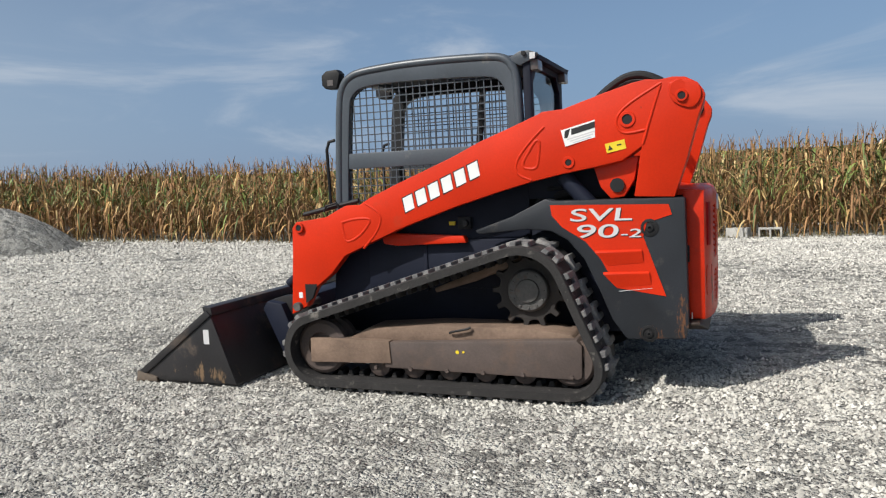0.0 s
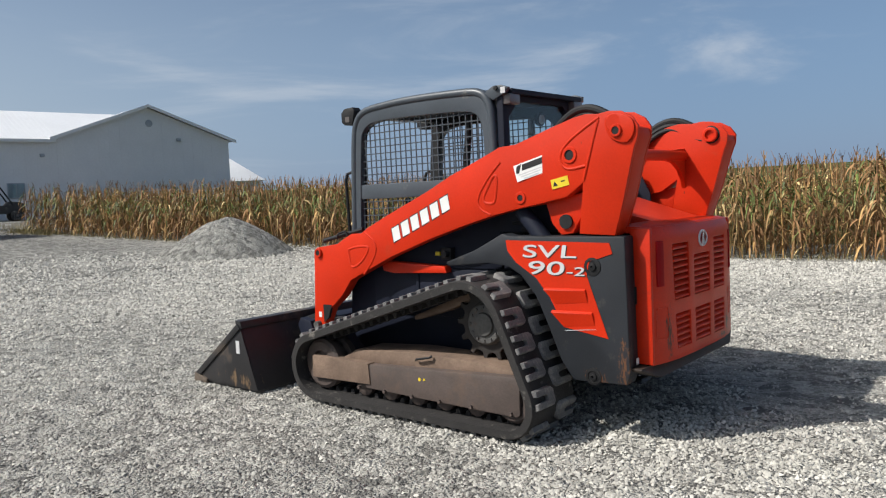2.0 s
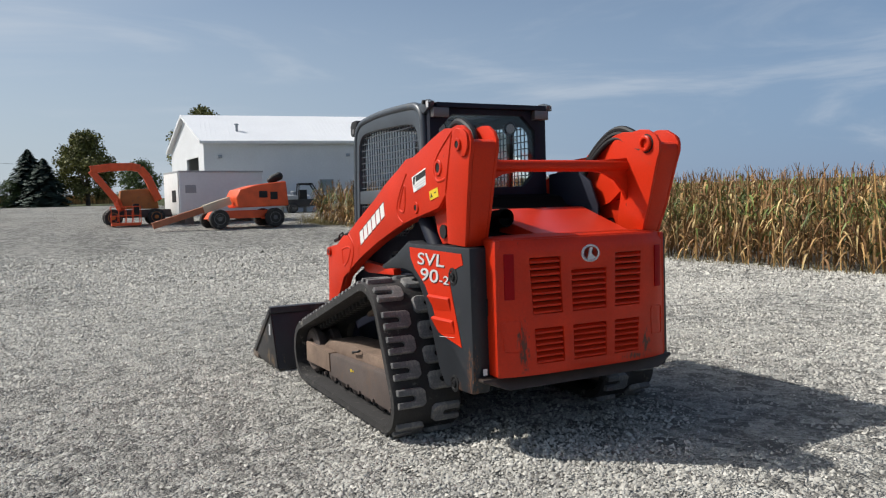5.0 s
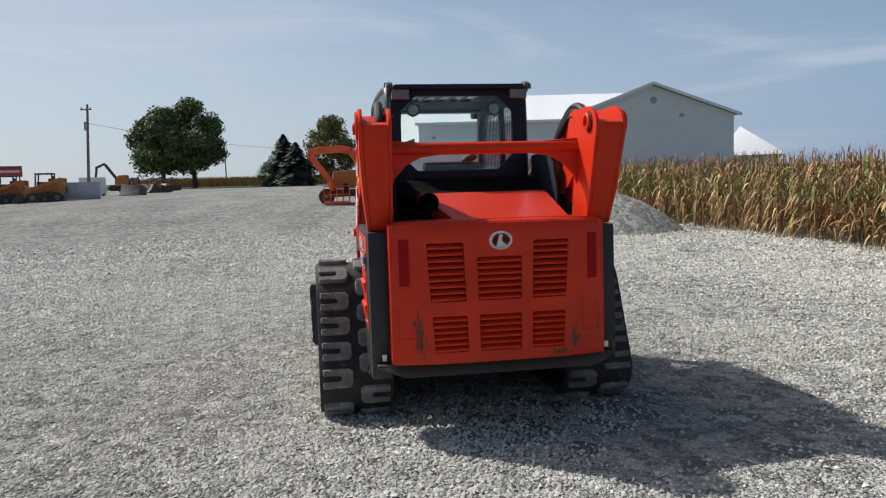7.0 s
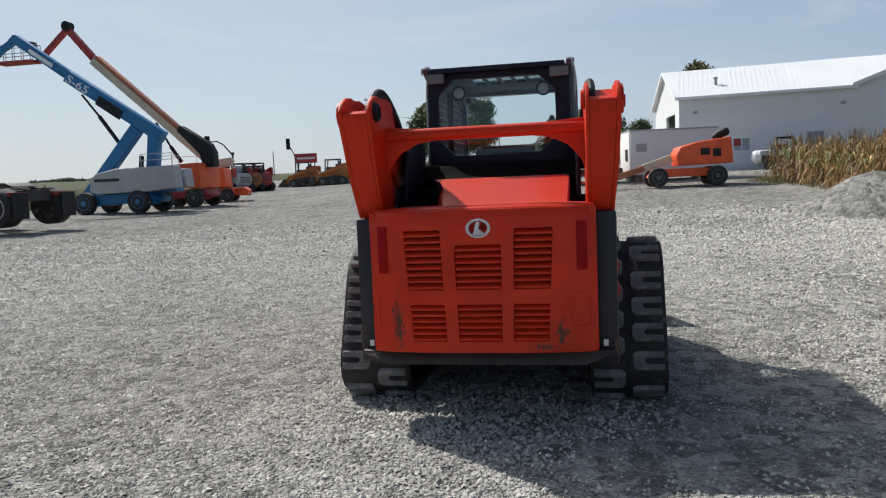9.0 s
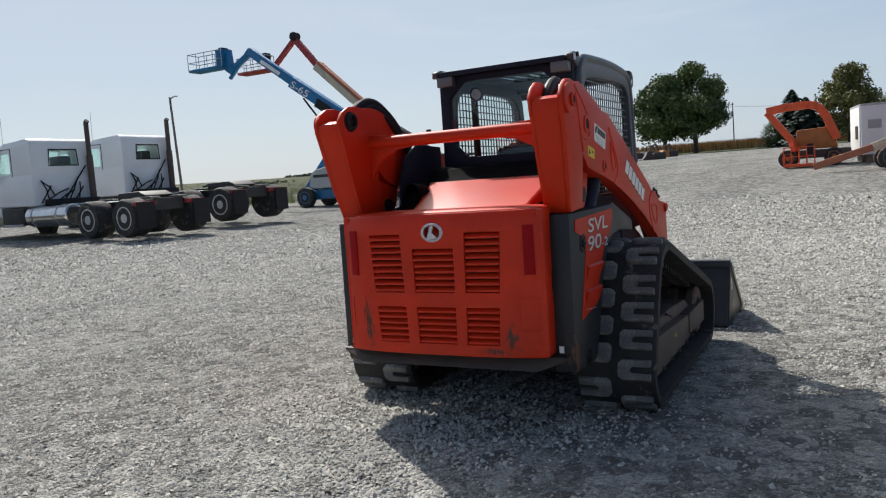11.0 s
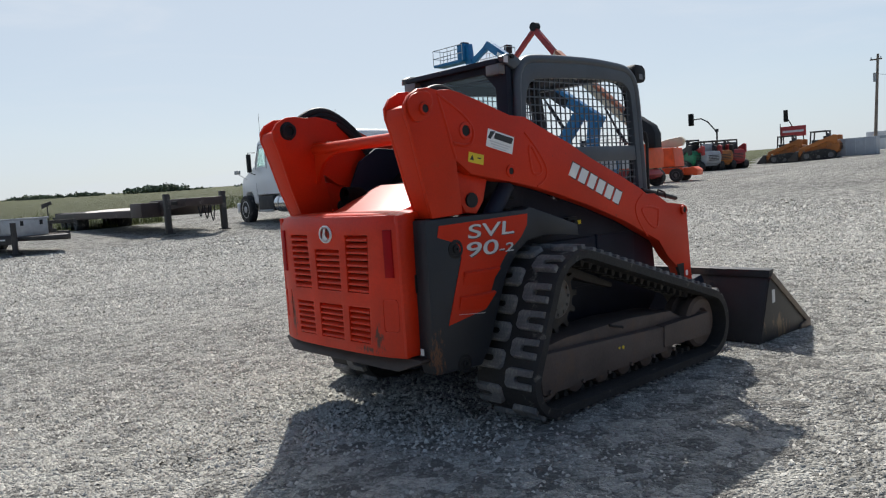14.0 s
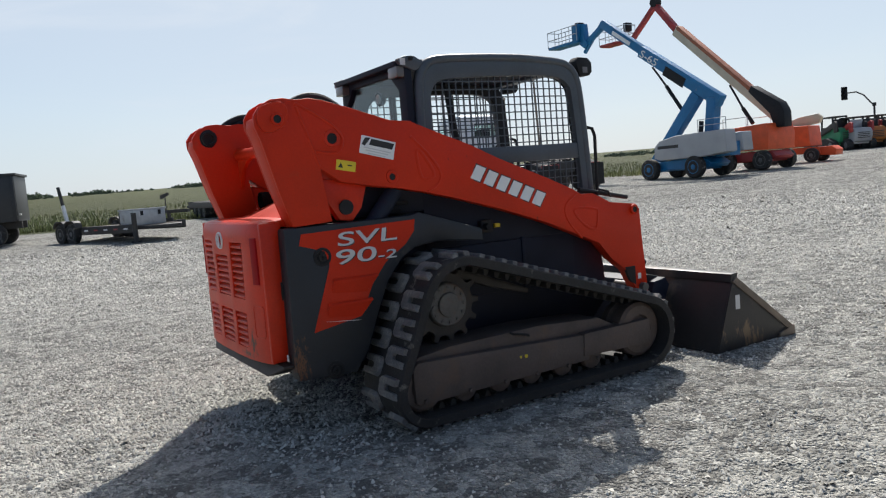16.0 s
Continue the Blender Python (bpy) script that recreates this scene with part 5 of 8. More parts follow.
    part("axle", bm, DARK_STEEL, track)


for s in (-1, 1):
    build_track(s)


# ---- bucket ----
def build_bucket():
    bucket = new("bucket")
    bucket.parent = loader
    tagged(bucket, "black steel bucket with scraped cutting edge flat on gravel")
    W = 1.065
    side = [(3.94, 0.085), (3.90, 0.03), (3.13, 0.028), (3.315, 0.52), (3.345, 0.525)]
    for s in (-1, 1):
        bm = bmesh.new()
        prism(bm, side, s * (W - 0.014), s * W)
        plate = part("side_plate", bm, BUCKET_STEEL, bucket, bevel=0.004)
        bm = bmesh.new()
        prism(bm, [(3.335, 0.535), (3.97, 0.075), (3.925, 0.05), (3.30, 0.50)], s * (W - 0.016), s * (W + 0.012))
        part("edge_bar", bm, EDGE_STEEL if s > 0 else BUCKET_STEEL, plate, bevel=0.003)
        bm = bmesh.new()
        prism(bm, [(3.97, 0.09), (3.98, 0.02), (3.80, 0.018), (3.80, 0.05)], s * (W - 0.02), s * (W + 0.014))
        part("side_cutter", bm, EDGE_STEEL, plate, bevel=0.003)
        bm = bmesh.new()
        box(bm, s * W, s * (W + 0.002), 3.33, 3.375, 0.30, 0.40)
        part("pale_label", bm, SILVER, plate)
    bm = bmesh.new()
    prism(bm, [(3.13, 0.028), (3.145, 0.028), (3.33, 0.52), (3.315, 0.525)], -W + 0.014, W - 0.014)
    part("back_plate", bm, BUCKET_STEEL, bucket, bevel=0.003)
    bm = bmesh.new()
    prism(bm, [(3.13, 0.012), (3.85, 0.012), (3.85, 0.03), (3.13, 0.03)], -W + 0.014, W - 0.014)
    part("floor_plate", bm, BUCKET_STEEL, bucket)
    bm = bmesh.new()
    prism(bm, [(3.80, 0.010), (4.0, 0.010), (3.99, 0.025), (3.80, 0.036)], -W, W)
    part("cutting_edge", bm, EDGE_STEEL, bucket)
    bm = bmesh.new()
    prism(bm, [(3.29, 0.50), (3.36, 0.52), (3.37, 0.56), (3.30, 0.555)], -W, W)
    part("top_lip", bm, BUCKET_STEEL, bucket, bevel=0.004)
    # quick coupler between bucket and arms
    bm = bmesh.new()
    prism(bm, [(2.92, 0.16), (3.06, 0.12), (3.22, 0.46), (3.18, 0.52), (3.06, 0.50)], -0.57, 0.57)
    part("coupler_plate", bm, DARK_STEEL, bucket, bevel=0.01)
    for s in (-1, 1):
        bm = bmesh.new()
        prism(bm, [(2.80, 0.44), (2.95, 0.25), (3.2, 0.42), (3.19, 0.52), (3.08, 0.55), (2.9, 0.56)], s * 0.43, s * 0.50)
        part("coupler_ear", bm, BLACK, bucket, bevel=0.01)
        bm = bmesh.new()
        cyl(bm, (s * 0.52, 2.60, 0.95), (s * 0.50, 3.02, 0.64), 0.035)
        part("tilt_cylinder", bm, DARK_STEEL, bucket)
        bm = bmesh.new()
        cyl(bm, (s * 0.38, 2.86, 0.50), (s * 0.68, 2.86, 0.50), 0.03)
        part("coupler_pin", bm, STEEL, bucket)


build_bucket()


# ---- colours of the yard ----
SHED_WHITE = material("white_shed_steel", (0.66, 0.67, 0.68), 0.5, vary=0.04, scale=0.6, fine=0.03, bump_scale=8)
SHED_ROOF = material("white_roof_steel", (0.74, 0.75, 0.76), 0.4, vary=0.03, scale=0.5, fine=0.03, bump_scale=8)
BLUE = material("blue_lift_paint", (0.006, 0.13, 0.30), 0.4, vary=0.12, scale=2, dirt=DUST, dirt_amount=0.1, fine=0.06)
LIFT_ORANGE = material("faded_orange_paint", (0.66, 0.085, 0.018), 0.5, vary=0.15, scale=2, dirt=(0.25, 0.10, 0.05), dirt_amount=0.15, fine=0.08)
RAIL_BROWN = material("sunburnt_boom_paint", (0.34, 0.11, 0.05), 0.55, vary=0.15, scale=2)
CREAM = material("cream_boom_paint", (0.52, 0.45, 0.33), 0.5, vary=0.12, scale=1.5, dirt=DUST, dirt_amount=0.15)
LIFT_GREY = material("light_grey_cowl", (0.33, 0.34, 0.35), 0.5, vary=0.08, scale=1.5, dirt=DUST, dirt_amount=0.12)
TYRE = material("tyre_rubber", (0.025, 0.024, 0.023), 0.85, vary=0.2, scale=4, dirt=DUST, dirt_amount=0.3, dirt_scale=5, bump=0.2, fine=0.15)
RIM_STEEL = material("bright_wheel_metal", (0.50, 0.50, 0.49), 0.38, metal=0.45, vary=0.15, scale=6, dirt=DUST, dirt_amount=0.15)
RIM_PAINT = material("dark_rim_paint", (0.10, 0.10, 0.10), 0.6, vary=0.2, scale=6, dirt=DUST, dirt_amount=0.25)
TRUCK_WHITE = material("white_truck_paint", (0.74, 0.75, 0.76), 0.3, vary=0.04, scale=1, coat=0.4, dirt=DUST, dirt_amount=0.06)
CHASSIS = material("dark_chassis_steel", (0.03, 0.028, 0.027), 0.65, vary=0.2, scale=3, dirt=DUST, dirt_amount=0.2)
CHROME = material("bright_metal", (0.6, 0.6, 0.6), 0.22, metal=1.0, vary=0.1, scale=4)
DECK = material("worn_deck_planks", (0.46, 0.43, 0.39), 0.8, vary=0.2, scale=3, dirt=(0.2, 0.17, 0.14), dirt_amount=0.3, fine=0.15)
TRAILER_BROWN = material("rust_brown_trailer_paint", (0.04, 0.024, 0.021), 0.6, vary=0.2, scale=2, dirt=DUST, dirt_amount=0.15)
GALVANISED = material("galvanised_steel", (0.42, 0.43, 0.44), 0.45, metal=0.5, vary=0.15, scale=4, dirt=DUST, dirt_amount=0.2)
LOADER_YELLOW = material("ochre_loader_paint", (0.35, 0.118, 0.020), 0.5, vary=0.15, scale=2, dirt=(0.12, 0.09, 0.06), dirt_amount=0.3)
GREEN_PAINT = material("green_machine_paint", (0.02, 0.20, 0.09), 0.45, vary=0.12, scale=2, dirt=DUST, dirt_amount=0.15)
RED_PAINT = material("red_machine_paint", (0.32, 0.03, 0.03), 0.5, vary=0.15, scale=2, dirt=DUST, dirt_amount=0.15)
DUMP_GREY = material("grey_dumpster_paint", (0.30, 0.33, 0.36), 0.6, vary=0.12, scale=1, dirt=(0.2, 0.13, 0.09), dirt_amount=0.2)
BLACK_BOX = material("black_trailer_paint", (0.018, 0.02, 0.023), 0.45, vary=0.2, scale=2, dirt=DUST, dirt_amount=0.1)
POLE_WOOD = material("grey_pole_wood", (0.17, 0.14, 0.115), 0.85, vary=0.2, scale=3, bump=0.2, bump_scale=30, fine=0.15)
BARK = material("tree_bark", (0.085, 0.065, 0.05), 0.9, vary=0.3, scale=2, bump=0.4, bump_scale=12)
LEAF = material("maple_leaves", (0.072, 0.108, 0.028), 0.7, vary=0.25, scale=0.25, island=0.5)
LEAF_WARM = material("turning_leaves", (0.12, 0.12, 0.028), 0.7, vary=0.25, scale=0.25, island=0.45)
NEEDLES = material("spruce_needles", (0.035, 0.058, 0.042), 0.8, vary=0.25, scale=0.3, island=0.45)
# far leaves: the haze of distance is put into this paler green
HAZY_WOOD = material("far_woodland", (0.12, 0.15, 0.095), 0.9, vary=0.3, scale=0.05, island=0.4)
CORN_DRY = material("dry_corn_leaf", (0.31, 0.185, 0.068), 0.75, vary=0.25, scale=1.2, island=0.55)
CORN_TAN = material("tan_corn_husk", (0.55, 0.40, 0.18), 0.7, vary=0.15, scale=2, island=0.3)
CORN_GREEN = material("green_corn_leaf", (0.115, 0.15, 0.032), 0.6, vary=0.25, scale=0.9, island=0.5)
CORN_BROWN = material("brown_corn_stalk", (0.25, 0.135, 0.058), 0.85, vary=0.2, scale=1.2, island=0.45)
GRASS = material("dry_grass_blades", (0.20, 0.17, 0.07), 0.85, vary=0.25, scale=0.8, island=0.5)
CONCRETE = material("pale_concrete", (0.40, 0.39, 0.36), 0.9, vary=0.15, scale=5, bump=0.3, bump_scale=40, fine=0.12)
WIRE = material("dark_cable", (0.05, 0.05, 0.05), 0.6)


# ---- corn ----
def strip(rnd, base, heading, length, width, rise, droop, segs):
    """A leaf blade: a bent ribbon with a crease, as points and quads."""
    pts = []
    d = np.array((math.cos(heading), math.sin(heading), 0.0))
    side = np.array((-d[1], d[0], 0.0))
    twist = rnd.randn() * 0.5
    for i in range(segs + 1):
        f = i / segs
        p = base + d * length * (f * 0.8 - 0.12 * f * f) + np.array((0, 0, rise * f - droop * f * f))
        w = width * (0.55 + 0.9 * f - 1.42 * f * f) * 0.5
        tw = side * math.cos(twist * f) + np.array((0, 0, math.sin(twist * f)))
        pts += [p - tw * w, p + tw * w]
    quads = [(2 * i, 2 * i + 1, 2 * i + 3, 2 * i + 2) for i in range(segs)]
    return pts, quads


def corn_plant(rnd, detail):
    vs, fs, ms = [], [], []

    def add(p, q, m):
        b = len(vs)
        vs.extend(p)
        fs.extend([tuple(b + k for k in f) for f in q])
        ms.extend([m] * len(q))
    tall = 1.55 + 0.2 * rnd.rand()
    lean = rnd.randn(2) * 0.06
    def stalk(z):
        return np.array((lean[0] * z, lean[1] * z, z))
    ring = [np.array((math.cos(a), math.sin(a), 0)) for a in (0, 2.09, 4.19)]
    levels = (0, 0.9, tall)
    pts = [stalk(z) + r * (0.015 - 0.006 * z / tall) for z in levels for r in ring]
    quads = [(3 * i + k, 3 * i + (k + 1) % 3, 3 * i + 3 + (k + 1) % 3, 3 * i + 3 + k) for i in range(2) for k in range(3)]
    add(pts, quads, 3 if rnd.rand() < 0.6 else 0)
    count = 18 if detail else 10
    turn = rnd.rand() * 6.28
    for k in range(count):
        z = 0.18 + (tall - 0.25) * (k + rnd.rand() * 0.6) / count
        f = z / tall
        heading = turn + math.pi * (k % 2) + rnd.randn() * 0.45
        dry = rnd.rand()
        green = 0.07 + 0.62 * math.exp(-((f - 0.68) / 0.20) ** 2)
        m = 2 if dry < green else 1 if dry > 0.90 else 3 if dry > (0.45 if f < 0.42 else 0.70 - 0.2 * f) else 0
        length = (0.36 + 0.34 * rnd.rand()) * (1.0 if f < 0.85 else 0.75)
        hang = f < 0.45 or m != 2
        rise = (0.10 + 0.22 * rnd.rand()) if not hang else 0.06 + 0.24 * rnd.rand()
        droop = (0.30 + 0.25 * rnd.rand()) if not hang else 0.32 + 0.32 * rnd.rand()
        add(*strip(rnd, stalk(z), heading, length * (0.6 if hang and rnd.rand() < 0.35 else 1), 0.038 + 0.028 * rnd.rand(), rise, droop, 4 if detail else 3), m)
    # ear in its husk, and the tassel
    z = 0.85 + 0.2 * rnd.rand()
    a = turn + rnd.randn()
    d = np.array((math.cos(a) * 0.05, math.sin(a) * 0.05, -0.09 if rnd.rand() < 0.6 else 0.1))
    pts = [stalk(z) + d * q + r * w for q, w in ((0, 0.012), (0.8, 0.028), (2.2, 0.006)) for r in ring]
    add(pts, quads, 1 if rnd.rand() < 0.7 else 0)
    for k in range(3 if rnd.rand() < 0.5 else 1):
        a = rnd.rand() * 6.28
        top = stalk(tall) + np.array((math.cos(a) * 0.07, math.sin(a) * 0.07, 0.05 + 0.10 * rnd.rand()))
        b = stalk(tall - 0.06)
        w = np.array((0.006, 0.004, 0))
        add([b - w, b + w, top + w * 0.6, top - w * 0.6], [(0, 1, 2, 3)], 3 if rnd.rand() < 0.7 else 0)
    return np.array(vs), fs, np.array(ms)


def edge_x(y):
    near = max(0.0, min(1.0, (y - 2.0) / 5.0))
    return 9.92 - 0.62 * near * near * (3 - 2 * near) - 0.085 * max(0, y - 15.5) + 0.12 * noise.noise(Vector((0, y * 0.3, 5)))


def build_corn():
    rnd = np.random.RandomState(11)
    near = [corn_plant(rnd, True) for _ in range(16)]
    far = [corn_plant(rnd, False) for _ in range(10)]
    vs, fs, ms, base = [], [], [], 0

    def plant(kind, x, y, scale):
        nonlocal base
        v, f, m = kind
        a = rnd.rand() * 6.283
        c, d = math.cos(a), math.sin(a)
        w = np.stack((v[:, 0] * c - v[:, 1] * d, v[:, 0] * d + v[:, 1] * c, v[:, 2]), 1) * scale
        w = w + (x, y, height(x, y) - 0.01)
        vs.append(w)
        fs.extend([tuple(base + k for k in q) for q in f])
        ms.append(m)
        base += len(v)
    for row in range(7):
        y = -17.0
        while y < 31.0:
            x = edge_x(y) + 0.15 + row * 0.62 + rnd.randn() * 0.07
            plant(near[rnd.randint(16)] if row < 3 else far[rnd.randint(10)], x, y, 0.90 + 0.2 * rnd.rand())
            y += (0.13 if row < 4 else 0.19) + 0.05 * rnd.rand()
    for row in range(7, 30):
        y = -24.0
        while y < 31.0:
            x = edge_x(y) + 0.15 + row * 0.76 + rnd.randn() * 0.08
            plant(far[rnd.randint(10)], x, y, 0.92 + 0.2 * rnd.rand())
            y += 0.55 + 0.2 * rnd.rand() + 0.02 * row
    me = raw_mesh("corn_field", np.concatenate(vs).tolist(), fs, [CORN_DRY, CORN_TAN, CORN_GREEN, CORN_BROWN], np.concatenate(ms).tolist())
    tagged(new("corn_field", me), "ripening corn field, dry tan leaves with green middles", "corn", kind="stuff")
    # dry grass at the foot of the corn and by the far corner
    vs, fs, base = [], [], 0
    for k in range(9000):
        if k < 5200:
            y = rnd.uniform(-16, 31)
            x = edge_x(y) + rnd.randn() * 0.18
        else:
            y = rnd.uniform(28, 36)
            x = rnd.uniform(7.6, 22) if y > 31.0 else edge_x(y) - 0.2 + rnd.randn() * 0.35
        z, a, hgt = height(x, y) - 0.01, rnd.rand() * 6.28, 0.05 + 0.22 * rnd.rand() ** 2 * (1 if k < 5200 else 2)
        w = 0.006
        vs += [(x - w * math.cos(a), y - w * math.sin(a), z), (x + w * math.cos(a), y + w * math.sin(a), z), (x + hgt * 0.5 * math.sin(a), y + hgt * 0.5 * math.cos(a), z + hgt)]
        fs.append((base, base + 1, base + 2))
        base += 3
    tagged(new("dry_grass", raw_mesh("dry_grass", vs, fs, [GRASS])), "dry brown grass along the field edge", "grass", kind="stuff")


build_corn()


# ---- gravel pile and concrete blocks ----
def build_pile():
    bm = bmesh.new()
    cx, cy, n = 7.0, 15.3, 64
    rows = []
    for i in range(33):
        f = i / 32
        row = []
        for k in range(n):
            a = 2 * math.pi * k / n
            r = 1.66 * f * (1 + 0.10 * noise.noise(Vector((math.cos(a) * 1.2, math.sin(a) * 1.2, 7))))
            x, y = cx + r * 1.05 * math.cos(a), cy + r * 0.95 * math.sin(a)
            z = 0.98 * (1 - f ** 1.5) + (0.035 * noise.noise(Vector((x * 3, y * 3, 1))) + 0.02 * noise.noise(Vector((x * 11, y * 11, 1)))) * (1 - f)
            row.append(bm.verts.new((x, y, height(x, y) - 0.03 + z)))
        rows.append(row)
    for a, b in zip(rows, rows[1:]):
        for k in range(n):
            bm.faces.new((a[k], a[(k + 1) % n], b[(k + 1) % n], b[k]))
    bmesh.ops.remove_doubles(bm, verts=bm.verts[:], dist=0.002)
    ob = part("gravel_heap", bm, GROUND, angle=60)
    tagged(ob, "low heap of pale grey crushed limestone", "gravel pile")


build_pile()


def hollow_block(m, label):
    block = thing("concrete_block", m, label, "concrete block", "blocks by the corn")
    bm = bmesh.new()
    box(bm, -0.2, 0.2, 0.07, 0.1, 0, 0.2)
    box(bm, -0.2, 0.2, -0.1, -0.07, 0, 0.2)
    for x in (-0.2, -0.015, 0.17):
        box(bm, x, x + 0.03, -0.07, 0.07, 0.0, 0.2)
    part("block_body", bm, CONCRETE, block, bevel=0.004)
    return block


hollow_block(pose(9.75, -0.62, 0.1, 90, 0, 88), "hollow concrete block lying on its side by the corn")
hollow_block(pose(9.95, -0.08, 0.0, 0, 0, 70), "hollow concrete block standing by the corn")


# ---- wheels and simple vehicle parts ----
def wheel(parent, x, y, z, r, width, rim, s=1, axis="y", hub=0.05):
    """A wheel with tyre and dished rim; its axle lies along the axis."""
    way = {"x": (s, 0, 0), "y": (0, s, 0)}[axis]
    start = (Vector((x, y, z)) - Vector(way) * width / 2)
    bm = bmesh.new()
    rings(bm, start, way, [(0.02, r * 0.6), (0, r * 0.72), (0.01, r * 0.92), (width * 0.15, r), (width * 0.85, r), (width - 0.01, r * 0.92), (width, r * 0.72), (width - 0.02, r * 0.6)], 26)
    tyre = part("wheel", bm, TYRE, parent)
    bm = bmesh.new()
    rings(bm, start, way, [(0.03, r * 0.6), (width - 0.015, r * 0.6), (width - 0.01, r * 0.55), (width - 0.05, r * 0.50), (width - 0.075, r * 0.44), (width - 0.06, r * 0.30), (width - 0.055, r * 0.26), (width - 0.01, r * 0.23), (width, r * 0.20), (width + 0.005, r * 0.10)], 22)
    disc = part("rim", bm, rim, tyre)
    if rim is RIM_STEEL:
        me = bmesh.new()
        for k in range(8):
            a = k * math.pi / 4
            e, u = Vector((0, 0, 1)), Vector(way).cross(Vector((0, 0, 1)))
            c = start + Vector(way) * (width - 0.072) + (e * math.sin(a) + u * math.cos(a)) * r * 0.385
            rings(me, c, way, [(0, 0.036), (0.012, 0.036)], 10)
        part("hand_hole", me, BLACK, disc)
    return tyre


# ---- white road tractors ----
def build_truck(m, label):
    """A day-cab road tractor, 6.9 m long; nose along -x, near side at -y."""
    truck = thing("road_tractor", m, label, "truck", "white road tractors")
    bm = bmesh.new()
    for y in (-0.42, 0.42):
        box(bm, -2.6, 5.75, y - 0.05, y + 0.05, 0.72, 0.98)
    box(bm, 5.68, 5.76, -0.47, 0.47, 0.68, 1.0)
    for x in (-1.5, 0.6, 2.6, 4.4):
        box(bm, x, x + 0.12, -0.42, 0.42, 0.74, 0.94)
    part("chassis", bm, CHASSIS, truck, bevel=0.01)
    # cab shell: lower body, roof, walls with their openings, windscreen
    bm = bmesh.new()
    prism(bm, [(-1.0, 1.02), (0.92, 1.02), (0.95, 1.97), (-1.08, 1.97)], -1.12, 1.12, "y")
    cab = part("cab", bm, TRUCK_WHITE, truck, bevel=0.05, segments=3)
    bm = bmesh.new()
    prism(bm, [(-0.72, 2.74), (0.94, 2.78), (0.92, 2.96), (0.80, 3.04), (-0.45, 2.98), (-0.76, 2.86)], -1.10, 1.10, "y")
    part("cab_roof", bm, TRUCK_WHITE, cab, bevel=0.05, segments=2, angle=25)
    bm = bmesh.new()
    ring_prism(bm, [(-1.11, 1.95), (1.11, 1.95), (1.09, 2.82), (-1.09, 2.82)], [(-0.46, 2.24), (0.58, 2.24), (0.54, 2.68), (-0.42, 2.68)], 0.87, 0.945, "x")
    part("back_wall", bm, TRUCK_WHITE, cab, bevel=0.015)
    bm = bmesh.new()
    ring_prism(bm, [(-0.50, 2.20), (0.62, 2.20), (0.58, 2.72), (-0.46, 2.72)], [(-0.46, 2.24), (0.58, 2.24), (0.54, 2.68), (-0.42, 2.68)], 0.94, 0.953, "x")
    part("window_rubber", bm, BLACK, cab)
    bm = bmesh.new()
    prism(bm, [(-0.46, 2.24), (0.58, 2.24), (0.54, 2.68), (-0.42, 2.68)], 0.90, 0.906, "x")
    part("rear_window", bm, DARK_GLASS, cab)
    bm = bmesh.new()
    prism(bm, [(-1.07, 1.97), (-1.05, 1.97), (-0.70, 2.78), (-0.72, 2.78)], -1.02, 1.02, "y")
    part("windscreen", bm, DARK_GLASS, cab)
    bm = bmesh.new()
    box(bm, -0.25, 0.3, 0.35, 0.8, 1.95, 2.55)
    part("seat", bm, BLACK, cab, bevel=0.06)
    bm = bmesh.new()
    prism(bm, [(-0.95, 1.15), (-0.95, 2.12), (-1.6, 1.93), (-2.42, 1.68), (-2.58, 1.45), (-2.62, 0.95), (-2.55, 0.62), (-2.36, 0.62), (-2.32, 1.0), (-2.12, 1.16), (-1.62, 1.16), (-1.42, 0.98), (-1.36, 0.72), (-0.95, 0.72)], -1.06, 1.06, "y")
    for v in bm.verts:
        f = max(0, (-0.95 - v.co.x) / 1.65)
        v.co.y *= 1 - 0.13 * f
    hood = part("bonnet", bm, TRUCK_WHITE, truck, bevel=0.06, segments=3)
    bm = bmesh.new()
    box(bm, -2.68, -2.52, -1.1, 1.1, 0.42, 0.78)
    part("bumper", bm, TRUCK_WHITE, truck, bevel=0.04)
    bm = bmesh.new()
    box(bm, -2.63, -2.57, -0.5, 0.5, 0.85, 1.5)
    part("radiator_grille", bm, BLACK, hood, bevel=0.02)
    for s in (-1, 1):
        bm = bmesh.new()
        ring_prism(bm, [(-1.08, 1.95), (0.94, 1.95), (0.93, 2.82), (-0.72, 2.80)], [(-0.92, 2.02), (-0.20, 2.02), (-0.20, 2.66), (-0.66, 2.66)], s * 1.05, s * 1.105, "y")
        part("side_wall", bm, TRUCK_WHITE, cab, bevel=0.015)
        bm = bmesh.new()
        prism(bm, [(-0.92, 2.02), (-0.20, 2.02), (-0.20, 2.66), (-0.66, 2.66)], s * 1.07, s * 1.076, "y")
        part("side_window", bm, DARK_GLASS, cab)
        bm = bmesh.new()
        ring_prism(bm, [(-1.02, 1.05), (-0.08, 1.05), (-0.08, 2.80), (-0.60, 2.80), (-1.0, 2.2)], [(-1.0, 1.07), (-0.10, 1.07), (-0.10, 2.78), (-0.61, 2.78), (-0.98, 2.2)], s * 1.10, s * 1.118, "y")
        part("door_seam", bm, BLACK, cab)
        bm = bmesh.new()
        tube(bm, [(-1.02, s * 1.06, 2.55), (-1.12, s * 1.32, 2.56), (-1.12, s * 1.32, 1.85), (-1.02, s * 1.08, 1.75)], 0.018, 6)
        box(bm, -1.16, -1.06, s * 1.24, s * 1.40, 1.86, 2.50)
        part("door_mirror", bm, BLACK, cab, bevel=0.02)
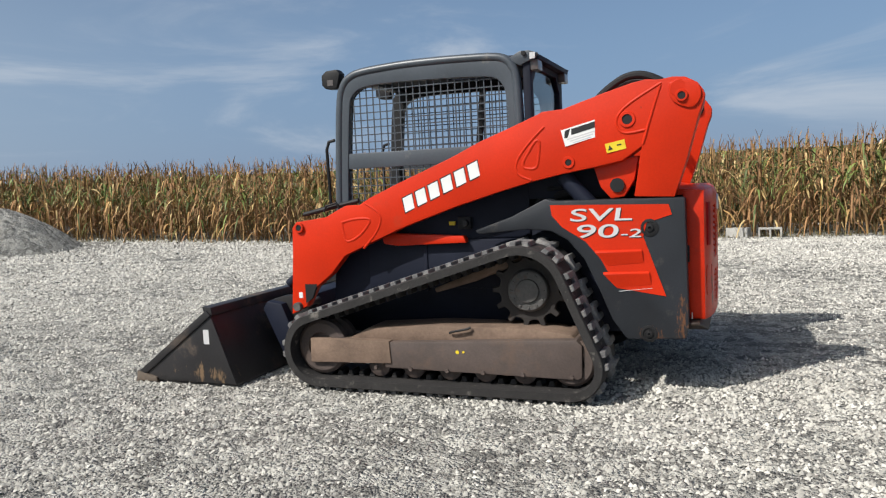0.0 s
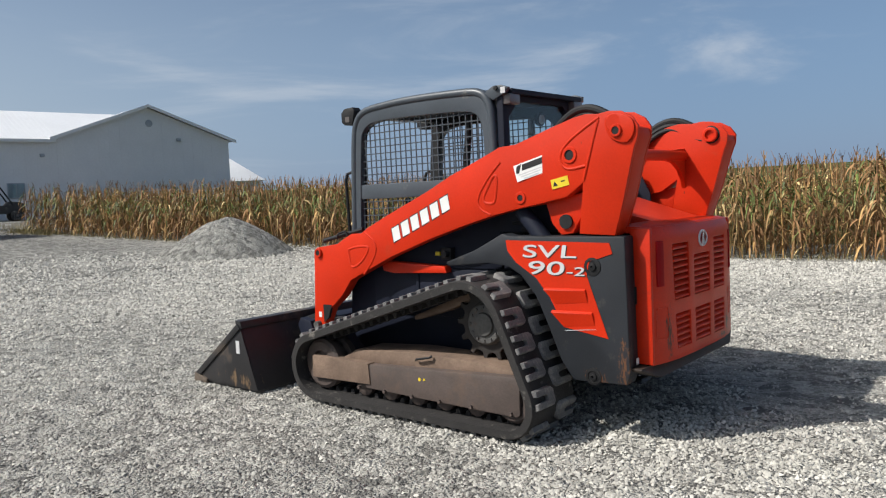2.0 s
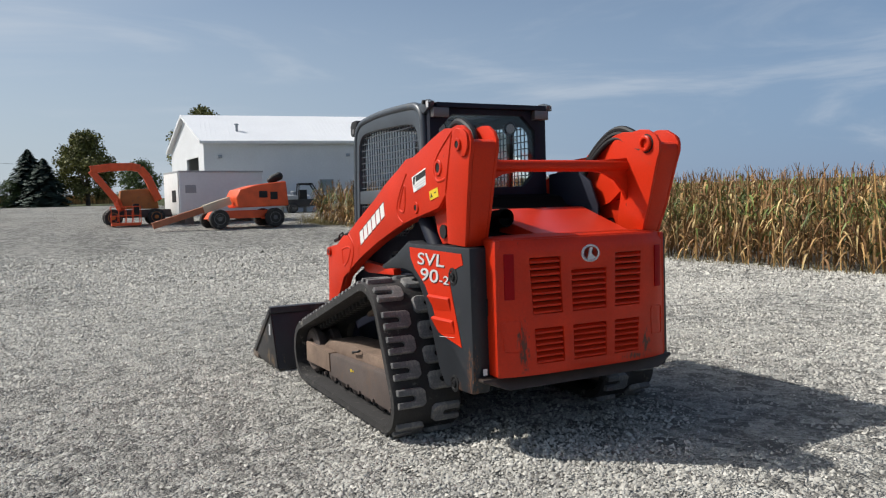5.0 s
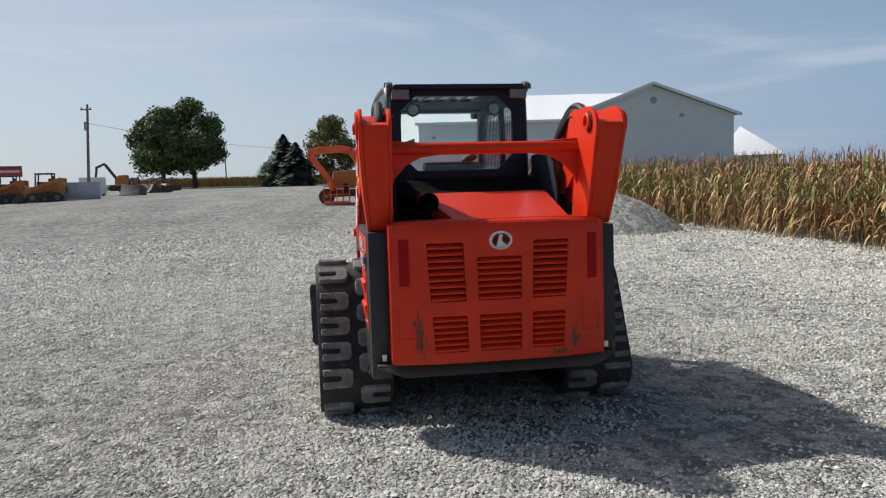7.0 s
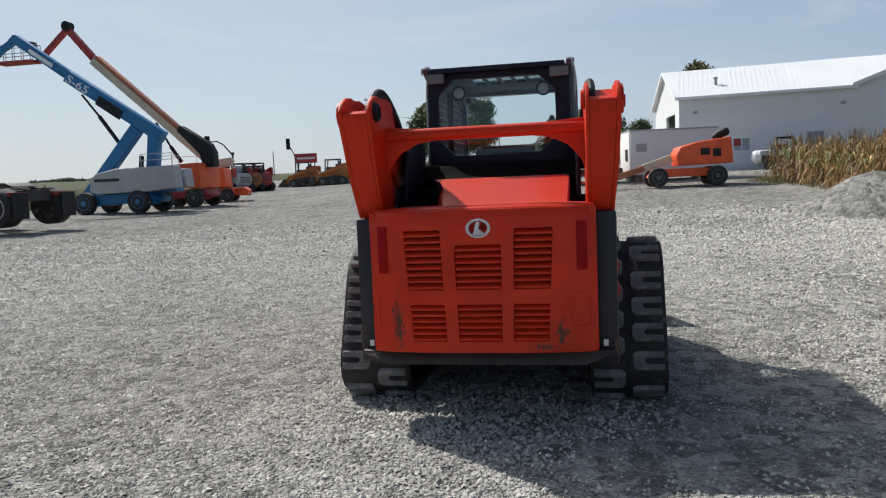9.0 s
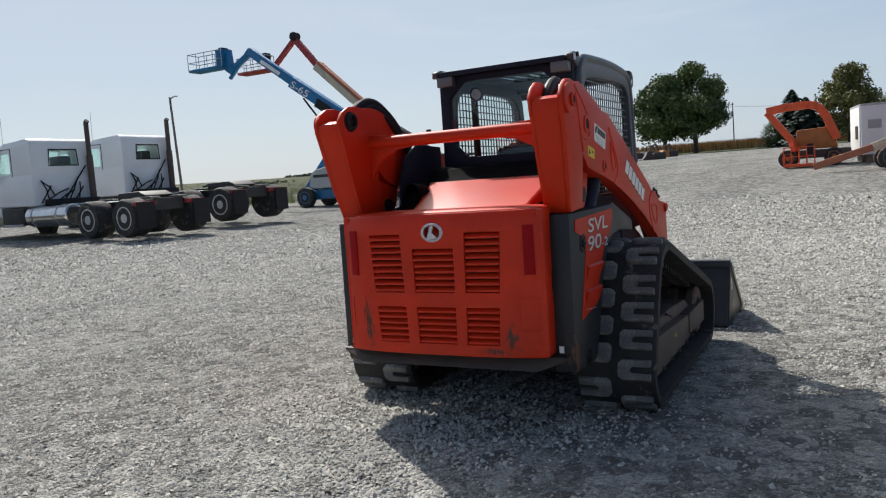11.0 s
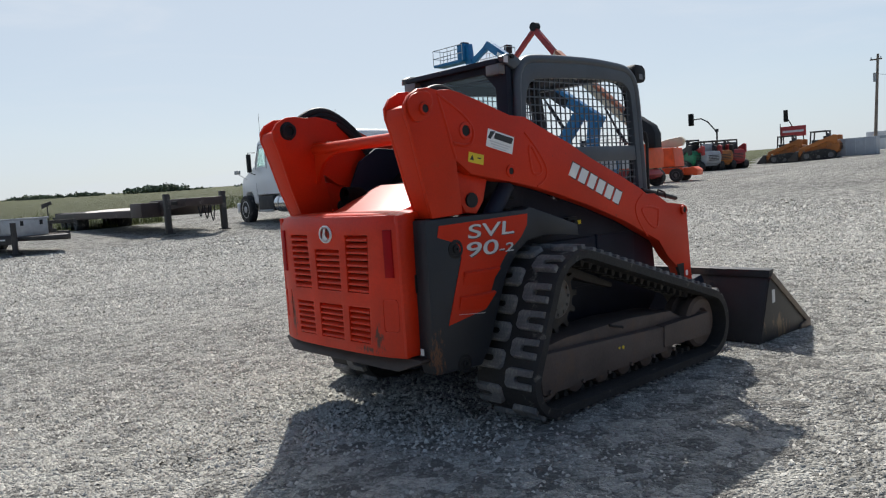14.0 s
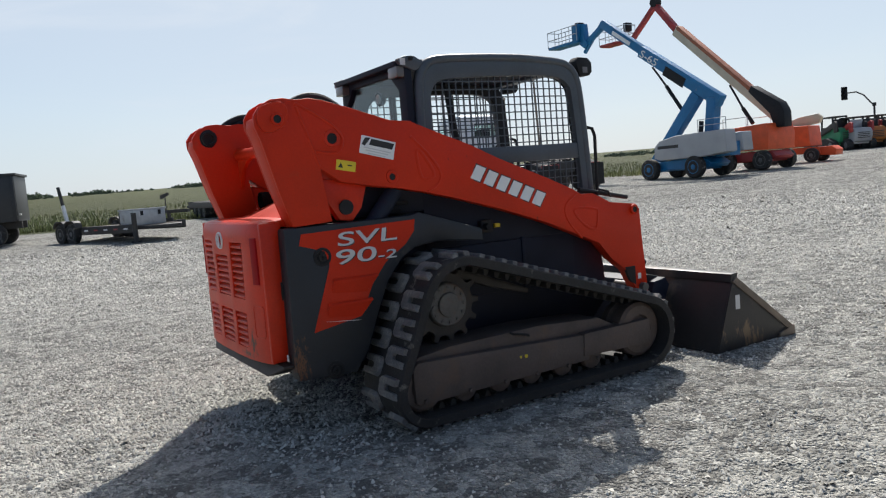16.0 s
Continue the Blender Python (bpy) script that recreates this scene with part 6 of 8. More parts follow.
        bm = bmesh.new()
        tube(bm, [(-1.95, s * 0.95, 1.62), (-2.2, s * 1.12, 1.78), (-2.32, s * 1.2, 1.88)], 0.015, 6)
        box(bm, -2.42, -2.2, s * 1.12, s * 1.28, 1.84, 1.98)
        part("bonnet_mirror", bm, LIFT_GREY, hood, bevel=0.03)
        # fuel tank, steps and battery box
        bm = bmesh.new()
        rings(bm, (0.55, s * 0.82, 0.70), (1, 0, 0), [(0, 0.27), (0.03, 0.31), (2.05, 0.31), (2.08, 0.27)], 20)
        tank = part("fuel_tank", bm, CHROME, truck)
        for x in (0.85, 2.1):
            bm = bmesh.new()
            rings(bm, (x, s * 0.82, 0.70), (1, 0, 0), [(0, 0.318), (0.06, 0.318)], 20)
            part("tank_strap", bm, GALVANISED, tank)
        bm = bmesh.new()
        box(bm, -0.75, 0.45, s * 0.62, s * 1.08, 0.46, 0.98)
        part("step_box", bm, CHASSIS, truck, bevel=0.02)
        bm = bmesh.new()
        box(bm, -0.72, 0.40, s * 1.02, s * 1.12, 0.42, 0.50)
        part("step", bm, GALVANISED, truck, bevel=0.01)
        wheel(truck, -1.87, s * 0.98, 0.52, 0.52, 0.30, RIM_STEEL, s)
        for x in (3.80, 5.40):
            wheel(truck, x, s * 0.93, 0.52, 0.52, 0.60, RIM_STEEL, s, hub=-0.1)
            bm = bmesh.new()
            prism(bm, [(x - 0.42, 1.00), (x + 0.42, 1.00), (x + 0.36, 1.06), (x - 0.36, 1.06)], s * 0.30, s * 0.62, "y")
            part("spring_cover", bm, CHASSIS, truck, bevel=0.02)
        bm = bmesh.new()
        box(bm, 5.95, 5.98, s * 0.64, s * 1.2, 0.22, 0.92)
        part("mud_flap", bm, BLACK, truck)
        bm = bmesh.new()
        box(bm, 5.76, 5.86, s * 0.5, s * 1.15, 0.82, 0.94)
        part("tail_lamp", bm, RED_PAINT, truck, bevel=0.01)
    # cab rear: window, pipework and stack
    bm = bmesh.new()
    cyl(bm, (1.10, 0.84, 0.95), (1.10, 0.84, 2.5), 0.10)
    cyl(bm, (1.10, 0.84, 2.5), (1.10, 0.84, 3.45), 0.075)
    tube(bm, [(1.10, 0.84, 3.45), (1.10, 0.84, 3.52), (1.16, 0.84, 3.58)], 0.075, 12)
    part("exhaust_pipe", bm, RUSTY, truck)
    for y0, z0, y1, z1 in ((-0.55, 1.15, -0.75, 1.78), (-0.55, 1.2, 0.1, 1.5), (-0.1, 1.1, 0.75, 2.2), (0.1, 1.15, 0.45, 1.85), (0.4, 1.1, 0.5, 1.7), (-0.8, 1.1, -0.45, 1.6), (-0.3, 1.12, 0.3, 1.45), (0.25, 1.1, 0.6, 1.55), (-0.75, 1.75, -0.35, 1.3)):
        bm = bmesh.new()
        tube(bm, [(0.99, y0, z0), (1.05, (y0 + y1) / 2, (z0 + z1) / 2 + 0.05), (0.98, y1, z1)], 0.022, 6)
        part("air_line", bm, BLACK, truck)
    bm = bmesh.new()
    box(bm, 0.98, 1.35, -0.7, 0.9, 0.98, 1.2)
    part("valve_box", bm, BLACK, truck, bevel=0.03)
    bm = bmesh.new()
    prism(bm, [(4.15, 1.04), (5.3, 1.04), (5.38, 1.10), (5.1, 1.22), (4.2, 1.20)], -0.46, 0.46, "y")
    part("fifth_wheel", bm, CHASSIS, truck, bevel=0.03)
    bm = bmesh.new()
    box(bm, 1.02, 2.1, -0.42, 0.42, 0.98, 1.03)
    part("deck_plate", bm, GALVANISED, truck)
    bm = bmesh.new()
    tube(bm, [(-0.6, -1.0, 2.9), (-0.55, -1.02, 3.9)], 0.006, 5)
    part("aerial", bm, BLACK, cab)
    cab.matrix_basis = Matrix.Diagonal((1, 0.89, 1, 1))
    hood.matrix_basis = Matrix.Diagonal((1, 0.94, 1, 1))
    return truck


DARK_GLASS = glass("vehicle_glass", (0.86, 0.94, 0.93))
GROW = Matrix.Diagonal((1.05, 1.05, 1.05, 1))
first = build_truck(on_ground(-21.42, 12.63, -3.8, -0.04) @ GROW, "white day-cab road tractor with bare fifth wheel")
copy_thing(first, on_ground(-22.4, 16.8, -1.3) @ GROW)


# ---- trailers ----
def build_lowboy():
    t = thing("lowboy_trailer", on_ground(-28.5, 8.75, -2.7), "rust-brown lowboy trailer with pale plank deck on its legs", "trailer")
    bm = bmesh.new()
    box(bm, -6.5, 4.95, -1.25, -1.1, 0.52, 0.78)
    box(bm, -6.5, 4.95, 1.1, 1.25, 0.52, 0.78)
    for k in range(10):
        box(bm, -6.4 + k * 1.25, -6.28 + k * 1.25, -1.1, 1.1, 0.52, 0.74)
    part("side_rails", bm, TRAILER_BROWN, t, bevel=0.01)
    me = bmesh.new()
    box(me, -0.085, 0.085, -1.09, 1.09, 0, 0.045)
    me = mesh_of("plank", me, DECK, 0.004, 1)
    for k in range(63):
        piece("plank", me, t, pose(-6.4 + 0.178 * k, 0, 0.775, 2.6, 0, 0))
    bm = bmesh.new()
    prism(bm, [(4.9, 0.52), (4.9, 0.98), (5.2, 1.06), (8.6, 1.06), (8.6, 0.80), (6.8, 0.70), (6.3, 0.52)], -0.62, 0.62, "y")
    part("gooseneck", bm, TRAILER_BROWN, t, bevel=0.02)
    bm = bmesh.new()
    box(bm, 4.88, 6.1, -1.25, 1.25, 0.5, 1.0)
    part("bulkhead", bm, TRAILER_BROWN, t, bevel=0.02)
    for y in (-0.95, 0.95):
        bm = bmesh.new()
        box(bm, 7.7, 7.88, y - 0.09, y + 0.09, -0.04, 1.24)
        box(bm, 7.62, 7.96, y - 0.15, y + 0.15, -0.07, -0.03)
        part("landing_leg", bm, CHASSIS, t, bevel=0.008)
    bm = bmesh.new()
    box(bm, 7.72, 7.86, -0.95, 0.95, 0.86, 0.98)
    part("leg_bar", bm, CHASSIS, t, bevel=0.01)
    bm = bmesh.new()
    for k in range(3):
        tube(bm, arc((8.5, -0.2 + 0.2 * k, 0.95), (8.7, -0.2 + 0.2 * k, 0.45 - 0.08 * k), (8.4, 0.2 * k, 0.85), 8), 0.02, 6)
    part("air_line", bm, BLACK, t)
    for x in (-3.4, -4.5, -5.6):
        for s in (-1, 1):
            wheel(t, x, s * 0.92, 0.42, 0.42, 0.5, RIM_PAINT, s, hub=-0.1)
    bm = bmesh.new()
    box(bm, -7.4, -6.5, -1.2, -0.5, 0.55, 0.66)
    box(bm, -7.4, -6.5, 0.5, 1.2, 0.55, 0.66)
    part("ramp", bm, CHASSIS, t, bevel=0.01)
    bm = bmesh.new()
    box(bm, -6.6, -6.45, -1.25, 1.25, 0.45, 0.84)
    part("rear_beam", bm, CHASSIS, t, bevel=0.01)


build_lowboy()


def build_equipment_trailer():
    t = thing("equipment_trailer", on_ground(-22.0, 2.91, 22.7, -0.09) @ Matrix.Diagonal((0.87, 0.87, 0.87, 1)), "low equipment trailer with raised ramp and grey toolbox", "trailer")
    bm = bmesh.new()
    for y in (-1.0, 1.0):
        box(bm, -2.9, 2.0, y - 0.06, y + 0.06, 0.42, 0.72)
    for k in range(6):
        box(bm, -2.8 + 0.8 * k, -2.7 + 0.8 * k, -0.95, 0.95, 0.5, 0.62)
    part("deck_frame", bm, CHASSIS, t, bevel=0.01)
    me = bmesh.new()
    box(me, -2.8, 1.95, -0.07, 0.07, 0, 0.04)
    # darker wood than the lowboy's deck: the deck's shade is in the colour
    me = mesh_of("plank", me, POLE_WOOD, 0.004, 1)
    for k in range(12):
        piece("plank", me, t, pose(0, -0.88 + 0.16 * k, 0.625))
    for x in (-2.72, -1.92):
        for s in (-1, 1):
            wheel(t, x, s * 1.14, 0.48, 0.38, 0.26, RIM_PAINT, s)
            bm = bmesh.new()
            prism(bm, [(x - 0.45, 0.70), (x - 0.36, 0.90), (x - 0.2, 0.98), (x + 0.2, 0.98), (x + 0.36, 0.90), (x + 0.45, 0.70), (x + 0.42, 0.70), (x + 0.18, 0.95), (x - 0.18, 0.95), (x - 0.42, 0.70)], s * 1.0, s * 1.28, "y")
            part("mudguard", bm, CHASSIS, t, bevel=0.01)
    bm = bmesh.new()
    box(bm, 0.95, 1.85, -0.92, 0.35, 0.66, 1.22)
    box_ = part("toolbox", bm, GALVANISED, t, bevel=0.02)
    bm = bmesh.new()
    box(bm, 0.92, 1.88, -0.95, 0.38, 1.19, 1.25)
    part("lid", bm, LIFT_GREY, box_, bevel=0.01)
    for y in (-0.6, 0.1):
        bm = bmesh.new()
        box(bm, 1.84, 1.87, y - 0.05, y + 0.05, 1.0, 1.16)
        part("latch", bm, BLACK, box_)
    for k in range(7):
        bm = bmesh.new()
        box(bm, -2.6 + 0.66 * k, -2.35 + 0.66 * k, -1.068, -1.06, 0.55, 0.60)
        part("reflector", bm, RED_PAINT if k % 2 else WHITE, t)
    bm = bmesh.new()
    for k in range(4):
        tube(bm, [(1.6 + 0.16 * math.cos(a), 0.62 + 0.16 * math.sin(a), 0.70 + 0.035 * k) for a in (i * 0.524 for i in range(12))], 0.018, 6, closed=True)
    part("chain_coil", bm, CHASSIS, t)
    bm = bmesh.new()
    prism(bm, [(1.95, -0.9), (1.95, 0.9), (3.2, 0.08), (3.2, -0.08)], 0.52, 0.64, "z")
    part("tongue", bm, CHASSIS, t, bevel=0.01)
    bm = bmesh.new()
    cyl(bm, (2.05, -1.05, 0.12), (2.05, -1.05, 1.12), 0.09)
    cyl(bm, (2.05, -1.05, 0.08), (2.05, -1.05, 0.13), 0.17)
    part("jack", bm, CHASSIS, t)
    lean = Matrix.Translation((-2.75, -0.85, 0.62)) @ pose(0, 0, 0, 0, -16, 0)
    bm = bmesh.new()
    spin_box(bm, (0.13, 0.10, 1.0), lean @ Matrix.Translation((0, 0, 0.5)))
    post = part("ramp_post", bm, WHITE, t, "leaning white ramp post with dark top", bevel=0.01)
    bm = bmesh.new()
    spin_box(bm, (0.12, 0.09, 0.75), lean @ Matrix.Translation((0, 0, 1.375)))
    part("post_top", bm, CHASSIS, post, bevel=0.01)
    bm = bmesh.new()
    box(bm, -1.0, 0.85, 0.2, 0.32, 0.66, 1.12)
    part("folded_ramp", bm, CHASSIS, t, "dark folded loading ramp", bevel=0.01)
    bm = bmesh.new()
    box(bm, -0.9, 2.3, 0.98, 1.08, 0.98, 1.10)
    box(bm, -0.9, -0.8, 0.98, 1.08, 0.62, 1.0)
    box(bm, 1.0, 1.1, 0.98, 1.08, 0.62, 1.0)
    part("side_rail", bm, CHASSIS, t, bevel=0.01)
    bm = bmesh.new()
    tube(bm, [(1.7, 0.5, 1.0), (1.7, 0.5, 1.65)], 0.02, 6)
    prism(bm, [(1.45, 1.52), (1.9, 1.64), (1.9, 1.74), (1.45, 1.66)], 0.47, 0.53, "y")
    part("flag_post", bm, CHASSIS, t)


build_equipment_trailer()


def build_dump_trailer():
    t = thing("dump_trailer", on_ground(-26.4, -1.95, 78), "black steel dump trailer with ribbed sides", "trailer")
    bm = bmesh.new()
    ring_prism(bm, [(-2.1, -1.05), (2.1, -1.05), (2.1, 1.05), (-2.1, 1.05)], [(-2.05, -1.0), (2.05, -1.0), (2.05, 1.0), (-2.05, 1.0)], 0.85, 2.35, "z")
    box(bm, -2.1, 2.1, -1.05, 1.05, 0.80, 0.86)
    body = part("dump_box", bm, BLACK_BOX, t, bevel=0.01)
    for k in range(7):
        for s in (-1, 1):
            bm = bmesh.new()
            box(bm, -2.1 + 0.68 * k, -2.0 + 0.68 * k, s * 1.05, s * 1.11, 0.85, 2.33)
            part("rib", bm, BLACK_BOX, body, bevel=0.008)
    bm = bmesh.new()
    ring_prism(bm, [(-2.17, -1.12), (2.17, -1.12), (2.17, 1.12), (-2.17, 1.12)], [(-2.05, -1.0), (2.05, -1.0), (2.05, 1.0), (-2.05, 1.0)], 2.35, 2.43, "z")
    part("top_rail", bm, BLACK_BOX, t, bevel=0.01)
    bm = bmesh.new()
    box(bm, -2.1, 2.1, -0.5, -0.4, 0.55, 0.8)
    box(bm, -2.1, 2.1, 0.4, 0.5, 0.55, 0.8)
    part("chassis", bm, CHASSIS, t, bevel=0.01)
    for x in (0.4, 1.3):
        for s in (-1, 1):
            wheel(t, x, s * 0.98, 0.4, 0.4, 0.25, RIM_PAINT, s)
    bm = bmesh.new()
    box(bm, 2.11, 2.16, -0.9, -0.7, 1.0, 1.06)
    part("reflector", bm, WHITE, t)


build_dump_trailer()


# ---- boom lifts ----
def basket(parent, cx, cy, z, mat_, w=2.2, d=0.9, rail=None):
    bm = bmesh.new()
    box(bm, cx - w / 2, cx + w / 2, cy - d / 2, cy + d / 2, z, z + 0.16)
    b = part("basket", bm, mat_, parent, bevel=0.02)
    for zz in (z + 0.55, z + 1.05):
        bm = bmesh.new()
        tube(bm, [(cx - w / 2, cy - d / 2, zz), (cx + w / 2, cy - d / 2, zz), (cx + w / 2, cy + d / 2, zz), (cx - w / 2, cy + d / 2, zz)], 0.025, 6, closed=True)
        part("guard_rail", bm, rail or GALVANISED, b)
    for k in range(5):
        x = cx - w / 2 + w * k / 4
        for y in (cy - d / 2, cy + d / 2):
            bm = bmesh.new()
            tube(bm, [(x, y, z + 0.1), (x, y, z + 1.05)], 0.022, 6)
            part("rail_post", bm, rail or GALVANISED, b)
    bm = bmesh.new()
    box(bm, cx + w / 2 - 0.35, cx + w / 2 - 0.05, cy - 0.25, cy + 0.25, z + 0.65, z + 1.2)
    part("control_panel", bm, BLACK, b, bevel=0.03)
    return b


def limb(bm, a, b, w, d):
    """A square boom section from a to b."""
    a, b = Vector(a), Vector(b)
    m = (b - a).to_track_quat("X", "Z").to_matrix().to_4x4()
    return spin_box(bm, ((b - a).length, d, w), Matrix.Translation((a + b) / 2) @ m)


def build_blue_lift():
    x0, y0 = -22.9, 30.4
    g = height(x0, y0)
    lift = thing("boom_lift", on_ground(-20.32, 27.5) @ Matrix.Diagonal((0.89, 0.89, 0.89, 1)), "blue telescopic boom lift with grey cowls and raised basket", "boom lift")

    def p(x, z, y=0.0):
        return (x - x0, y, z - g)
    bm = bmesh.new()
    box(bm, -1.5, 1.7, -0.6, 0.6, 0.55, 0.95)
    box(bm, -1.35, -1.0, -1.15, 1.15, 0.4, 0.7)
    box(bm, 1.2, 1.55, -1.15, 1.15, 0.4, 0.7)
    prism(bm, [(-1.9, 0.6), (-1.3, 0.95), (1.7, 1.05), (2.2, 0.7), (2.0, 0.5), (-1.7, 0.45)], -0.75, 0.75, "y")
    part("chassis", bm, BLUE, lift, bevel=0.03)
    for x in (-1.55, 1.45):
        for s in (-1, 1):
            wheel(lift, x, s * 1.05, 0.57, 0.57, 0.40, BLUE, s)
    bm = bmesh.new()
    prism(bm, [(-1.2, 1.15), (-1.15, 1.75), (-0.8, 2.05), (0.3, 2.25), (3.4, 2.30), (3.5, 1.2), (2.0, 1.05), (-0.8, 1.02)], -1.15, -0.35, "y")
    part("cowl", bm, LIFT_GREY, lift, bevel=0.08, segments=3)
    bm = bmesh.new()
    prism(bm, [(-1.4, 1.15), (-1.3, 1.9), (0.2, 2.1), (3.2, 2.15), (3.3, 1.2)], 0.35, 1.15, "y")
    part("cowl", bm, LIFT_GREY, lift, bevel=0.08, segments=3)
    bm = bmesh.new()
    box(bm, -0.9, 0.5, -1.16, -1.15, 1.62, 1.78)
    part("cowl_mark", bm, INK, lift)
    bm = bmesh.new()
    box(bm, -1.6, 3.1, -0.36, 0.36, 1.0, 1.7)
    part("turntable", bm, BLUE, lift, bevel=0.03)
    bm = bmesh.new()
    limb(bm, p(-25.5, 0.95), p(-21.9, 4.9), 0.58, 0.5)
    part("riser_link", bm, BLUE, lift, bevel=0.03)
    bm = bmesh.new()
    limb(bm, p(-20.95, 4.6), p(-21.2, 2.7), 0.55, 0.5)
    part("elbow_link", bm, BLUE, lift, bevel=0.03)
    bm = bmesh.new()
    limb(bm, p(-20.5, 4.35), p(-25.6, 7.75), 0.62, 0.46)
    part("main_boom", bm, BLUE, lift, bevel=0.03)
    bm = bmesh.new()
    limb(bm, p(-25.5, 7.75), p(-28.5, 9.85), 0.46, 0.36)
    part("boom_section", bm, BLUE, lift, bevel=0.02)
    bm = bmesh.new()
    limb(bm, p(-28.4, 9.8), p(-29.9, 9.05), 0.3, 0.26)
    limb(bm, p(-28.5, 10.0), p(-30.2, 8.5), 0.16, 0.2)
    part("jib", bm, BLUE, lift, bevel=0.02)
    bm = bmesh.new()
    cyl(bm, p(-23.0, 4.2), p(-24.0, 5.6), 0.10)
    cyl(bm, p(-24.0, 5.6), p(-24.9, 6.75), 0.055)
    part("lift_cylinder", bm, BLACK, lift)
    bm = bmesh.new()
    limb(bm, p(-22.6, 5.55, -0.22), p(-23.9, 6.42, -0.22), 0.5, 0.06)
    part("black_panel", bm, BLACK, lift)
    bm = bmesh.new()
    cyl(bm, p(-21.8, 3.5), p(-21.9, 2.7), 0.12)
    part("tower_cylinder", bm, BLACK, lift)
    bm = bmesh.new()
    limb(bm, p(-27.6, 9.17, -0.21), p(-26.3, 8.28, -0.21), 0.2, 0.03)
    part("brand_bar", bm, WHITE, lift)
    a = math.degrees(math.atan2(7.75 - 4.35, 5.1))
    lettering_box("model_lettering", "S-65", 1.35, 0.40, Matrix.Translation((-25.62 - x0, -0.238, 7.47 - g)) @ pose(0, 0, 0, 0, a, 0) @ pose(0, 0, 0, 90, 0, 0), WHITE, lift, depth=0.008, bold=0.0)
    basket(lift, -31.7 - x0, 0.0, 9.15 - g, BLUE, 2.7, 0.9)
    bm = bmesh.new()
    box(bm, -30.85 - x0, -30.3 - x0, -0.4, 0.4, 9.3 - g, 10.25 - g)
    part("platform_console", bm, BLUE, lift, bevel=0.05)
    bm = bmesh.new()
    prism(bm, [(-30.4 - x0, 9.0 - g), (-30.4 - x0, 10.15 - g), (-30.05 - x0, 10.2 - g), (-29.95 - x0, 9.3 - g), (-29.75 - x0, 8.95 - g), (-30.0 - x0, 8.7 - g)], -0.2, 0.2, "y")
    part("rotator_housing", bm, BLUE, lift, bevel=0.04)
    bm = bmesh.new()
    for zz in (0.5, 1.0):
        tube(bm, [(1.6, -0.9, 2.3 + zz * 0.6), (3.3, -0.9, 2.3 + zz * 0.6)], 0.02, 6)
    tube(bm, [(1.6, -0.9, 2.25), (1.6, -0.9, 2.9)], 0.02, 6)
    tube(bm, [(3.3, -0.9, 2.25), (3.3, -0.9, 2.9)], 0.02, 6)
    part("hand_rail", bm, GALVANISED, lift)


build_blue_lift()


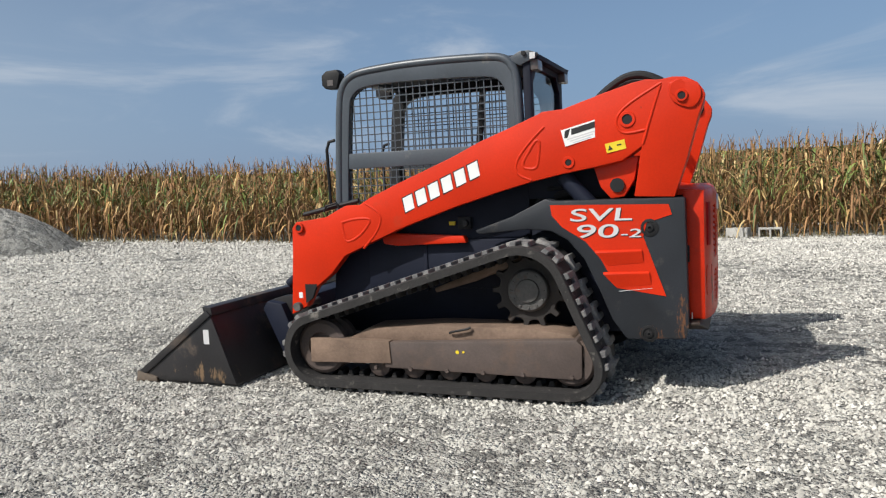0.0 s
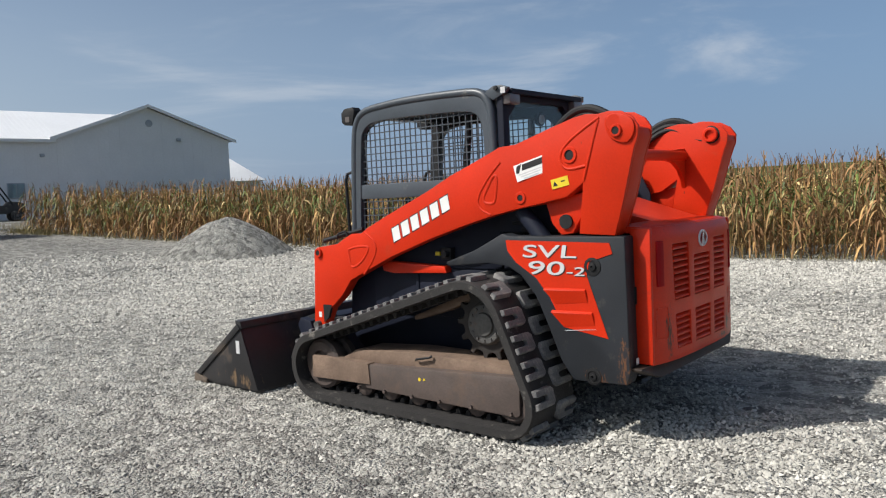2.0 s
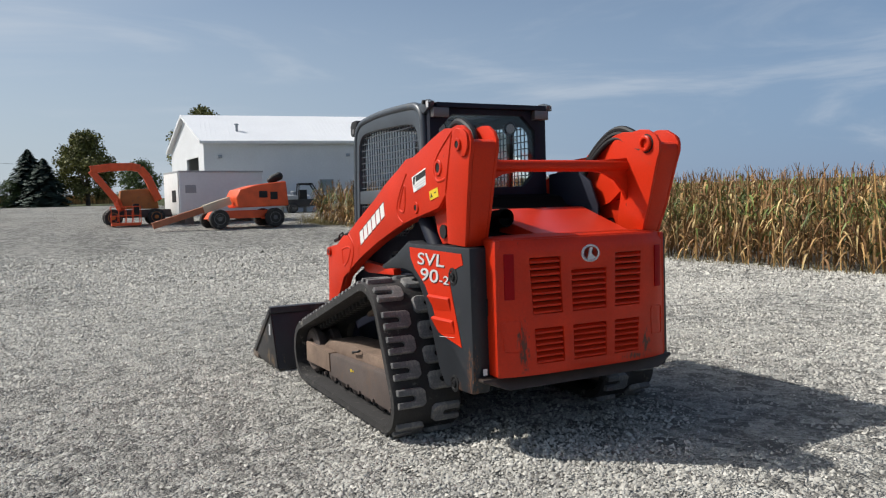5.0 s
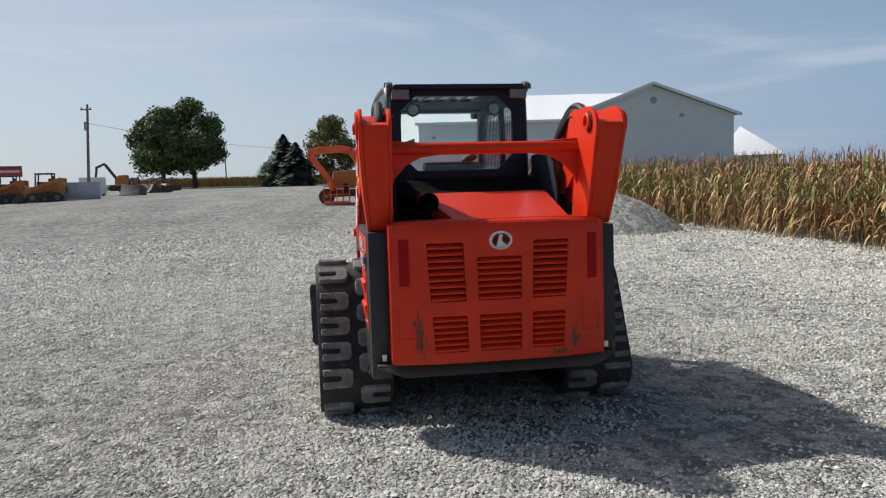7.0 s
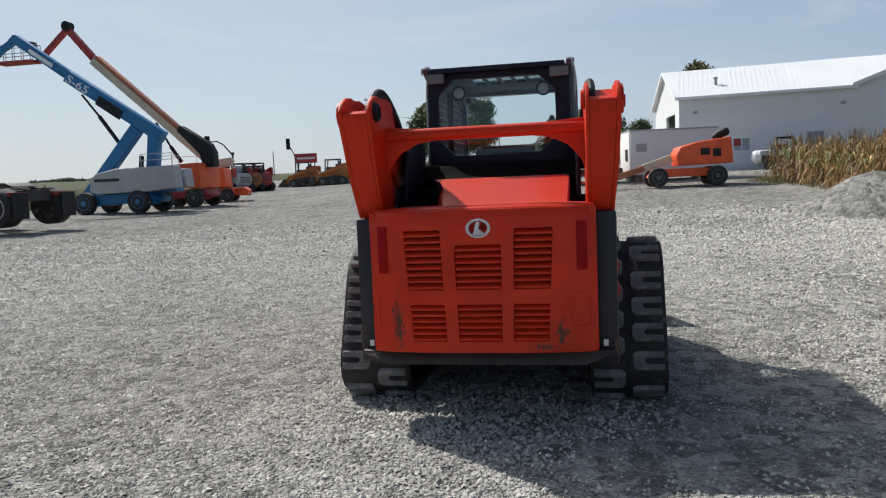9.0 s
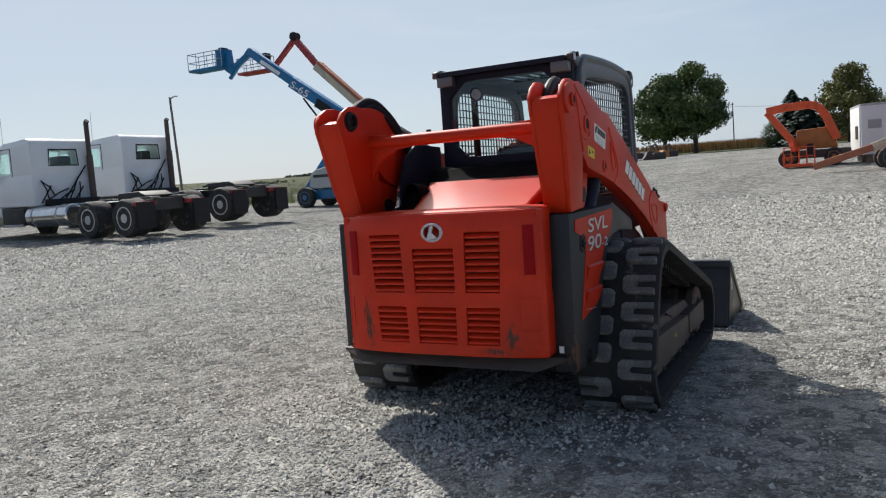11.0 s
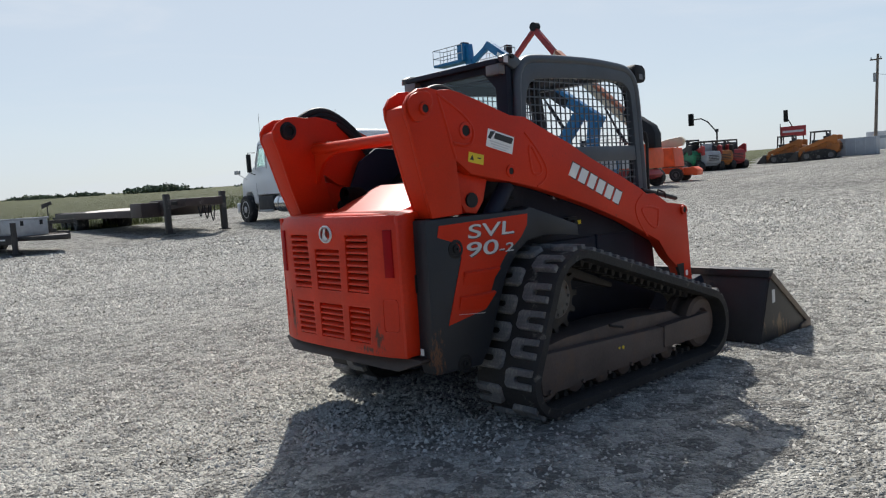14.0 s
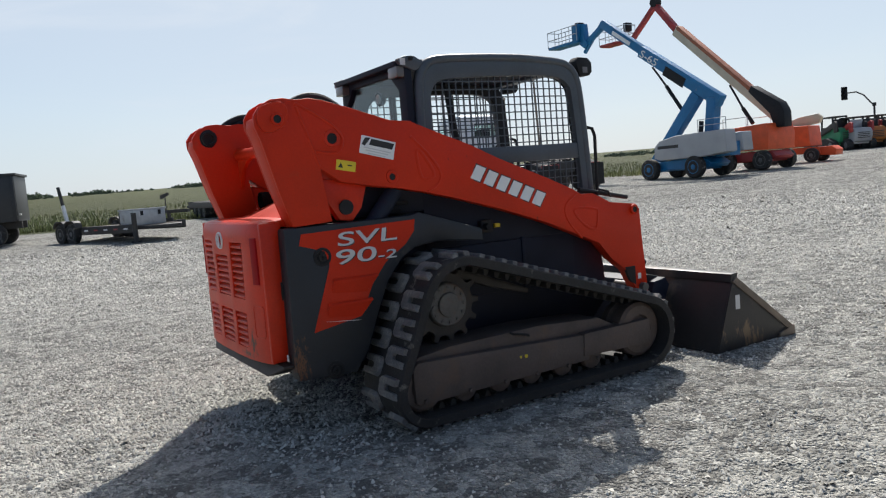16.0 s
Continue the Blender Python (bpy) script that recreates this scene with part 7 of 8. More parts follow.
def build_orange_lift():
    x0, y0 = -22.9, 37.0
    g = height(x0, y0)
    lift = thing("boom_lift", on_ground(-19.85, 32.1) @ Matrix.Diagonal((0.9, 0.9, 0.9, 1)), "orange telescopic boom lift with long cream boom raised", "boom lift")

    def p(x, z, y=0.0):
        return (x - x0, y, z - g)
    bm = bmesh.new()
    prism(bm, [(-1.6, 0.6), (-1.2, 0.98), (1.4, 1.0), (1.7, 0.7), (1.5, 0.5), (-1.5, 0.48)], -0.8, 0.8, "y")
    box(bm, -1.3, -1.0, -1.1, 1.1, 0.42, 0.68)
    box(bm, 0.9, 1.2, -1.1, 1.1, 0.42, 0.68)
    part("chassis", bm, RED_PAINT, lift, bevel=0.03)
    for x in (-1.15, 1.05):
        for s in (-1, 1):
            wheel(lift, x, s * 1.05, 0.52, 0.52, 0.4, RIM_PAINT, s)
    bm = bmesh.new()
    prism(bm, [(-1.5, 1.1), (-1.5, 2.35), (1.4, 2.45), (1.55, 1.9), (1.5, 1.05)], -1.15, 1.15, "y")
    part("turntable", bm, LIFT_ORANGE, lift, bevel=0.06)
    bm = bmesh.new()
    limb(bm, p(-21.5, 3.50), p(-28.1, 9.4), 0.60, 0.46)
    part("main_boom", bm, CREAM, lift, bevel=0.03)
    bm = bmesh.new()
    limb(bm, p(-21.7, 3.97), p(-27.9, 9.52), 0.20, 0.50)
    part("boom_rail", bm, RAIL_BROWN, lift, bevel=0.02)
    bm = bmesh.new()
    limb(bm, p(-27.9, 9.2), p(-29.7, 11.3), 0.36, 0.32)
    part("boom_section", bm, RED_PAINT, lift, bevel=0.02)
    bm = bmesh.new()
    limb(bm, p(-29.5, 11.4), p(-31.8, 9.5), 0.26, 0.3)
    part("jib", bm, RED_PAINT, lift, bevel=0.02)
    bm = bmesh.new()
    rings(bm, p(-29.65, 11.4, 0.22), (0, -1, 0), [(0, 0.28), (0.44, 0.28)], 14)
    part("boom_head", bm, BLACK, lift)
    bm = bmesh.new()
    prism(bm, [(p(-20.95, 0)[0], 2.2), (p(-20.95, 0)[0], 3.0), (p(-21.2, 0)[0], 3.5), (p(-22.9, 0)[0], 4.6), (p(-23.1, 0)[0], 4.3), (p(-21.8, 0)[0], 2.95), (p(-21.6, 0)[0], 2.2)], -0.32, 0.32, "y")
    part("boom_foot", bm, BLACK, lift, bevel=0.04)
    bm = bmesh.new()
    cyl(bm, p(-23.1, 3.3), p(-23.7, 4.2), 0.11)
    cyl(bm, p(-23.7, 4.2), p(-24.5, 5.6), 0.06)
    part("lift_cylinder", bm, BLACK, lift)
    basket(lift, -33.1 - x0, 0.0, 9.5 - g, RED_PAINT, 2.4, 0.9)
    for s in (-1, 1):
        bm = bmesh.new()
        tube(bm, [(-1.4, s * 1.0, 2.3), (-1.4, s * 1.0, 2.9), (0.2, s * 1.0, 2.9), (0.2, s * 1.0, 2.35)], 0.022, 6)
        part("hand_rail", bm, GALVANISED, lift)


build_orange_lift()


def build_folded_lift(m, label, paint, name="boom_lift"):
    """A small folded articulated lift."""
    lift = thing(name, m, label, "boom lift", "folded lifts")
    bm = bmesh.new()
    prism(bm, [(-1.4, 0.45), (-1.3, 0.8), (1.3, 0.8), (1.4, 0.45)], -0.7, 0.7, "y")
    part("chassis", bm, paint, lift, bevel=0.03)
    for x in (-1.0, 1.0):
        for s in (-1, 1):
            wheel(lift, x, s * 0.85, 0.38, 0.38, 0.3, RIM_PAINT, s)
    bm = bmesh.new()
    prism(bm, [(-1.1, 0.85), (-1.0, 1.8), (-0.4, 2.0), (0.9, 1.95), (1.0, 0.85)], -0.95, 0.95, "y")
    part("turntable", bm, paint, lift, bevel=0.08, segments=3)
    bm = bmesh.new()
    prism(bm, [(-1.0, 1.75), (-1.0, 2.1), (0.3, 2.45), (1.15, 2.55), (1.35, 2.35), (1.2, 2.05)], -0.2, 0.2, "y")
    part("folded_boom", bm, CREAM, lift, bevel=0.03)
    bm = bmesh.new()
    prism(bm, [(1.3, 0.35), (1.35, 0.75), (1.9, 0.8), (2.15, 0.6), (2.1, 0.3)], -0.6, 0.6, "y")
    part("basket_floor", bm, paint, lift, bevel=0.02)
    return lift


build_folded_lift(on_ground(-21.1, 37.2, 15), "folded orange boom lift with cream boom", LIFT_ORANGE)


def build_low_lift():
    """The stick boom lift by the shed, boom lowered to the ground."""
    x0, y0 = 4.5, 29.3
    g = height(x0, y0)
    lift = thing("boom_lift", pose(x0, y0, g, 0, 0, 3) @ Matrix.Diagonal((0.80, 0.80, 0.80, 1)), "orange boom lift with rusty boom lowered to the gravel", "boom lift")
    bm = bmesh.new()
    prism(bm, [(-2.0, 0.5), (-1.7, 0.92), (1.5, 0.92), (1.8, 0.5)], -0.75, 0.75, "y")
    box(bm, -1.75, -1.4, -1.1, 1.1, 0.4, 0.66)
    box(bm, 1.15, 1.5, -1.1, 1.1, 0.4, 0.66)
    part("chassis", bm, LIFT_ORANGE, lift, bevel=0.03)
    for x in (-1.6, 1.3):
        for s in (-1, 1):
            wheel(lift, x, s * 1.05, 0.5, 0.5, 0.4, RIM_PAINT, s)
    bm = bmesh.new()
    prism(bm, [(-0.60, 1.05), (-0.70, 1.6), (-0.5, 2.0), (0.45, 2.25), (2.0, 2.42), (2.1, 1.1)], -1.1, 1.1, "y")
    part("turntable", bm, LIFT_ORANGE, lift, bevel=0.10, segments=3)
    bm = bmesh.new()
    box(bm, 0.5, 0.95, -1.12, -1.10, 1.55, 1.9)
    box(bm, 1.1, 1.5, -1.12, -1.10, 1.45, 1.85)
    part("cowl_vent", bm, BLACK, lift, bevel=0.01)
    bm = bmesh.new()
    rings(bm, (1.25, -0.3, 2.42), (1, 0, 0.45), [(0, 0.10), (0.25, 0.22), (0.75, 0.22), (0.85, 0.14)], 14)
    part("black_cover", bm, BLACK, lift)
    bm = bmesh.new()
    limb(bm, (-0.8, -0.2, 1.45), (-2.2, -0.2, 1.0), 0.42, 0.38)
    part("main_boom", bm, CREAM, lift, bevel=0.03)
    bm = bmesh.new()
    limb(bm, (-1.6, -0.2, 1.18), (-4.7, -0.2, 0.26), 0.32, 0.32)
    part("boom_section", bm, RAIL_BROWN, lift, bevel=0.02)


build_low_lift()


def build_arch_lift():
    """Articulated lift with an arched folded boom and a basket on the ground."""
    x0, y0 = 0.0, 33.2
    g = height(x0, y0)
    lift = thing("arched_boom_lift", pose(x0 + 0.6, y0, g) @ Matrix.Diagonal((0.8, 0.8, 0.8, 1)), "orange articulated boom lift with arched boom and basket down", "boom lift")
    bm = bmesh.new()
    prism(bm, [(-1.2, 0.45), (-1.1, 0.9), (1.8, 0.9), (1.9, 0.45)], 0.2, 1.6, "y")
    part("chassis", bm, RUSTY, lift, bevel=0.03)
    for x in (-1.25, 1.0):
        for y, s in ((0.05, -1), (1.75, 1)):
            wheel(lift, x, y, 0.48, 0.48, 0.36, LOADER_YELLOW, s)
    bm = bmesh.new()
    prism(bm, [(-0.9, 0.95), (-0.8, 2.0), (1.0, 2.1), (1.2, 0.95)], 0.3, 1.5, "y")
    part("turntable", bm, LOADER_YELLOW, lift, bevel=0.06)
    pts = [(-2.28, 3.15), (-1.3, 3.28), (-0.2, 3.32), (0.25, 3.22), (0.62, 2.75), (1.15, 1.45)]
    for (xa, za), (xb, zb) in zip(pts, pts[1:]):
        bm = bmesh.new()
        limb(bm, (xa, 0.2, za), (xb + (xb - xa) * 0.04, 0.2, zb + (zb - za) * 0.04), 0.42, 0.36)
        part("boom_section", bm, LIFT_ORANGE, lift, bevel=0.03)
    bm = bmesh.new()
    limb(bm, (-2.25, 0.2, 3.1), (-1.0, 0.15, 1.4), 0.36, 0.32)
    limb(bm, (-1.05, 0.15, 1.5), (-0.85, 0.0, 0.85), 0.3, 0.3)
    part("jib", bm, LIFT_ORANGE, lift, bevel=0.03)
    basket(lift, -0.66, -0.5, 0.03, LIFT_ORANGE, 1.5, 0.8, LIFT_ORANGE)


build_arch_lift()


# ---- small loaders in a row ----
def build_skid_loader(m, paint, label, arms=None, hood=None, cab_paint=None):
    """A skid loader with cab and lowered bucket; nose along +x."""
    ld = thing("skid_loader", m, label, "skid loader", "small loaders in a row")
    bm = bmesh.new()
    prism(bm, [(-1.1, 0.35), (-1.0, 1.15), (-0.5, 1.25), (0.9, 0.85), (0.95, 0.35)], -0.55, 0.55, "y")
    part("body", bm, paint, ld, bevel=0.04)
    # bulging rear cowl with a dark grille
    bm = bmesh.new()
    prism(bm, [(-1.0, 0.45), (-1.30, 0.5), (-1.45, 0.85), (-1.43, 1.15), (-1.28, 1.36), (-0.85, 1.42), (-0.55, 1.35), (-0.6, 0.6)], -0.60, 0.60, "y")
    cowl = part("rear_cowl", bm, hood or paint, ld, bevel=0.08, segments=3)
    for k in range(4):
        bm = bmesh.new()
        box(bm, -1.465, -1.41, -0.4, 0.4, 0.72 + 0.11 * k, 0.77 + 0.11 * k)
        part("slat", bm, CHASSIS, cowl)
    # cab of four posts, roof and rear guard
    cab = new("cab")
    cab.parent = ld
    bm = bmesh.new()
    box(bm, -0.62, 0.62, -0.5, 0.5, 2.06, 2.16)
    part("cab_roof", bm, CHASSIS, cab, bevel=0.03)
    for y in (-0.46, 0.46):
        for x0, x1 in ((-0.58, -0.55), (0.62, 0.54)):
            bm = bmesh.new()
            limb(bm, (x0, y, 0.95), (x1, y, 2.1), 0.09, 0.08)
            part("cab_post", bm, CHASSIS, cab)
    bm = bmesh.new()
    box(bm, -0.60, -0.54, -0.46, 0.46, 1.2, 1.95)
    part("cab_back", bm, cab_paint or CHASSIS, cab, bevel=0.02)
    for y in (-0.47, 0.47):
        bm = bmesh.new()
        box(bm, -0.55, 0.5, y - 0.02, y + 0.02, 1.0, 1.5)
        part("cab_side", bm, cab_paint or CHASSIS, cab, bevel=0.015)
    bm = bmesh.new()
    box(bm, -0.35, 0.05, -0.28, 0.28, 0.9, 1.15)
    box(bm, -0.42, -0.25, -0.26, 0.26, 1.1, 1.75)
    part("seat", bm, BLACK, cab, bevel=0.05)
    for s in (-1, 1):
        bm = bmesh.new()
        prism(bm, [(-1.35, 1.15), (-1.35, 1.75), (-1.1, 1.8), (1.25, 0.95), (1.5, 0.35), (1.3, 0.3), (1.05, 0.75), (-0.95, 1.4), (-1.05, 1.1)], s * 0.62, s * 0.74, "y")
        part("lift_arm", bm, arms or paint, ld, bevel=0.02)
        bm = bmesh.new()
        pts, _ = resample(hull(((-0.95, 0.33, 0.33), (0.75, 0.33, 0.33), (-0.5, 0.5, 0.3))), 30)
        prism(bm, [(q.x, q.y) for q in pts], s * 0.57, s * 0.95, "y")
        belt = part("track", bm, TYRE, ld, bevel=0.02)
        for x, z, rad in ((-0.95, 0.33, 0.2), (0.75, 0.33, 0.2), (-0.1, 0.24, 0.12)):
            bm = bmesh.new()
            rings(bm, (x, s * 0.94, z), (0, s, 0), [(0, rad), (0.025, rad), (0.03, rad * 0.8), (0.015, rad * 0.7), (0.015, 0.0)], 14)
            part("roller", bm, RIM_PAINT, belt)
    bm = bmesh.new()
    prism(bm, [(1.35, 0.05), (2.15, 0.04), (2.15, 0.08), (1.55, 0.75), (1.42, 0.72)], -0.92, 0.92, "y")
    part("bucket", bm, CHASSIS, ld, bevel=0.015)
    return ld


BIG = Matrix.Diagonal((1.2, 1.2, 1.2, 1))
ROW = Matrix.Diagonal((1.12, 1.12, 1.12, 1))
build_skid_loader(on_ground(-29.7, 54.7, 155) @ BIG, GREEN_PAINT, "green skid loader with tall black roll cage", CHASSIS)
build_skid_loader(on_ground(-28.5, 54.9, 150) @ ROW, LIFT_GREY, "white skid loader with red arms parked on the lot", RED_PAINT, None, LIFT_GREY)
build_skid_loader(on_ground(-28.2, 56.2, 150) @ ROW, LOADER_YELLOW, "ochre skid loader between red and white ones", CHASSIS)
build_skid_loader(on_ground(-27.9, 57.7, 150) @ ROW, RED_PAINT, "red skid loader parked at the row's end")
for x, y, a in ((-27.0, 66.9, 186), (-23.2, 64.7, 186)):
    build_skid_loader(on_ground(x, y, a) @ ROW, LOADER_YELLOW, "ochre skid loader with dark bucket down")


def build_sign():
    x, y = -28.9, 72.6
    sign = thing("sign_board", on_ground(x, y, 10), "dark red board sign raised on posts", "sign")
    bm = bmesh.new()
    box(bm, -1.15, 1.15, -0.05, 0.05, 2.35, 3.35)
    board = part("board", bm, RED_PAINT, sign, bevel=0.02)
    bm = bmesh.new()
    box(bm, -0.95, 0.95, -0.062, -0.05, 2.75, 2.95)
    part("writing_bar", bm, SILVER, board)
    for px in (-0.9, 0.9):
        bm = bmesh.new()
        box(bm, px - 0.05, px + 0.05, -0.04, 0.04, -0.1, 2.4)
        part("post", bm, CHASSIS, sign)


build_sign()


def build_signal(x, y, top, elbow, head, tall):
    """A traffic signal on a bent arm; elbow and head are set off from the mast."""
    g = height(x, y)
    mast = thing("traffic_signal", on_ground(x, y, 26), "dark traffic signal head on a bent mast arm", "traffic signal", "traffic signals")
    bm = bmesh.new()
    tube(bm, [(0, 0, -0.1), (0, 0, top - g)], 0.10, 8)
    tube(bm, rounded_path([(0, 0, top - g - 0.2), (elbow[0], 0, elbow[1] - g), (head[0], 0, head[1] - g)], 1), 0.075, 8)
    part("mast", bm, CHASSIS, mast)
    bm = bmesh.new()
    cyl(bm, (0, 0, top - g - 0.2), (0, 0, top - g + 0.15), 0.2, n=10)
    part("collar", bm, CHASSIS, mast)
    bm = bmesh.new()
    box(bm, head[0] - 0.3, head[0] + 0.3, -0.2, 0.2, head[1] - g - tall / 2, head[1] - g + tall / 2)
    box_ = part("signal_head", bm, BLACK, mast, bevel=0.05)
    for k in (-1, 0, 1):
        bm = bmesh.new()
        z = head[1] - g + k * tall * 0.31
        rings(bm, (head[0], -0.19, z), (0, -1, 0), [(0, 0.17), (0.25, 0.17), (0.25, 0.15), (0.02, 0.14), (0.02, 0.0)], 12)
        part("visor", bm, BLACK, box_)


build_signal(-41.5, 81.3, 5.7, (-1.3, 7.2), (-2.8, 7.15), 1.4)
build_signal(-44.8, 109.2, 6.4, (-0.35, 7.0), (-0.96, 8.1), 1.7)


def build_dumpster(m, label, w=3.4, hgt=1.7):
    d = thing("dumpster", m, label, "dumpster", "dumpsters")
    bm = bmesh.new()
    ring_prism(bm, [(-w / 2, -1.1), (w / 2, -1.1), (w / 2, 1.1), (-w / 2, 1.1)], [(-w / 2 + 0.06, -1.04), (w / 2 - 0.06, -1.04), (w / 2 - 0.06, 1.04), (-w / 2 + 0.06, 1.04)], 0.05, hgt, "z")
    box(bm, -w / 2, w / 2, -1.1, 1.1, 0.0, 0.08)
    body = part("bin", bm, DUMP_GREY, d, bevel=0.02)
    for k in range(5):
        bm = bmesh.new()
        box(bm, -w / 2 + 0.1 + k * (w - 0.3) / 4, -w / 2 + 0.2 + k * (w - 0.3) / 4, -1.17, -1.1, 0.1, hgt)
        part("rib", bm, DUMP_GREY, body, bevel=0.01)
    return d


build_dumpster(on_ground(-20.95, 66.4, 12), "grey steel dumpster with ribbed sides", 3.1, 1.45)


def build_site_box():
    c = thing("site_container", on_ground(-23.7, 81.0, 12), "white steel site container with dark lettering bar", "container")
    bm = bmesh.new()
    box(bm, -1.4, 1.1, -1.1, 1.1, 0.15, 1.90)
    body = part("box_body", bm, SHED_WHITE, c, bevel=0.02)
    me = bmesh.new()
    box(me, -0.03, 0.03, -1.125, -1.1, 0.25, 1.82)
    me = mesh_of("wall_rib", me, SHED_WHITE)
    for k in range(9):
        piece("wall_rib", me, body, pose(-1.3 + 0.289 * k, 0, 0))
    bm = bmesh.new()
    box(bm, -0.8, 0.7, -1.14, -1.125, 1.2, 1.45)
    part("writing_bar", bm, DUMP_GREY, body)
    for x in (-1.15, 0.85):
        bm = bmesh.new()
        box(bm, x - 0.1, x + 0.1, -1.0, 1.0, -0.2, 0.16)
        part("skid", bm, CHASSIS, c)


build_site_box()


def build_implement(m, paint, label, turn):
    """A worn machine attachment: a frame with a toothed bucket and an upright hitch."""
    t = thing("attachment", m, label, "attachment", "attachments at the lot's rim")
    bm = bmesh.new()
    prism(bm, [(-0.9, 0.0), (0.5, 0.0), (0.7, 0.25), (0.2, 1.0), (-0.2, 1.05), (-0.5, 0.4)], -1.0, 1.0, "y" if turn else "x")
    part("bucket", bm, paint, t, bevel=0.03)
    for k in range(5):
        bm = bmesh.new()
        u = -0.85 + 0.42 * k
        if turn:
            spin_box(bm, (0.45, 0.08, 0.06), pose(-1.05, u, 0.06))
        else:
            spin_box(bm, (0.08, 0.45, 0.06), pose(u, -1.05, 0.06))
        part("tooth", bm, CHASSIS, t)
    bm = bmesh.new()
    tube(bm, [(0.1, -0.4, 0.9), (0.3, -0.4, 1.7), (0.9, -0.3, 1.9), (1.3, -0.3, 1.2)], 0.09, 8)
    tube(bm, [(0.1, 0.4, 0.9), (0.3, 0.4, 1.6), (0.9, 0.3, 1.8), (1.3, 0.3, 1.1)], 0.09, 8)
    part("hitch", bm, RUSTY, t)
    bm = bmesh.new()
    box(bm, 0.6, 2.0, -0.7, 0.7, 0.0, 0.85)
    part("frame", bm, CHASSIS, t, bevel=0.05)


build_implement(on_ground(-26.2, 107.0, 10), CAKED, "rusty brown bucket attachment at the lot's rim", True)
build_implement(on_ground(-23.8, 108.0, -20), RUSTY, "dark rusty toothed attachment on the gravel", False)
build_implement(on_ground(-21.9, 110.0, 30), LOADER_YELLOW, "ochre attachment with a dark frame", True)
build_implement(on_ground(-19.3, 78.0, 80), CHASSIS, "dark steel attachment beside the dumpster", True)
build_implement(on_ground(-19.9, 92.0, 20), TRAILER_BROWN, "dark brown attachment on the gravel by the trees", True)


def build_mini_excavator():
    m = thing("mini_excavator", on_ground(-30.4, 121.0, 0) @ Matrix.Diagonal((1.25, 1.25, 1.25, 1)), "small dark excavator with its arm bent down", "excavator")
    bm = bmesh.new()
    for y in (-0.8, 0.8):
        pts, _ = resample(hull(((-1.0, 0.35, 0.35), (1.0, 0.35, 0.35))), 24)
        prism(bm, [(q.x, q.y) for q in pts], y - 0.22, y + 0.22, "y")
    part("tracks", bm, TYRE, m)
    bm = bmesh.new()
    prism(bm, [(-0.6, 0.8), (-0.6, 1.3), (-0.2, 1.9), (0.7, 1.95), (0.8, 1.5), (1.7, 1.4), (1.8, 0.8)], -0.8, 0.8, "y")
    part("cab", bm, LOADER_YELLOW, m, bevel=0.06)
    bm = bmesh.new()
    limb(bm, (-0.4, 0, 1.3), (-1.8, 0, 3.3), 0.32, 0.3)
    limb(bm, (-1.8, 0, 3.4), (-2.9, 0, 2.9), 0.26, 0.26)
    limb(bm, (-2.8, 0, 3.0), (-3.0, 0, 1.4), 0.24, 0.24)
    part("arm", bm, CHASSIS, m, bevel=0.03)
    bm = bmesh.new()
    prism(bm, [(-3.3, 0.7), (-2.8, 0.5), (-2.5, 1.0), (-2.9, 1.5)], -0.35, 0.35, "y")
    part("bucket", bm, CHASSIS, m, bevel=0.02)


build_mini_excavator()


# ---- container, utility vehicle ----
def build_container():
    c = thing("storage_trailer", on_ground(4.23, 34.48, 8.5), "short white box trailer on timber blocks", "trailer")
    bm = bmesh.new()
    box(bm, -2.0, 2.0, -1.2, 1.2, 0.28, 2.35)
    part("box_body", bm, SHED_WHITE, c, bevel=0.03)
    bm = bmesh.new()
    box(bm, -2.05, -2.0, -1.12, 1.12, 0.34, 2.28)
    door = part("end_door", bm, WHITE, c, bevel=0.01)
    bm = bmesh.new()
    box(bm, -2.07, -2.05, -0.75, -0.2, 0.95, 1.5)
    part("end_window", bm, BLACK, door)
    bm = bmesh.new()
    box(bm, -2.03, 2.03, -1.23, 1.23, 2.30, 2.38)
    part("roof_rail", bm, LIFT_GREY, c, bevel=0.01)
    bm = bmesh.new()
    box(bm, -1.75, -1.25, -1.22, -1.2, 1.35, 1.72)
    part("side_vent", bm, LIFT_GREY, c, bevel=0.006)
    bm = bmesh.new()
    box(bm, -2.02, -1.9, -1.0, -0.8, 2.0, 2.08)
    part("red_lamp", bm, RED_PAINT, c)
    for x in (-1.6, 1.6):
        bm = bmesh.new()
        box(bm, x - 0.2, x + 0.2, -1.1, 1.1, -0.1, 0.29)
        part("timber_block", bm, POLE_WOOD, c)


build_container()


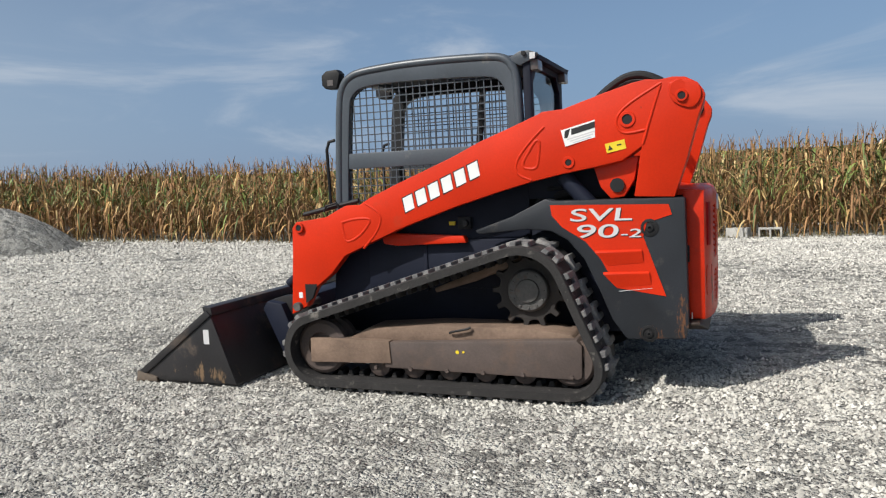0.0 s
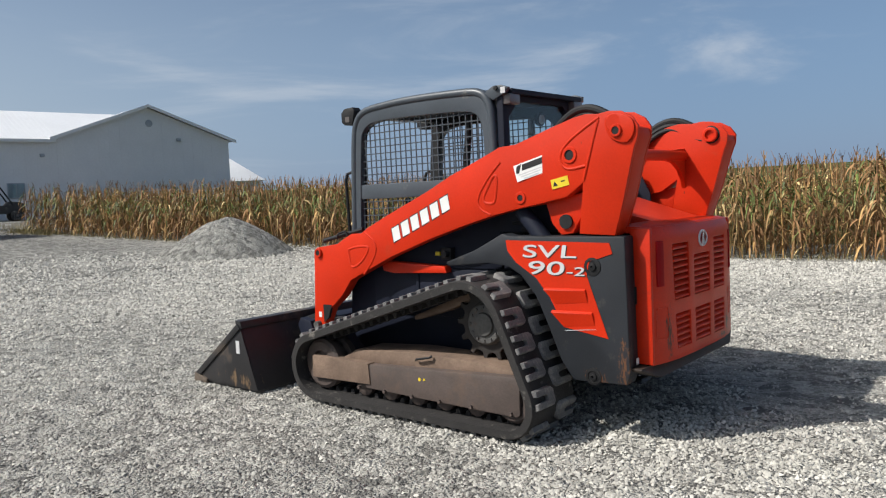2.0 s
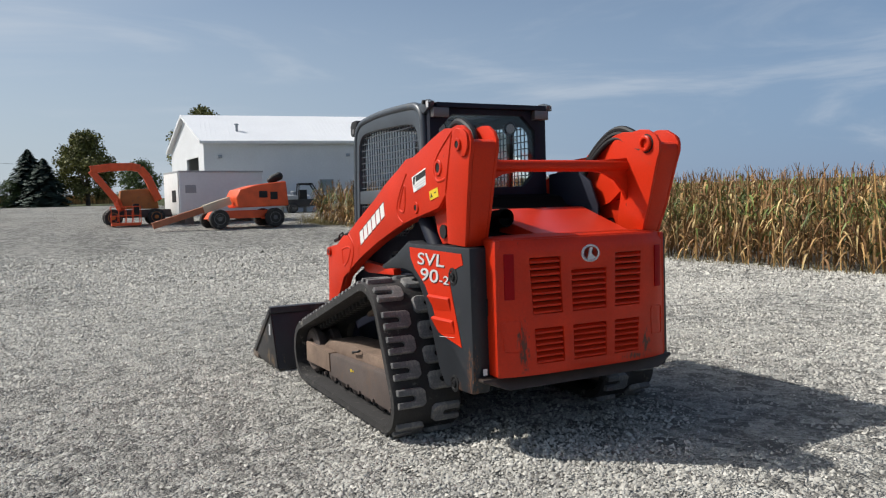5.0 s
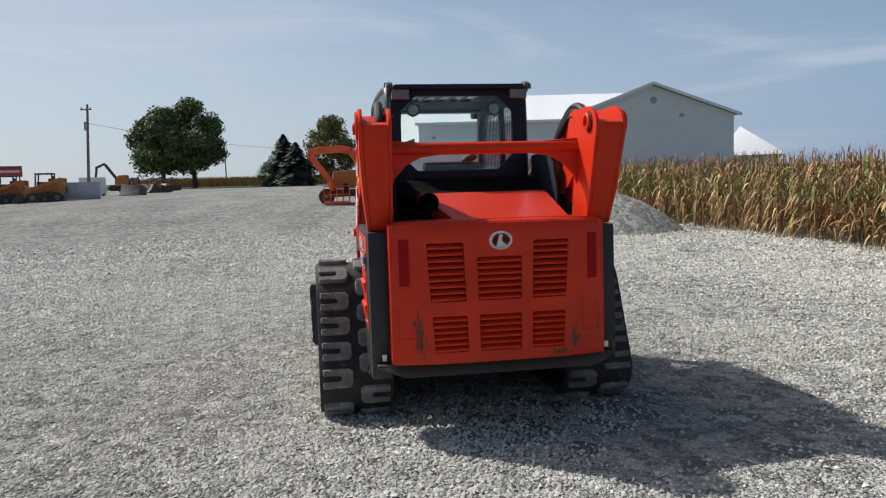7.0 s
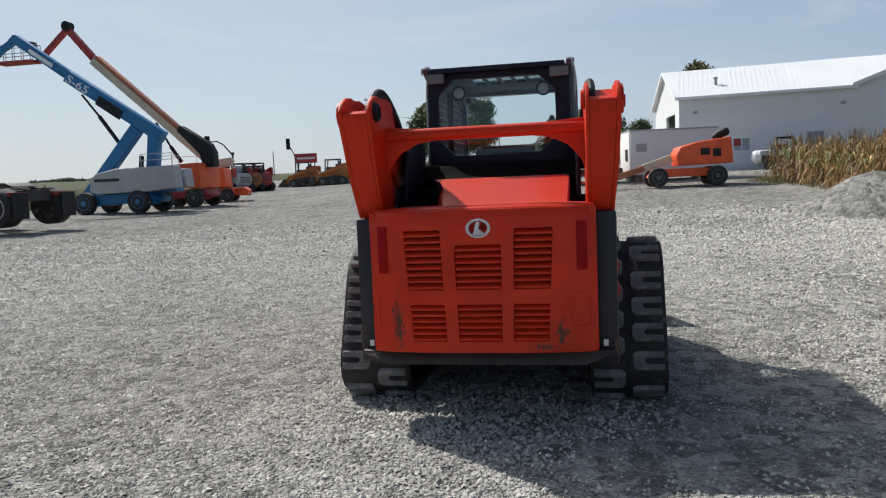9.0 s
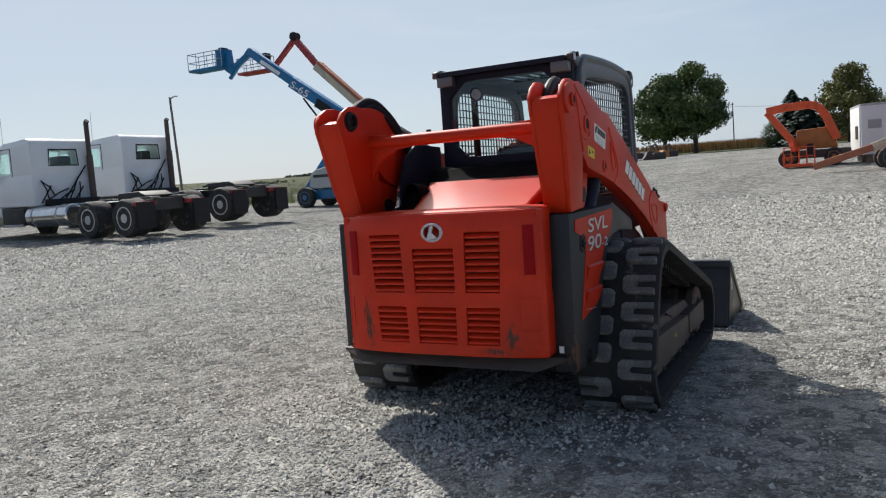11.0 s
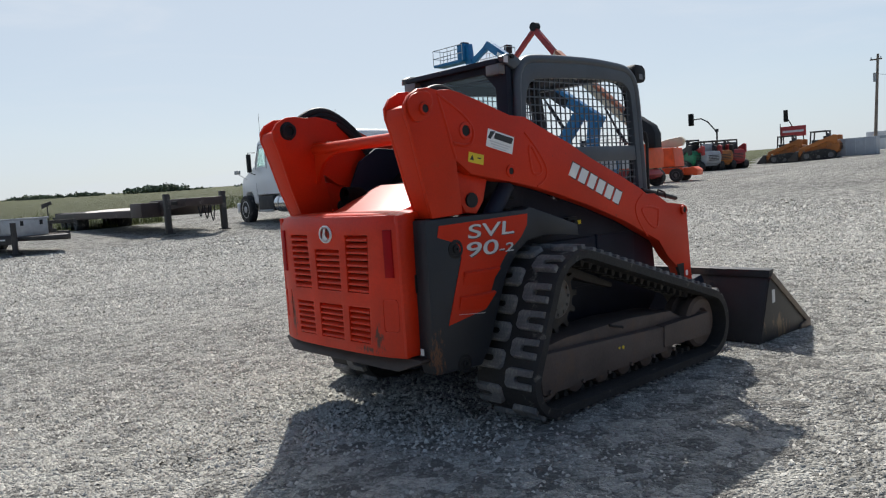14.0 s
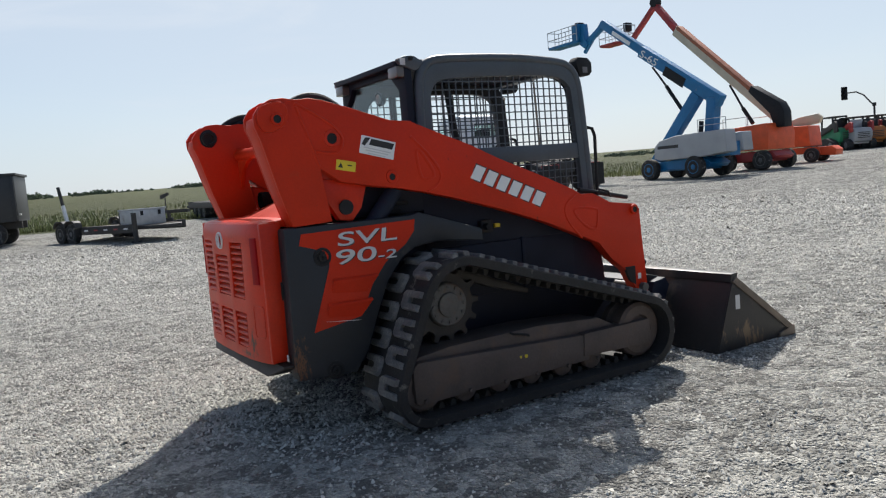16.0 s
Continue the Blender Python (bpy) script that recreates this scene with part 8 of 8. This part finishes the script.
def build_utv():
    v = thing("utility_vehicle", on_ground(12.2, 45.4, 170), "dark side-by-side utility vehicle with white bed", "utility vehicle")
    bm = bmesh.new()
    prism(bm, [(-1.45, 0.45), (-1.45, 0.95), (-1.2, 1.08), (-0.7, 1.12), (-0.5, 0.9), (0.6, 0.9), (1.1, 1.0), (1.4, 0.95), (1.45, 0.5), (1.2, 0.38)], -0.6, 0.6, "y")
    part("body", bm, CHASSIS, v, bevel=0.04)
    bm = bmesh.new()
    box(bm, 0.65, 1.5, -0.68, 0.68, 0.88, 1.15)
    part("bed", bm, LIFT_GREY, v, bevel=0.03)
    bm = bmesh.new()
    for s in (-1, 1):
        tube(bm, [(-0.85, s * 0.6, 0.9), (-0.3, s * 0.58, 1.85), (0.55, s * 0.58, 1.88), (0.65, s * 0.6, 0.9)], 0.045, 8)
    tube(bm, [(-0.3, -0.58, 1.85), (-0.3, 0.58, 1.85)], 0.03, 8)
    tube(bm, [(0.55, -0.58, 1.88), (0.55, 0.58, 1.88)], 0.03, 8)
    box(bm, -0.32, 0.6, -0.6, 0.6, 1.87, 1.93)
    part("roll_cage", bm, BLACK, v)
    bm = bmesh.new()
    box(bm, 0.05, 0.55, -0.55, 0.55, 0.75, 1.5)
    part("seat", bm, BLACK, v, bevel=0.05)
    for x in (-1.0, 1.0):
        for s in (-1, 1):
            wheel(v, x, s * 0.65, 0.32, 0.32, 0.25, RIM_PAINT, s)


build_utv()


# ---- the white steel shed with two wings ----
def build_shed():
    base = 1.3
    a0, turn = Vector((6.6, 49.6, 0)), math.degrees(math.atan2(-2.9, 22.0))
    shed = thing("machine_shed", Matrix.Translation((a0.x, a0.y, 0)) @ pose(0, 0, 0, 0, 0, turn), "large white steel farm shed with long low roof", "shed")
    # local: x along the front, y back
    long_x, eave, ridge, depth = 10.6, 6.15, 8.35, 10.0
    wing_x, wing_eave, wing_ridge = 22.4, 6.3, 8.45
    cx = (long_x + wing_x) / 2
    bm = bmesh.new()
    # long wing: front, left gable with a doorway, back
    box(bm, 0.0, long_x, 0, 0.15, base - 0.6, eave)
    wall = part("front_wall", bm, SHED_WHITE, shed)
    bm = bmesh.new()
    gable = [(0.0, base - 0.6), (0.0, eave), (depth / 2, ridge), (depth, eave), (depth, base - 0.6), (5.0, base - 0.6), (5.0, 5.25), (1.5, 5.25), (1.5, base - 0.6)]
    prism(bm, gable, -0.15, 0.0)
    part("gable_wall", bm, SHED_WHITE, shed)
    bm = bmesh.new()
    box(bm, 0.0, long_x, depth, depth + 0.15, base - 0.6, eave)
    part("back_wall", bm, SHED_WHITE, shed)
    bm = bmesh.new()
    front = [(long_x, base - 0.6), (long_x, wing_eave), (cx, wing_ridge), (wing_x, wing_eave), (wing_x, base - 0.6)]
    prism(bm, front, -0.02, 0.13, "y")
    part("wing_front", bm, SHED_WHITE, shed)
    bm = bmesh.new()
    box(bm, wing_x - 0.15, wing_x, 0.13, 16, base - 0.6, wing_eave)
    part("wing_side", bm, SHED_WHITE, shed)
    bm = bmesh.new()
    box(bm, long_x, long_x + 0.15, depth + 0.2, 16, base - 0.6, wing_eave)
    prism(bm, front, 15.9, 16.05, "y")
    part("wing_back", bm, SHED_WHITE, shed)
    # roofs with ribs
    bm = bmesh.new()
    for y0, y1, z0, z1 in ((-0.35, depth / 2, eave - 0.05, ridge + 0.1), (depth + 0.35, depth / 2, eave - 0.05, ridge + 0.1)):
        prism(bm, [(y0, z0), (y1, z1), (y1, z1 + 0.08), (y0, z0 + 0.08)], -0.4, cx)
    for v in bm.verts:
        if v.co.x > long_x and v.co.y < 0.5:
            v.co.x = long_x - 0.3
    roof = part("long_roof", bm, SHED_ROOF, shed)
    bm = bmesh.new()
    for x0, x1 in ((long_x - 0.4, cx), (wing_x + 0.4, cx)):
        prism(bm, [(x0, wing_eave - 0.08), (x1, wing_ridge + 0.08), (x1, wing_ridge + 0.18), (x0, wing_eave + 0.02)], -0.35, 16.3, "y")
    part("wing_roof", bm, SHED_ROOF, shed)
    me = bmesh.new()
    run = math.hypot(depth / 2 + 0.35, ridge + 0.15 - eave)
    box(me, -0.014, 0.014, 0, run, 0.08, 0.092)
    me = mesh_of("roof_rib", me, SHED_ROOF)
    slope = math.degrees(math.atan2(ridge + 0.15 - eave, depth / 2 + 0.35))
    for k in range(36):
        piece("roof_rib", me, roof, pose(-0.2 + 0.31 * k, -0.35, eave - 0.05, slope, 0, 0))
    me = bmesh.new()
    box(me, -0.012, 0.012, -0.006, 0.0, 0, 1)
    me = mesh_of("wall_rib", me, SHED_WHITE)
    for k in range(15):
        piece("wall_rib", me, wall, Matrix.Translation((0.35 + 0.7 * k, 0, base - 0.3)) @ Matrix.Diagonal((1, 1, eave - base + 0.2, 1)))
    for k in range(16):
        x = long_x + 0.4 + 0.72 * k
        z = wing_ridge - abs(x - cx) * (wing_ridge - wing_eave) / (cx - long_x)
        piece("wall_rib", me, wall, Matrix.Translation((x, -0.02, base - 0.3)) @ Matrix.Diagonal((1, 1, z - base + 0.2, 1)))
    for ob in shed.children:
        if ob.name.startswith(("gable_wall", "long_roof", "back_wall", "front_wall")):
            for v in ob.data.vertices:
                v.co.x -= 0.20 * v.co.y * (1 - v.co.x / long_x) if v.co.x < long_x else 0
    # trim, vents, lamps, window unit
    bm = bmesh.new()
    box(bm, -0.4, long_x - 0.1, -0.42, -0.33, eave - 0.14, eave + 0.04)
    part("gutter", bm, SHED_ROOF, shed)
    bm = bmesh.new()
    prism(bm, [(long_x - 0.45, wing_eave - 0.2), (cx, wing_ridge + 0.0), (wing_x + 0.45, wing_eave - 0.2), (wing_x + 0.45, wing_eave + 0.02), (cx, wing_ridge + 0.2), (long_x - 0.45, wing_eave + 0.02)], -0.42, -0.35, "y")
    part("barge_board", bm, SHED_ROOF, shed)
    bm = bmesh.new()
    prism(bm, [(-0.45, eave - 0.12), (depth / 2, ridge + 0.0), (depth + 0.45, eave - 0.12), (depth + 0.45, eave + 0.06), (depth / 2, ridge + 0.2), (-0.45, eave + 0.06)], -0.48, -0.4)
    for v in bm.verts:
        v.co.x -= 0.20 * v.co.y
    part("barge_board", bm, SHED_ROOF, shed)
    for x, z in ((0.9, 5.15), (9.7, 5.2), (cx + 2.1, 6.3)):
        bm = bmesh.new()
        box(bm, x - 0.13, x + 0.13, -0.2, 0.0, z - 0.1, z + 0.1)
        part("wall_lamp", bm, DUMP_GREY, shed, bevel=0.03)
    bm = bmesh.new()
    rings(bm, (cx + 0.1, 0.0, 7.4), (0, -1, 0), [(0, 0.24), (0.06, 0.24), (0.07, 0.18)], 16)
    part("gable_vent", bm, DUMP_GREY, shed)
    bm = bmesh.new()
    cyl(bm, (2.2, 1.6, 6.9), (2.2, 1.6, 7.45), 0.09)
    cyl(bm, (2.2, 1.6, 7.45), (2.2, 1.6, 7.55), 0.15)
    part("roof_vent", bm, DUMP_GREY, shed)
    bm = bmesh.new()
    box(bm, 7.6, 8.6, -0.08, 0.0, 2.55, 3.5)
    window = part("window", bm, DUMP_GREY, shed, bevel=0.02)
    bm = bmesh.new()
    box(bm, 7.66, 8.07, -0.1, -0.08, 2.62, 3.43)
    part("pane", bm, DARK_GLASS, window)
    bm = bmesh.new()
    box(bm, 8.13, 8.54, -0.1, -0.08, 2.62, 3.43)
    part("pane", bm, DARK_GLASS, window)
    bm = bmesh.new()
    ring_prism(bm, [(3.15, 2.42), (4.3, 2.42), (4.3, 3.38), (3.15, 3.38)], [(3.23, 2.5), (4.22, 2.5), (4.22, 3.3), (3.23, 3.3)], -0.07, 0.0, "y")
    window = part("window", bm, WHITE, shed, "white framed window with a red notice", bevel=0.01)
    bm = bmesh.new()
    box(bm, 3.70, 3.76, -0.06, 0.0, 2.5, 3.3)
    part("mullion", bm, WHITE, window)
    bm = bmesh.new()
    box(bm, 3.25, 3.68, -0.05, -0.03, 2.82, 3.28)
    part("notice", bm, RED_PAINT, window)
    for x0, x1 in ((3.23, 3.70), (3.76, 4.22)):
        bm = bmesh.new()
        box(bm, x0, x1, -0.028, -0.022, 2.5, 3.3)
        part("pane", bm, DUMP_GREY, window)
    bm = bmesh.new()
    box(bm, -0.45, -0.15, 2.6, 3.1, 5.25, 5.45)
    part("door_lamp", bm, BLACK, shed, bevel=0.02)
    bm = bmesh.new()
    box(bm, 0.3, long_x, 0.2, depth, base - 0.55, base - 0.45)
    box(bm, 3.2, 3.3, 0.2, depth, base - 0.5, eave)
    part("inner_partition", bm, DUMP_GREY, shed)


build_shed()


def build_gas_tank():
    x, y = 11.7, 46.9
    t = thing("gas_tank", on_ground(x, y, -8), "white horizontal gas tank on legs by the shed", "gas tank")
    bm = bmesh.new()
    rings(bm, (-1.25, 0, 0.78), (1, 0, 0), [(0, 0.08), (0.05, 0.26), (0.16, 0.40), (0.32, 0.46), (2.18, 0.46), (2.34, 0.40), (2.45, 0.26), (2.5, 0.08)], 24)
    part("tank", bm, TRUCK_WHITE, t)
    bm = bmesh.new()
    rings(bm, (0, 0, 1.2), (0, 0, 1), [(0, 0.2), (0.2, 0.2), (0.24, 0.14)], 16)
    part("valve_dome", bm, LIFT_GREY, t)
    for px in (-0.75, 0.75):
        bm = bmesh.new()
        box(bm, px - 0.06, px + 0.06, -0.35, 0.35, -0.15, 0.42)
        part("leg", bm, CONCRETE, t)


build_gas_tank()


def build_far_shed():
    x, y = 39.2, 61.5
    s = thing("white_hut", on_ground(x, y, -28), "small white hut with a steep roof beyond the corn", "hut")
    bm = bmesh.new()
    box(bm, -2.4, 2.4, -2.0, 2.0, -0.3, 2.2)
    part("walls", bm, SHED_WHITE, s)
    bm = bmesh.new()
    base = [bm.verts.new(p) for p in ((-2.9, -2.3, 2.1), (2.9, -2.3, 2.1), (2.9, 2.3, 2.1), (-2.9, 2.3, 2.1))]
    tip = bm.verts.new((-0.9, 0.0, 4.9))
    bm.faces.new(base[::-1])
    for k in range(4):
        bm.faces.new((base[k], base[(k + 1) % 4], tip))
    part("roof", bm, SHED_ROOF, s, bevel=0.03)


build_far_shed()


# ---- poles and wires ----
def build_pole(x, y, tall, lean, label, slim=False):
    p = thing("utility_pole", on_ground(x, y, 0), label, "utility pole", "utility poles")
    bm = bmesh.new()
    cyl(bm, (0, 0, -0.2), (lean, 0, tall), 0.08 if slim else 0.17, 0.06 if slim else 0.11, 12)
    part("pole", bm, POLE_WOOD, p)
    if slim:
        bm = bmesh.new()
        tube(bm, [(lean, 0, tall - 0.1), (lean + 0.35, 0, tall + 0.02), (lean + 0.6, 0, tall)], 0.035, 6)
        part("lamp_arm", bm, DUMP_GREY, p)
        return
    bm = bmesh.new()
    box(bm, lean - 0.7, lean + 0.35, -0.06, 0.06, tall - 0.55, tall - 0.43)
    part("cross_arm", bm, POLE_WOOD, p)
    for dx in (-0.6, 0.25):
        bm = bmesh.new()
        cyl(bm, (lean + dx, 0, tall - 0.43), (lean + dx, 0, tall - 0.25), 0.05)
        part("insulator", bm, DUMP_GREY, p)
    bm = bmesh.new()
    cyl(bm, (lean - 0.28, 0, tall * 0.72), (lean - 0.28, 0, tall * 0.81), 0.18)
    part("transformer", bm, DUMP_GREY, p)


def build_bare_pole(x, y, top):
    p = thing("utility_pole", on_ground(x, y, 0), "thin bare pole far off beyond the meadow", "utility pole", "utility poles")
    bm = bmesh.new()
    cyl(bm, (0, 0, -0.2), (0, 0, top - height(x, y)), 0.15, 0.12, 8)
    part("pole", bm, POLE_WOOD, p)
    bm = bmesh.new()
    cyl(bm, (0, 0, top - height(x, y)), (0, 0, top - height(x, y) + 0.12), 0.14, 0.05, 8)
    part("cap", bm, DUMP_GREY, p)


build_pole(-23.5, 78.0, 9.2, 0.42, "weathered wooden utility pole with crossarm")
build_pole(-31.0, 27.4, 6.2, -0.3, "slim dark lamp pole behind the trucks", True)
build_bare_pole(-88.9, 202.6, 11.8)
build_pole(-22.7, 195.2, 11.0, -0.1, "distant wooden utility pole beyond the trees")
bm = bmesh.new()
tube(bm, [Vector((-23.1, 78.0, 9.2)).lerp(Vector((-2.0, 118.0, 8.6)), f) - Vector((0, 0, 0.6 * 4 * f * (1 - f))) for f in (i / 14 for i in range(15))], 0.018, 5)
tagged(part("power_cable", bm, WIRE), "thin dark overhead cable sagging from the pole", "cable")


# ---- trees ----
def leaf_cloud(rnd, blobs, count, size, flat=0.7):
    """Many small leaf cards strewn over the shells of uneven clumps."""
    blobs = np.array(blobs)
    w = blobs[:, 3] ** 2
    pick = rnd.choice(len(blobs), count, p=w / w.sum())
    d = rnd.randn(count, 3)
    d /= np.linalg.norm(d, axis=1)[:, None]
    rad = blobs[pick, 3] * (0.35 + 0.75 * rnd.rand(count))
    c = blobs[pick, :3] + d * rad[:, None] * (1, 1, 0.85)
    u = rnd.randn(count, 3)
    u /= np.linalg.norm(u, axis=1)[:, None]
    v = np.cross(u, d + 0.6 * rnd.randn(count, 3))
    v /= np.linalg.norm(v, axis=1)[:, None] + 1e-9
    s = size * (0.6 + 0.8 * rnd.rand(count))[:, None]
    quad = np.stack((c - u * s, c - v * s * flat, c + u * s, c + v * s * flat), 1).reshape(-1, 3)
    faces = np.arange(count * 4).reshape(-1, 4)
    return quad, faces


def build_broadleaf(x, y, tall, spread, seed, leaf, label, count=5200, stems=1, low=0.16):
    rnd = np.random.RandomState(seed)
    tree = thing("tree", on_ground(x, y, 0), label, "tree")
    bm = bmesh.new()
    blobs = []
    for k in range(stems):
        bx = (k - (stems - 1) / 2) * spread * 0.24
        cyl(bm, (bx, 0, -0.3), (bx * 1.1, 0.1, tall * 0.4), tall * 0.028, tall * 0.018, 9)
        for j in range(7):
            a, z = rnd.rand() * 6.28, tall * (0.22 + 0.5 * rnd.rand())
            r = spread * (0.22 + 0.22 * rnd.rand())
            cyl(bm, (bx, 0, tall * (0.2 + 0.2 * rnd.rand())), (bx + r * math.cos(a), r * math.sin(a), z + tall * 0.08), tall * 0.010, tall * 0.003, 6)
    part("trunk", bm, BARK, tree)
    for k in range(90):
        f = rnd.rand()
        z = tall * (low + (0.86 - low) * f)
        prof = math.sin(math.pi * min(1, 0.18 + 0.80 * f)) ** 0.75
        a, r = rnd.rand() * 6.28, spread * 0.42 * prof * math.sqrt(rnd.rand())
        blobs.append((r * math.cos(a), r * math.sin(a), z, spread * (0.08 + 0.09 * rnd.rand())))
    q, f = leaf_cloud(rnd, blobs, int(count * 1.5), spread * 0.0175)
    ob = piece("crown", raw_mesh("crown", q.tolist(), f.tolist(), [leaf]), tree)
    return tree


def build_spruce(x, y, tall, spread, seed, label):
    rnd = np.random.RandomState(seed)
    tree = thing("spruce_tree", on_ground(x, y, 0), label, "tree", "spruces")
    bm = bmesh.new()
    cyl(bm, (0, 0, -0.3), (0, 0, tall * 0.96), tall * 0.02, 0.03, 8)
    part("trunk", bm, BARK, tree)
    qs, fs, base = [], [], 0
    for k in range(320):
        f = (k + rnd.rand()) / 320
        z = tall * (0.05 + 0.93 * f)
        r = spread * 0.5 * (1 - f ** 1.5) ** 0.9 * (0.7 + 0.45 * rnd.rand()) + 0.1
        a = k * 2.4 + rnd.rand()
        for j in range(9):
            g = (j + 1) / 9
            c = np.array((math.cos(a) * r * g, math.sin(a) * r * g, z - 0.28 * r * g * g))
            d = np.array((math.cos(a), math.sin(a), -0.3))
            s = np.array((-math.sin(a), math.cos(a), 0.2 * rnd.randn()))
            w = (0.75 - 0.4 * g) * (0.4 + 0.35 * r)
            qs += [c - d * 0.2, c - s * w, c + d * 0.35, c + s * w]
            fs.append((base, base + 1, base + 2, base + 3))
            base += 4
    piece("crown", raw_mesh("crown", [tuple(q) for q in qs], fs, [NEEDLES]), tree)


build_broadleaf(-26.4, 133.4, 14.6, 12.9, 3, LEAF, "dark green maple with a broad low crown", 15000, 1, 0.23)
build_broadleaf(-21.4, 134.2, 16.6, 12.8, 14, LEAF, "tall dark green maple with a ragged crown", 18000, 1, 0.22)
build_broadleaf(2.15, 128.0, 12.8, 10.0, 4, LEAF_WARM, "rounded tree with yellowing leaves", 12000, 1, 0.12)
build_spruce(-5.9, 131.0, 9.1, 8.8, 8, "dark green spruce beside the lot")
build_spruce(-3.8, 127.0, 7.5, 7.8, 9, "dark green spruce beside the lot")
build_broadleaf(-8.6, 129.0, 4.6, 4.4, 17, LEAF, "low dark bush beside the spruces", 3500, 1, 0.05)
build_broadleaf(6.4, 93.0, 6.0, 6.4, 19, LEAF, "low dark green tree by the white shed", 6000, 1, 0.08)
build_broadleaf(11.2, 78.0, 11.6, 7.4, 6, LEAF_WARM, "leafy tree behind the white shed", 9000, 1, 0.1)


# ---- distant woodland and field scrub on the rise ----
def build_far_woods():
    rnd = np.random.RandomState(21)
    qs, fs, base = [], [], 0
    for az0, az1, dist, tall, clumps, per in ((-97, -84, 300, 12, 20, 90), (-84, -70, 320, 9, 14, 80), (-70, -57, 290, 9, 20, 80), (-57, -47, 360, 4, 12, 60), (-40, -33, 420, 8, 10, 70), (86, 101, 250, 6, 9, 110), (-15, 8, 420, 6, 12, 60), (-46, -41, 150, 2.2, 9, 70)):
        centres = [(rnd.uniform(az0, az1), rnd.uniform(0.45, 0.95)) for _ in range(max(2, clumps // 3))]
        for k in range(clumps * 5):
            c, grown = centres[k % len(centres)]
            if k % 4 == 0:
                c, grown = rnd.uniform(az0, az1), 0.3
            a, d = radians(c + rnd.randn() * 0.55), dist * rnd.uniform(0.93, 1.07)
            x, y = d * math.sin(a), d * math.cos(a)
            t = tall * rnd.uniform(0.2, 0.5) * grown
            blobs = [(x + rnd.randn() * t * 0.9, y + rnd.randn() * t * 0.9, height(x, y) + t * rnd.uniform(0.1, 0.55), t * rnd.uniform(0.28, 0.45)) for _ in range(6)]
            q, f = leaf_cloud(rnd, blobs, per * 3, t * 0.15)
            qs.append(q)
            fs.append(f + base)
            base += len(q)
    ob = new("far_woodland", raw_mesh("far_woodland", np.concatenate(qs).tolist(), np.concatenate(fs).tolist(), [HAZY_WOOD]))
    tagged(ob, "distant woods and hedges on the rise, green paled for haze", "woodland", kind="stuff")
    # standing crop beyond the trees
    vs, tri, base = [], [], 0
    for k in range(9000):
        f = rnd.rand()
        x, y = -36.0 + 46.0 * f + rnd.randn(), 158.0 + 5.0 * f + 5.0 * rnd.rand()
        hgt, b, z = 1.3 + 1.0 * rnd.rand(), rnd.rand() * 6.28, height(x, y) - 0.1
        vs += [(x - 0.12, y, z), (x + 0.12, y, z), (x + 0.3 * math.sin(b), y + 0.3 * math.cos(b), z + hgt)]
        tri.append((base, base + 1, base + 2))
        base += 3
    tagged(new("standing_crop", raw_mesh("standing_crop", vs, tri, [CORN_DRY])), "strip of dry tan crop beyond the trees", "corn", kind="stuff")
    # tall grass at the lot's far rim
    vs, tri, base = [], [], 0
    for k in range(16000):
        a = radians(rnd.uniform(-97, -33))
        lot = 33 if math.degrees(a) < -70 else 40 if math.degrees(a) < -40 else 60
        d = lot * (1.02 + 0.9 * rnd.rand() ** 2)
        x, y = d * math.sin(a), d * math.cos(a)
        hgt, b = 0.10 + 0.30 * rnd.rand() ** 2, rnd.rand() * 6.28
        z = height(x, y) - 0.02
        vs += [(x - 0.03 * math.cos(b), y - 0.03 * math.sin(b), z), (x + 0.03 * math.cos(b), y + 0.03 * math.sin(b), z), (x + 0.3 * hgt * math.sin(b), y + 0.3 * hgt * math.cos(b), z + hgt)]
        tri.append((base, base + 1, base + 2))
        base += 3
    ob = new("meadow_grass", raw_mesh("meadow_grass", vs, tri, [material("green_meadow_blades", (0.17, 0.18, 0.06), 0.85, vary=0.3, scale=0.2, island=0.5)]))
    tagged(ob, "rough green and yellow meadow grass round the lot", "grass", kind="stuff")


build_far_woods()
build_chips()
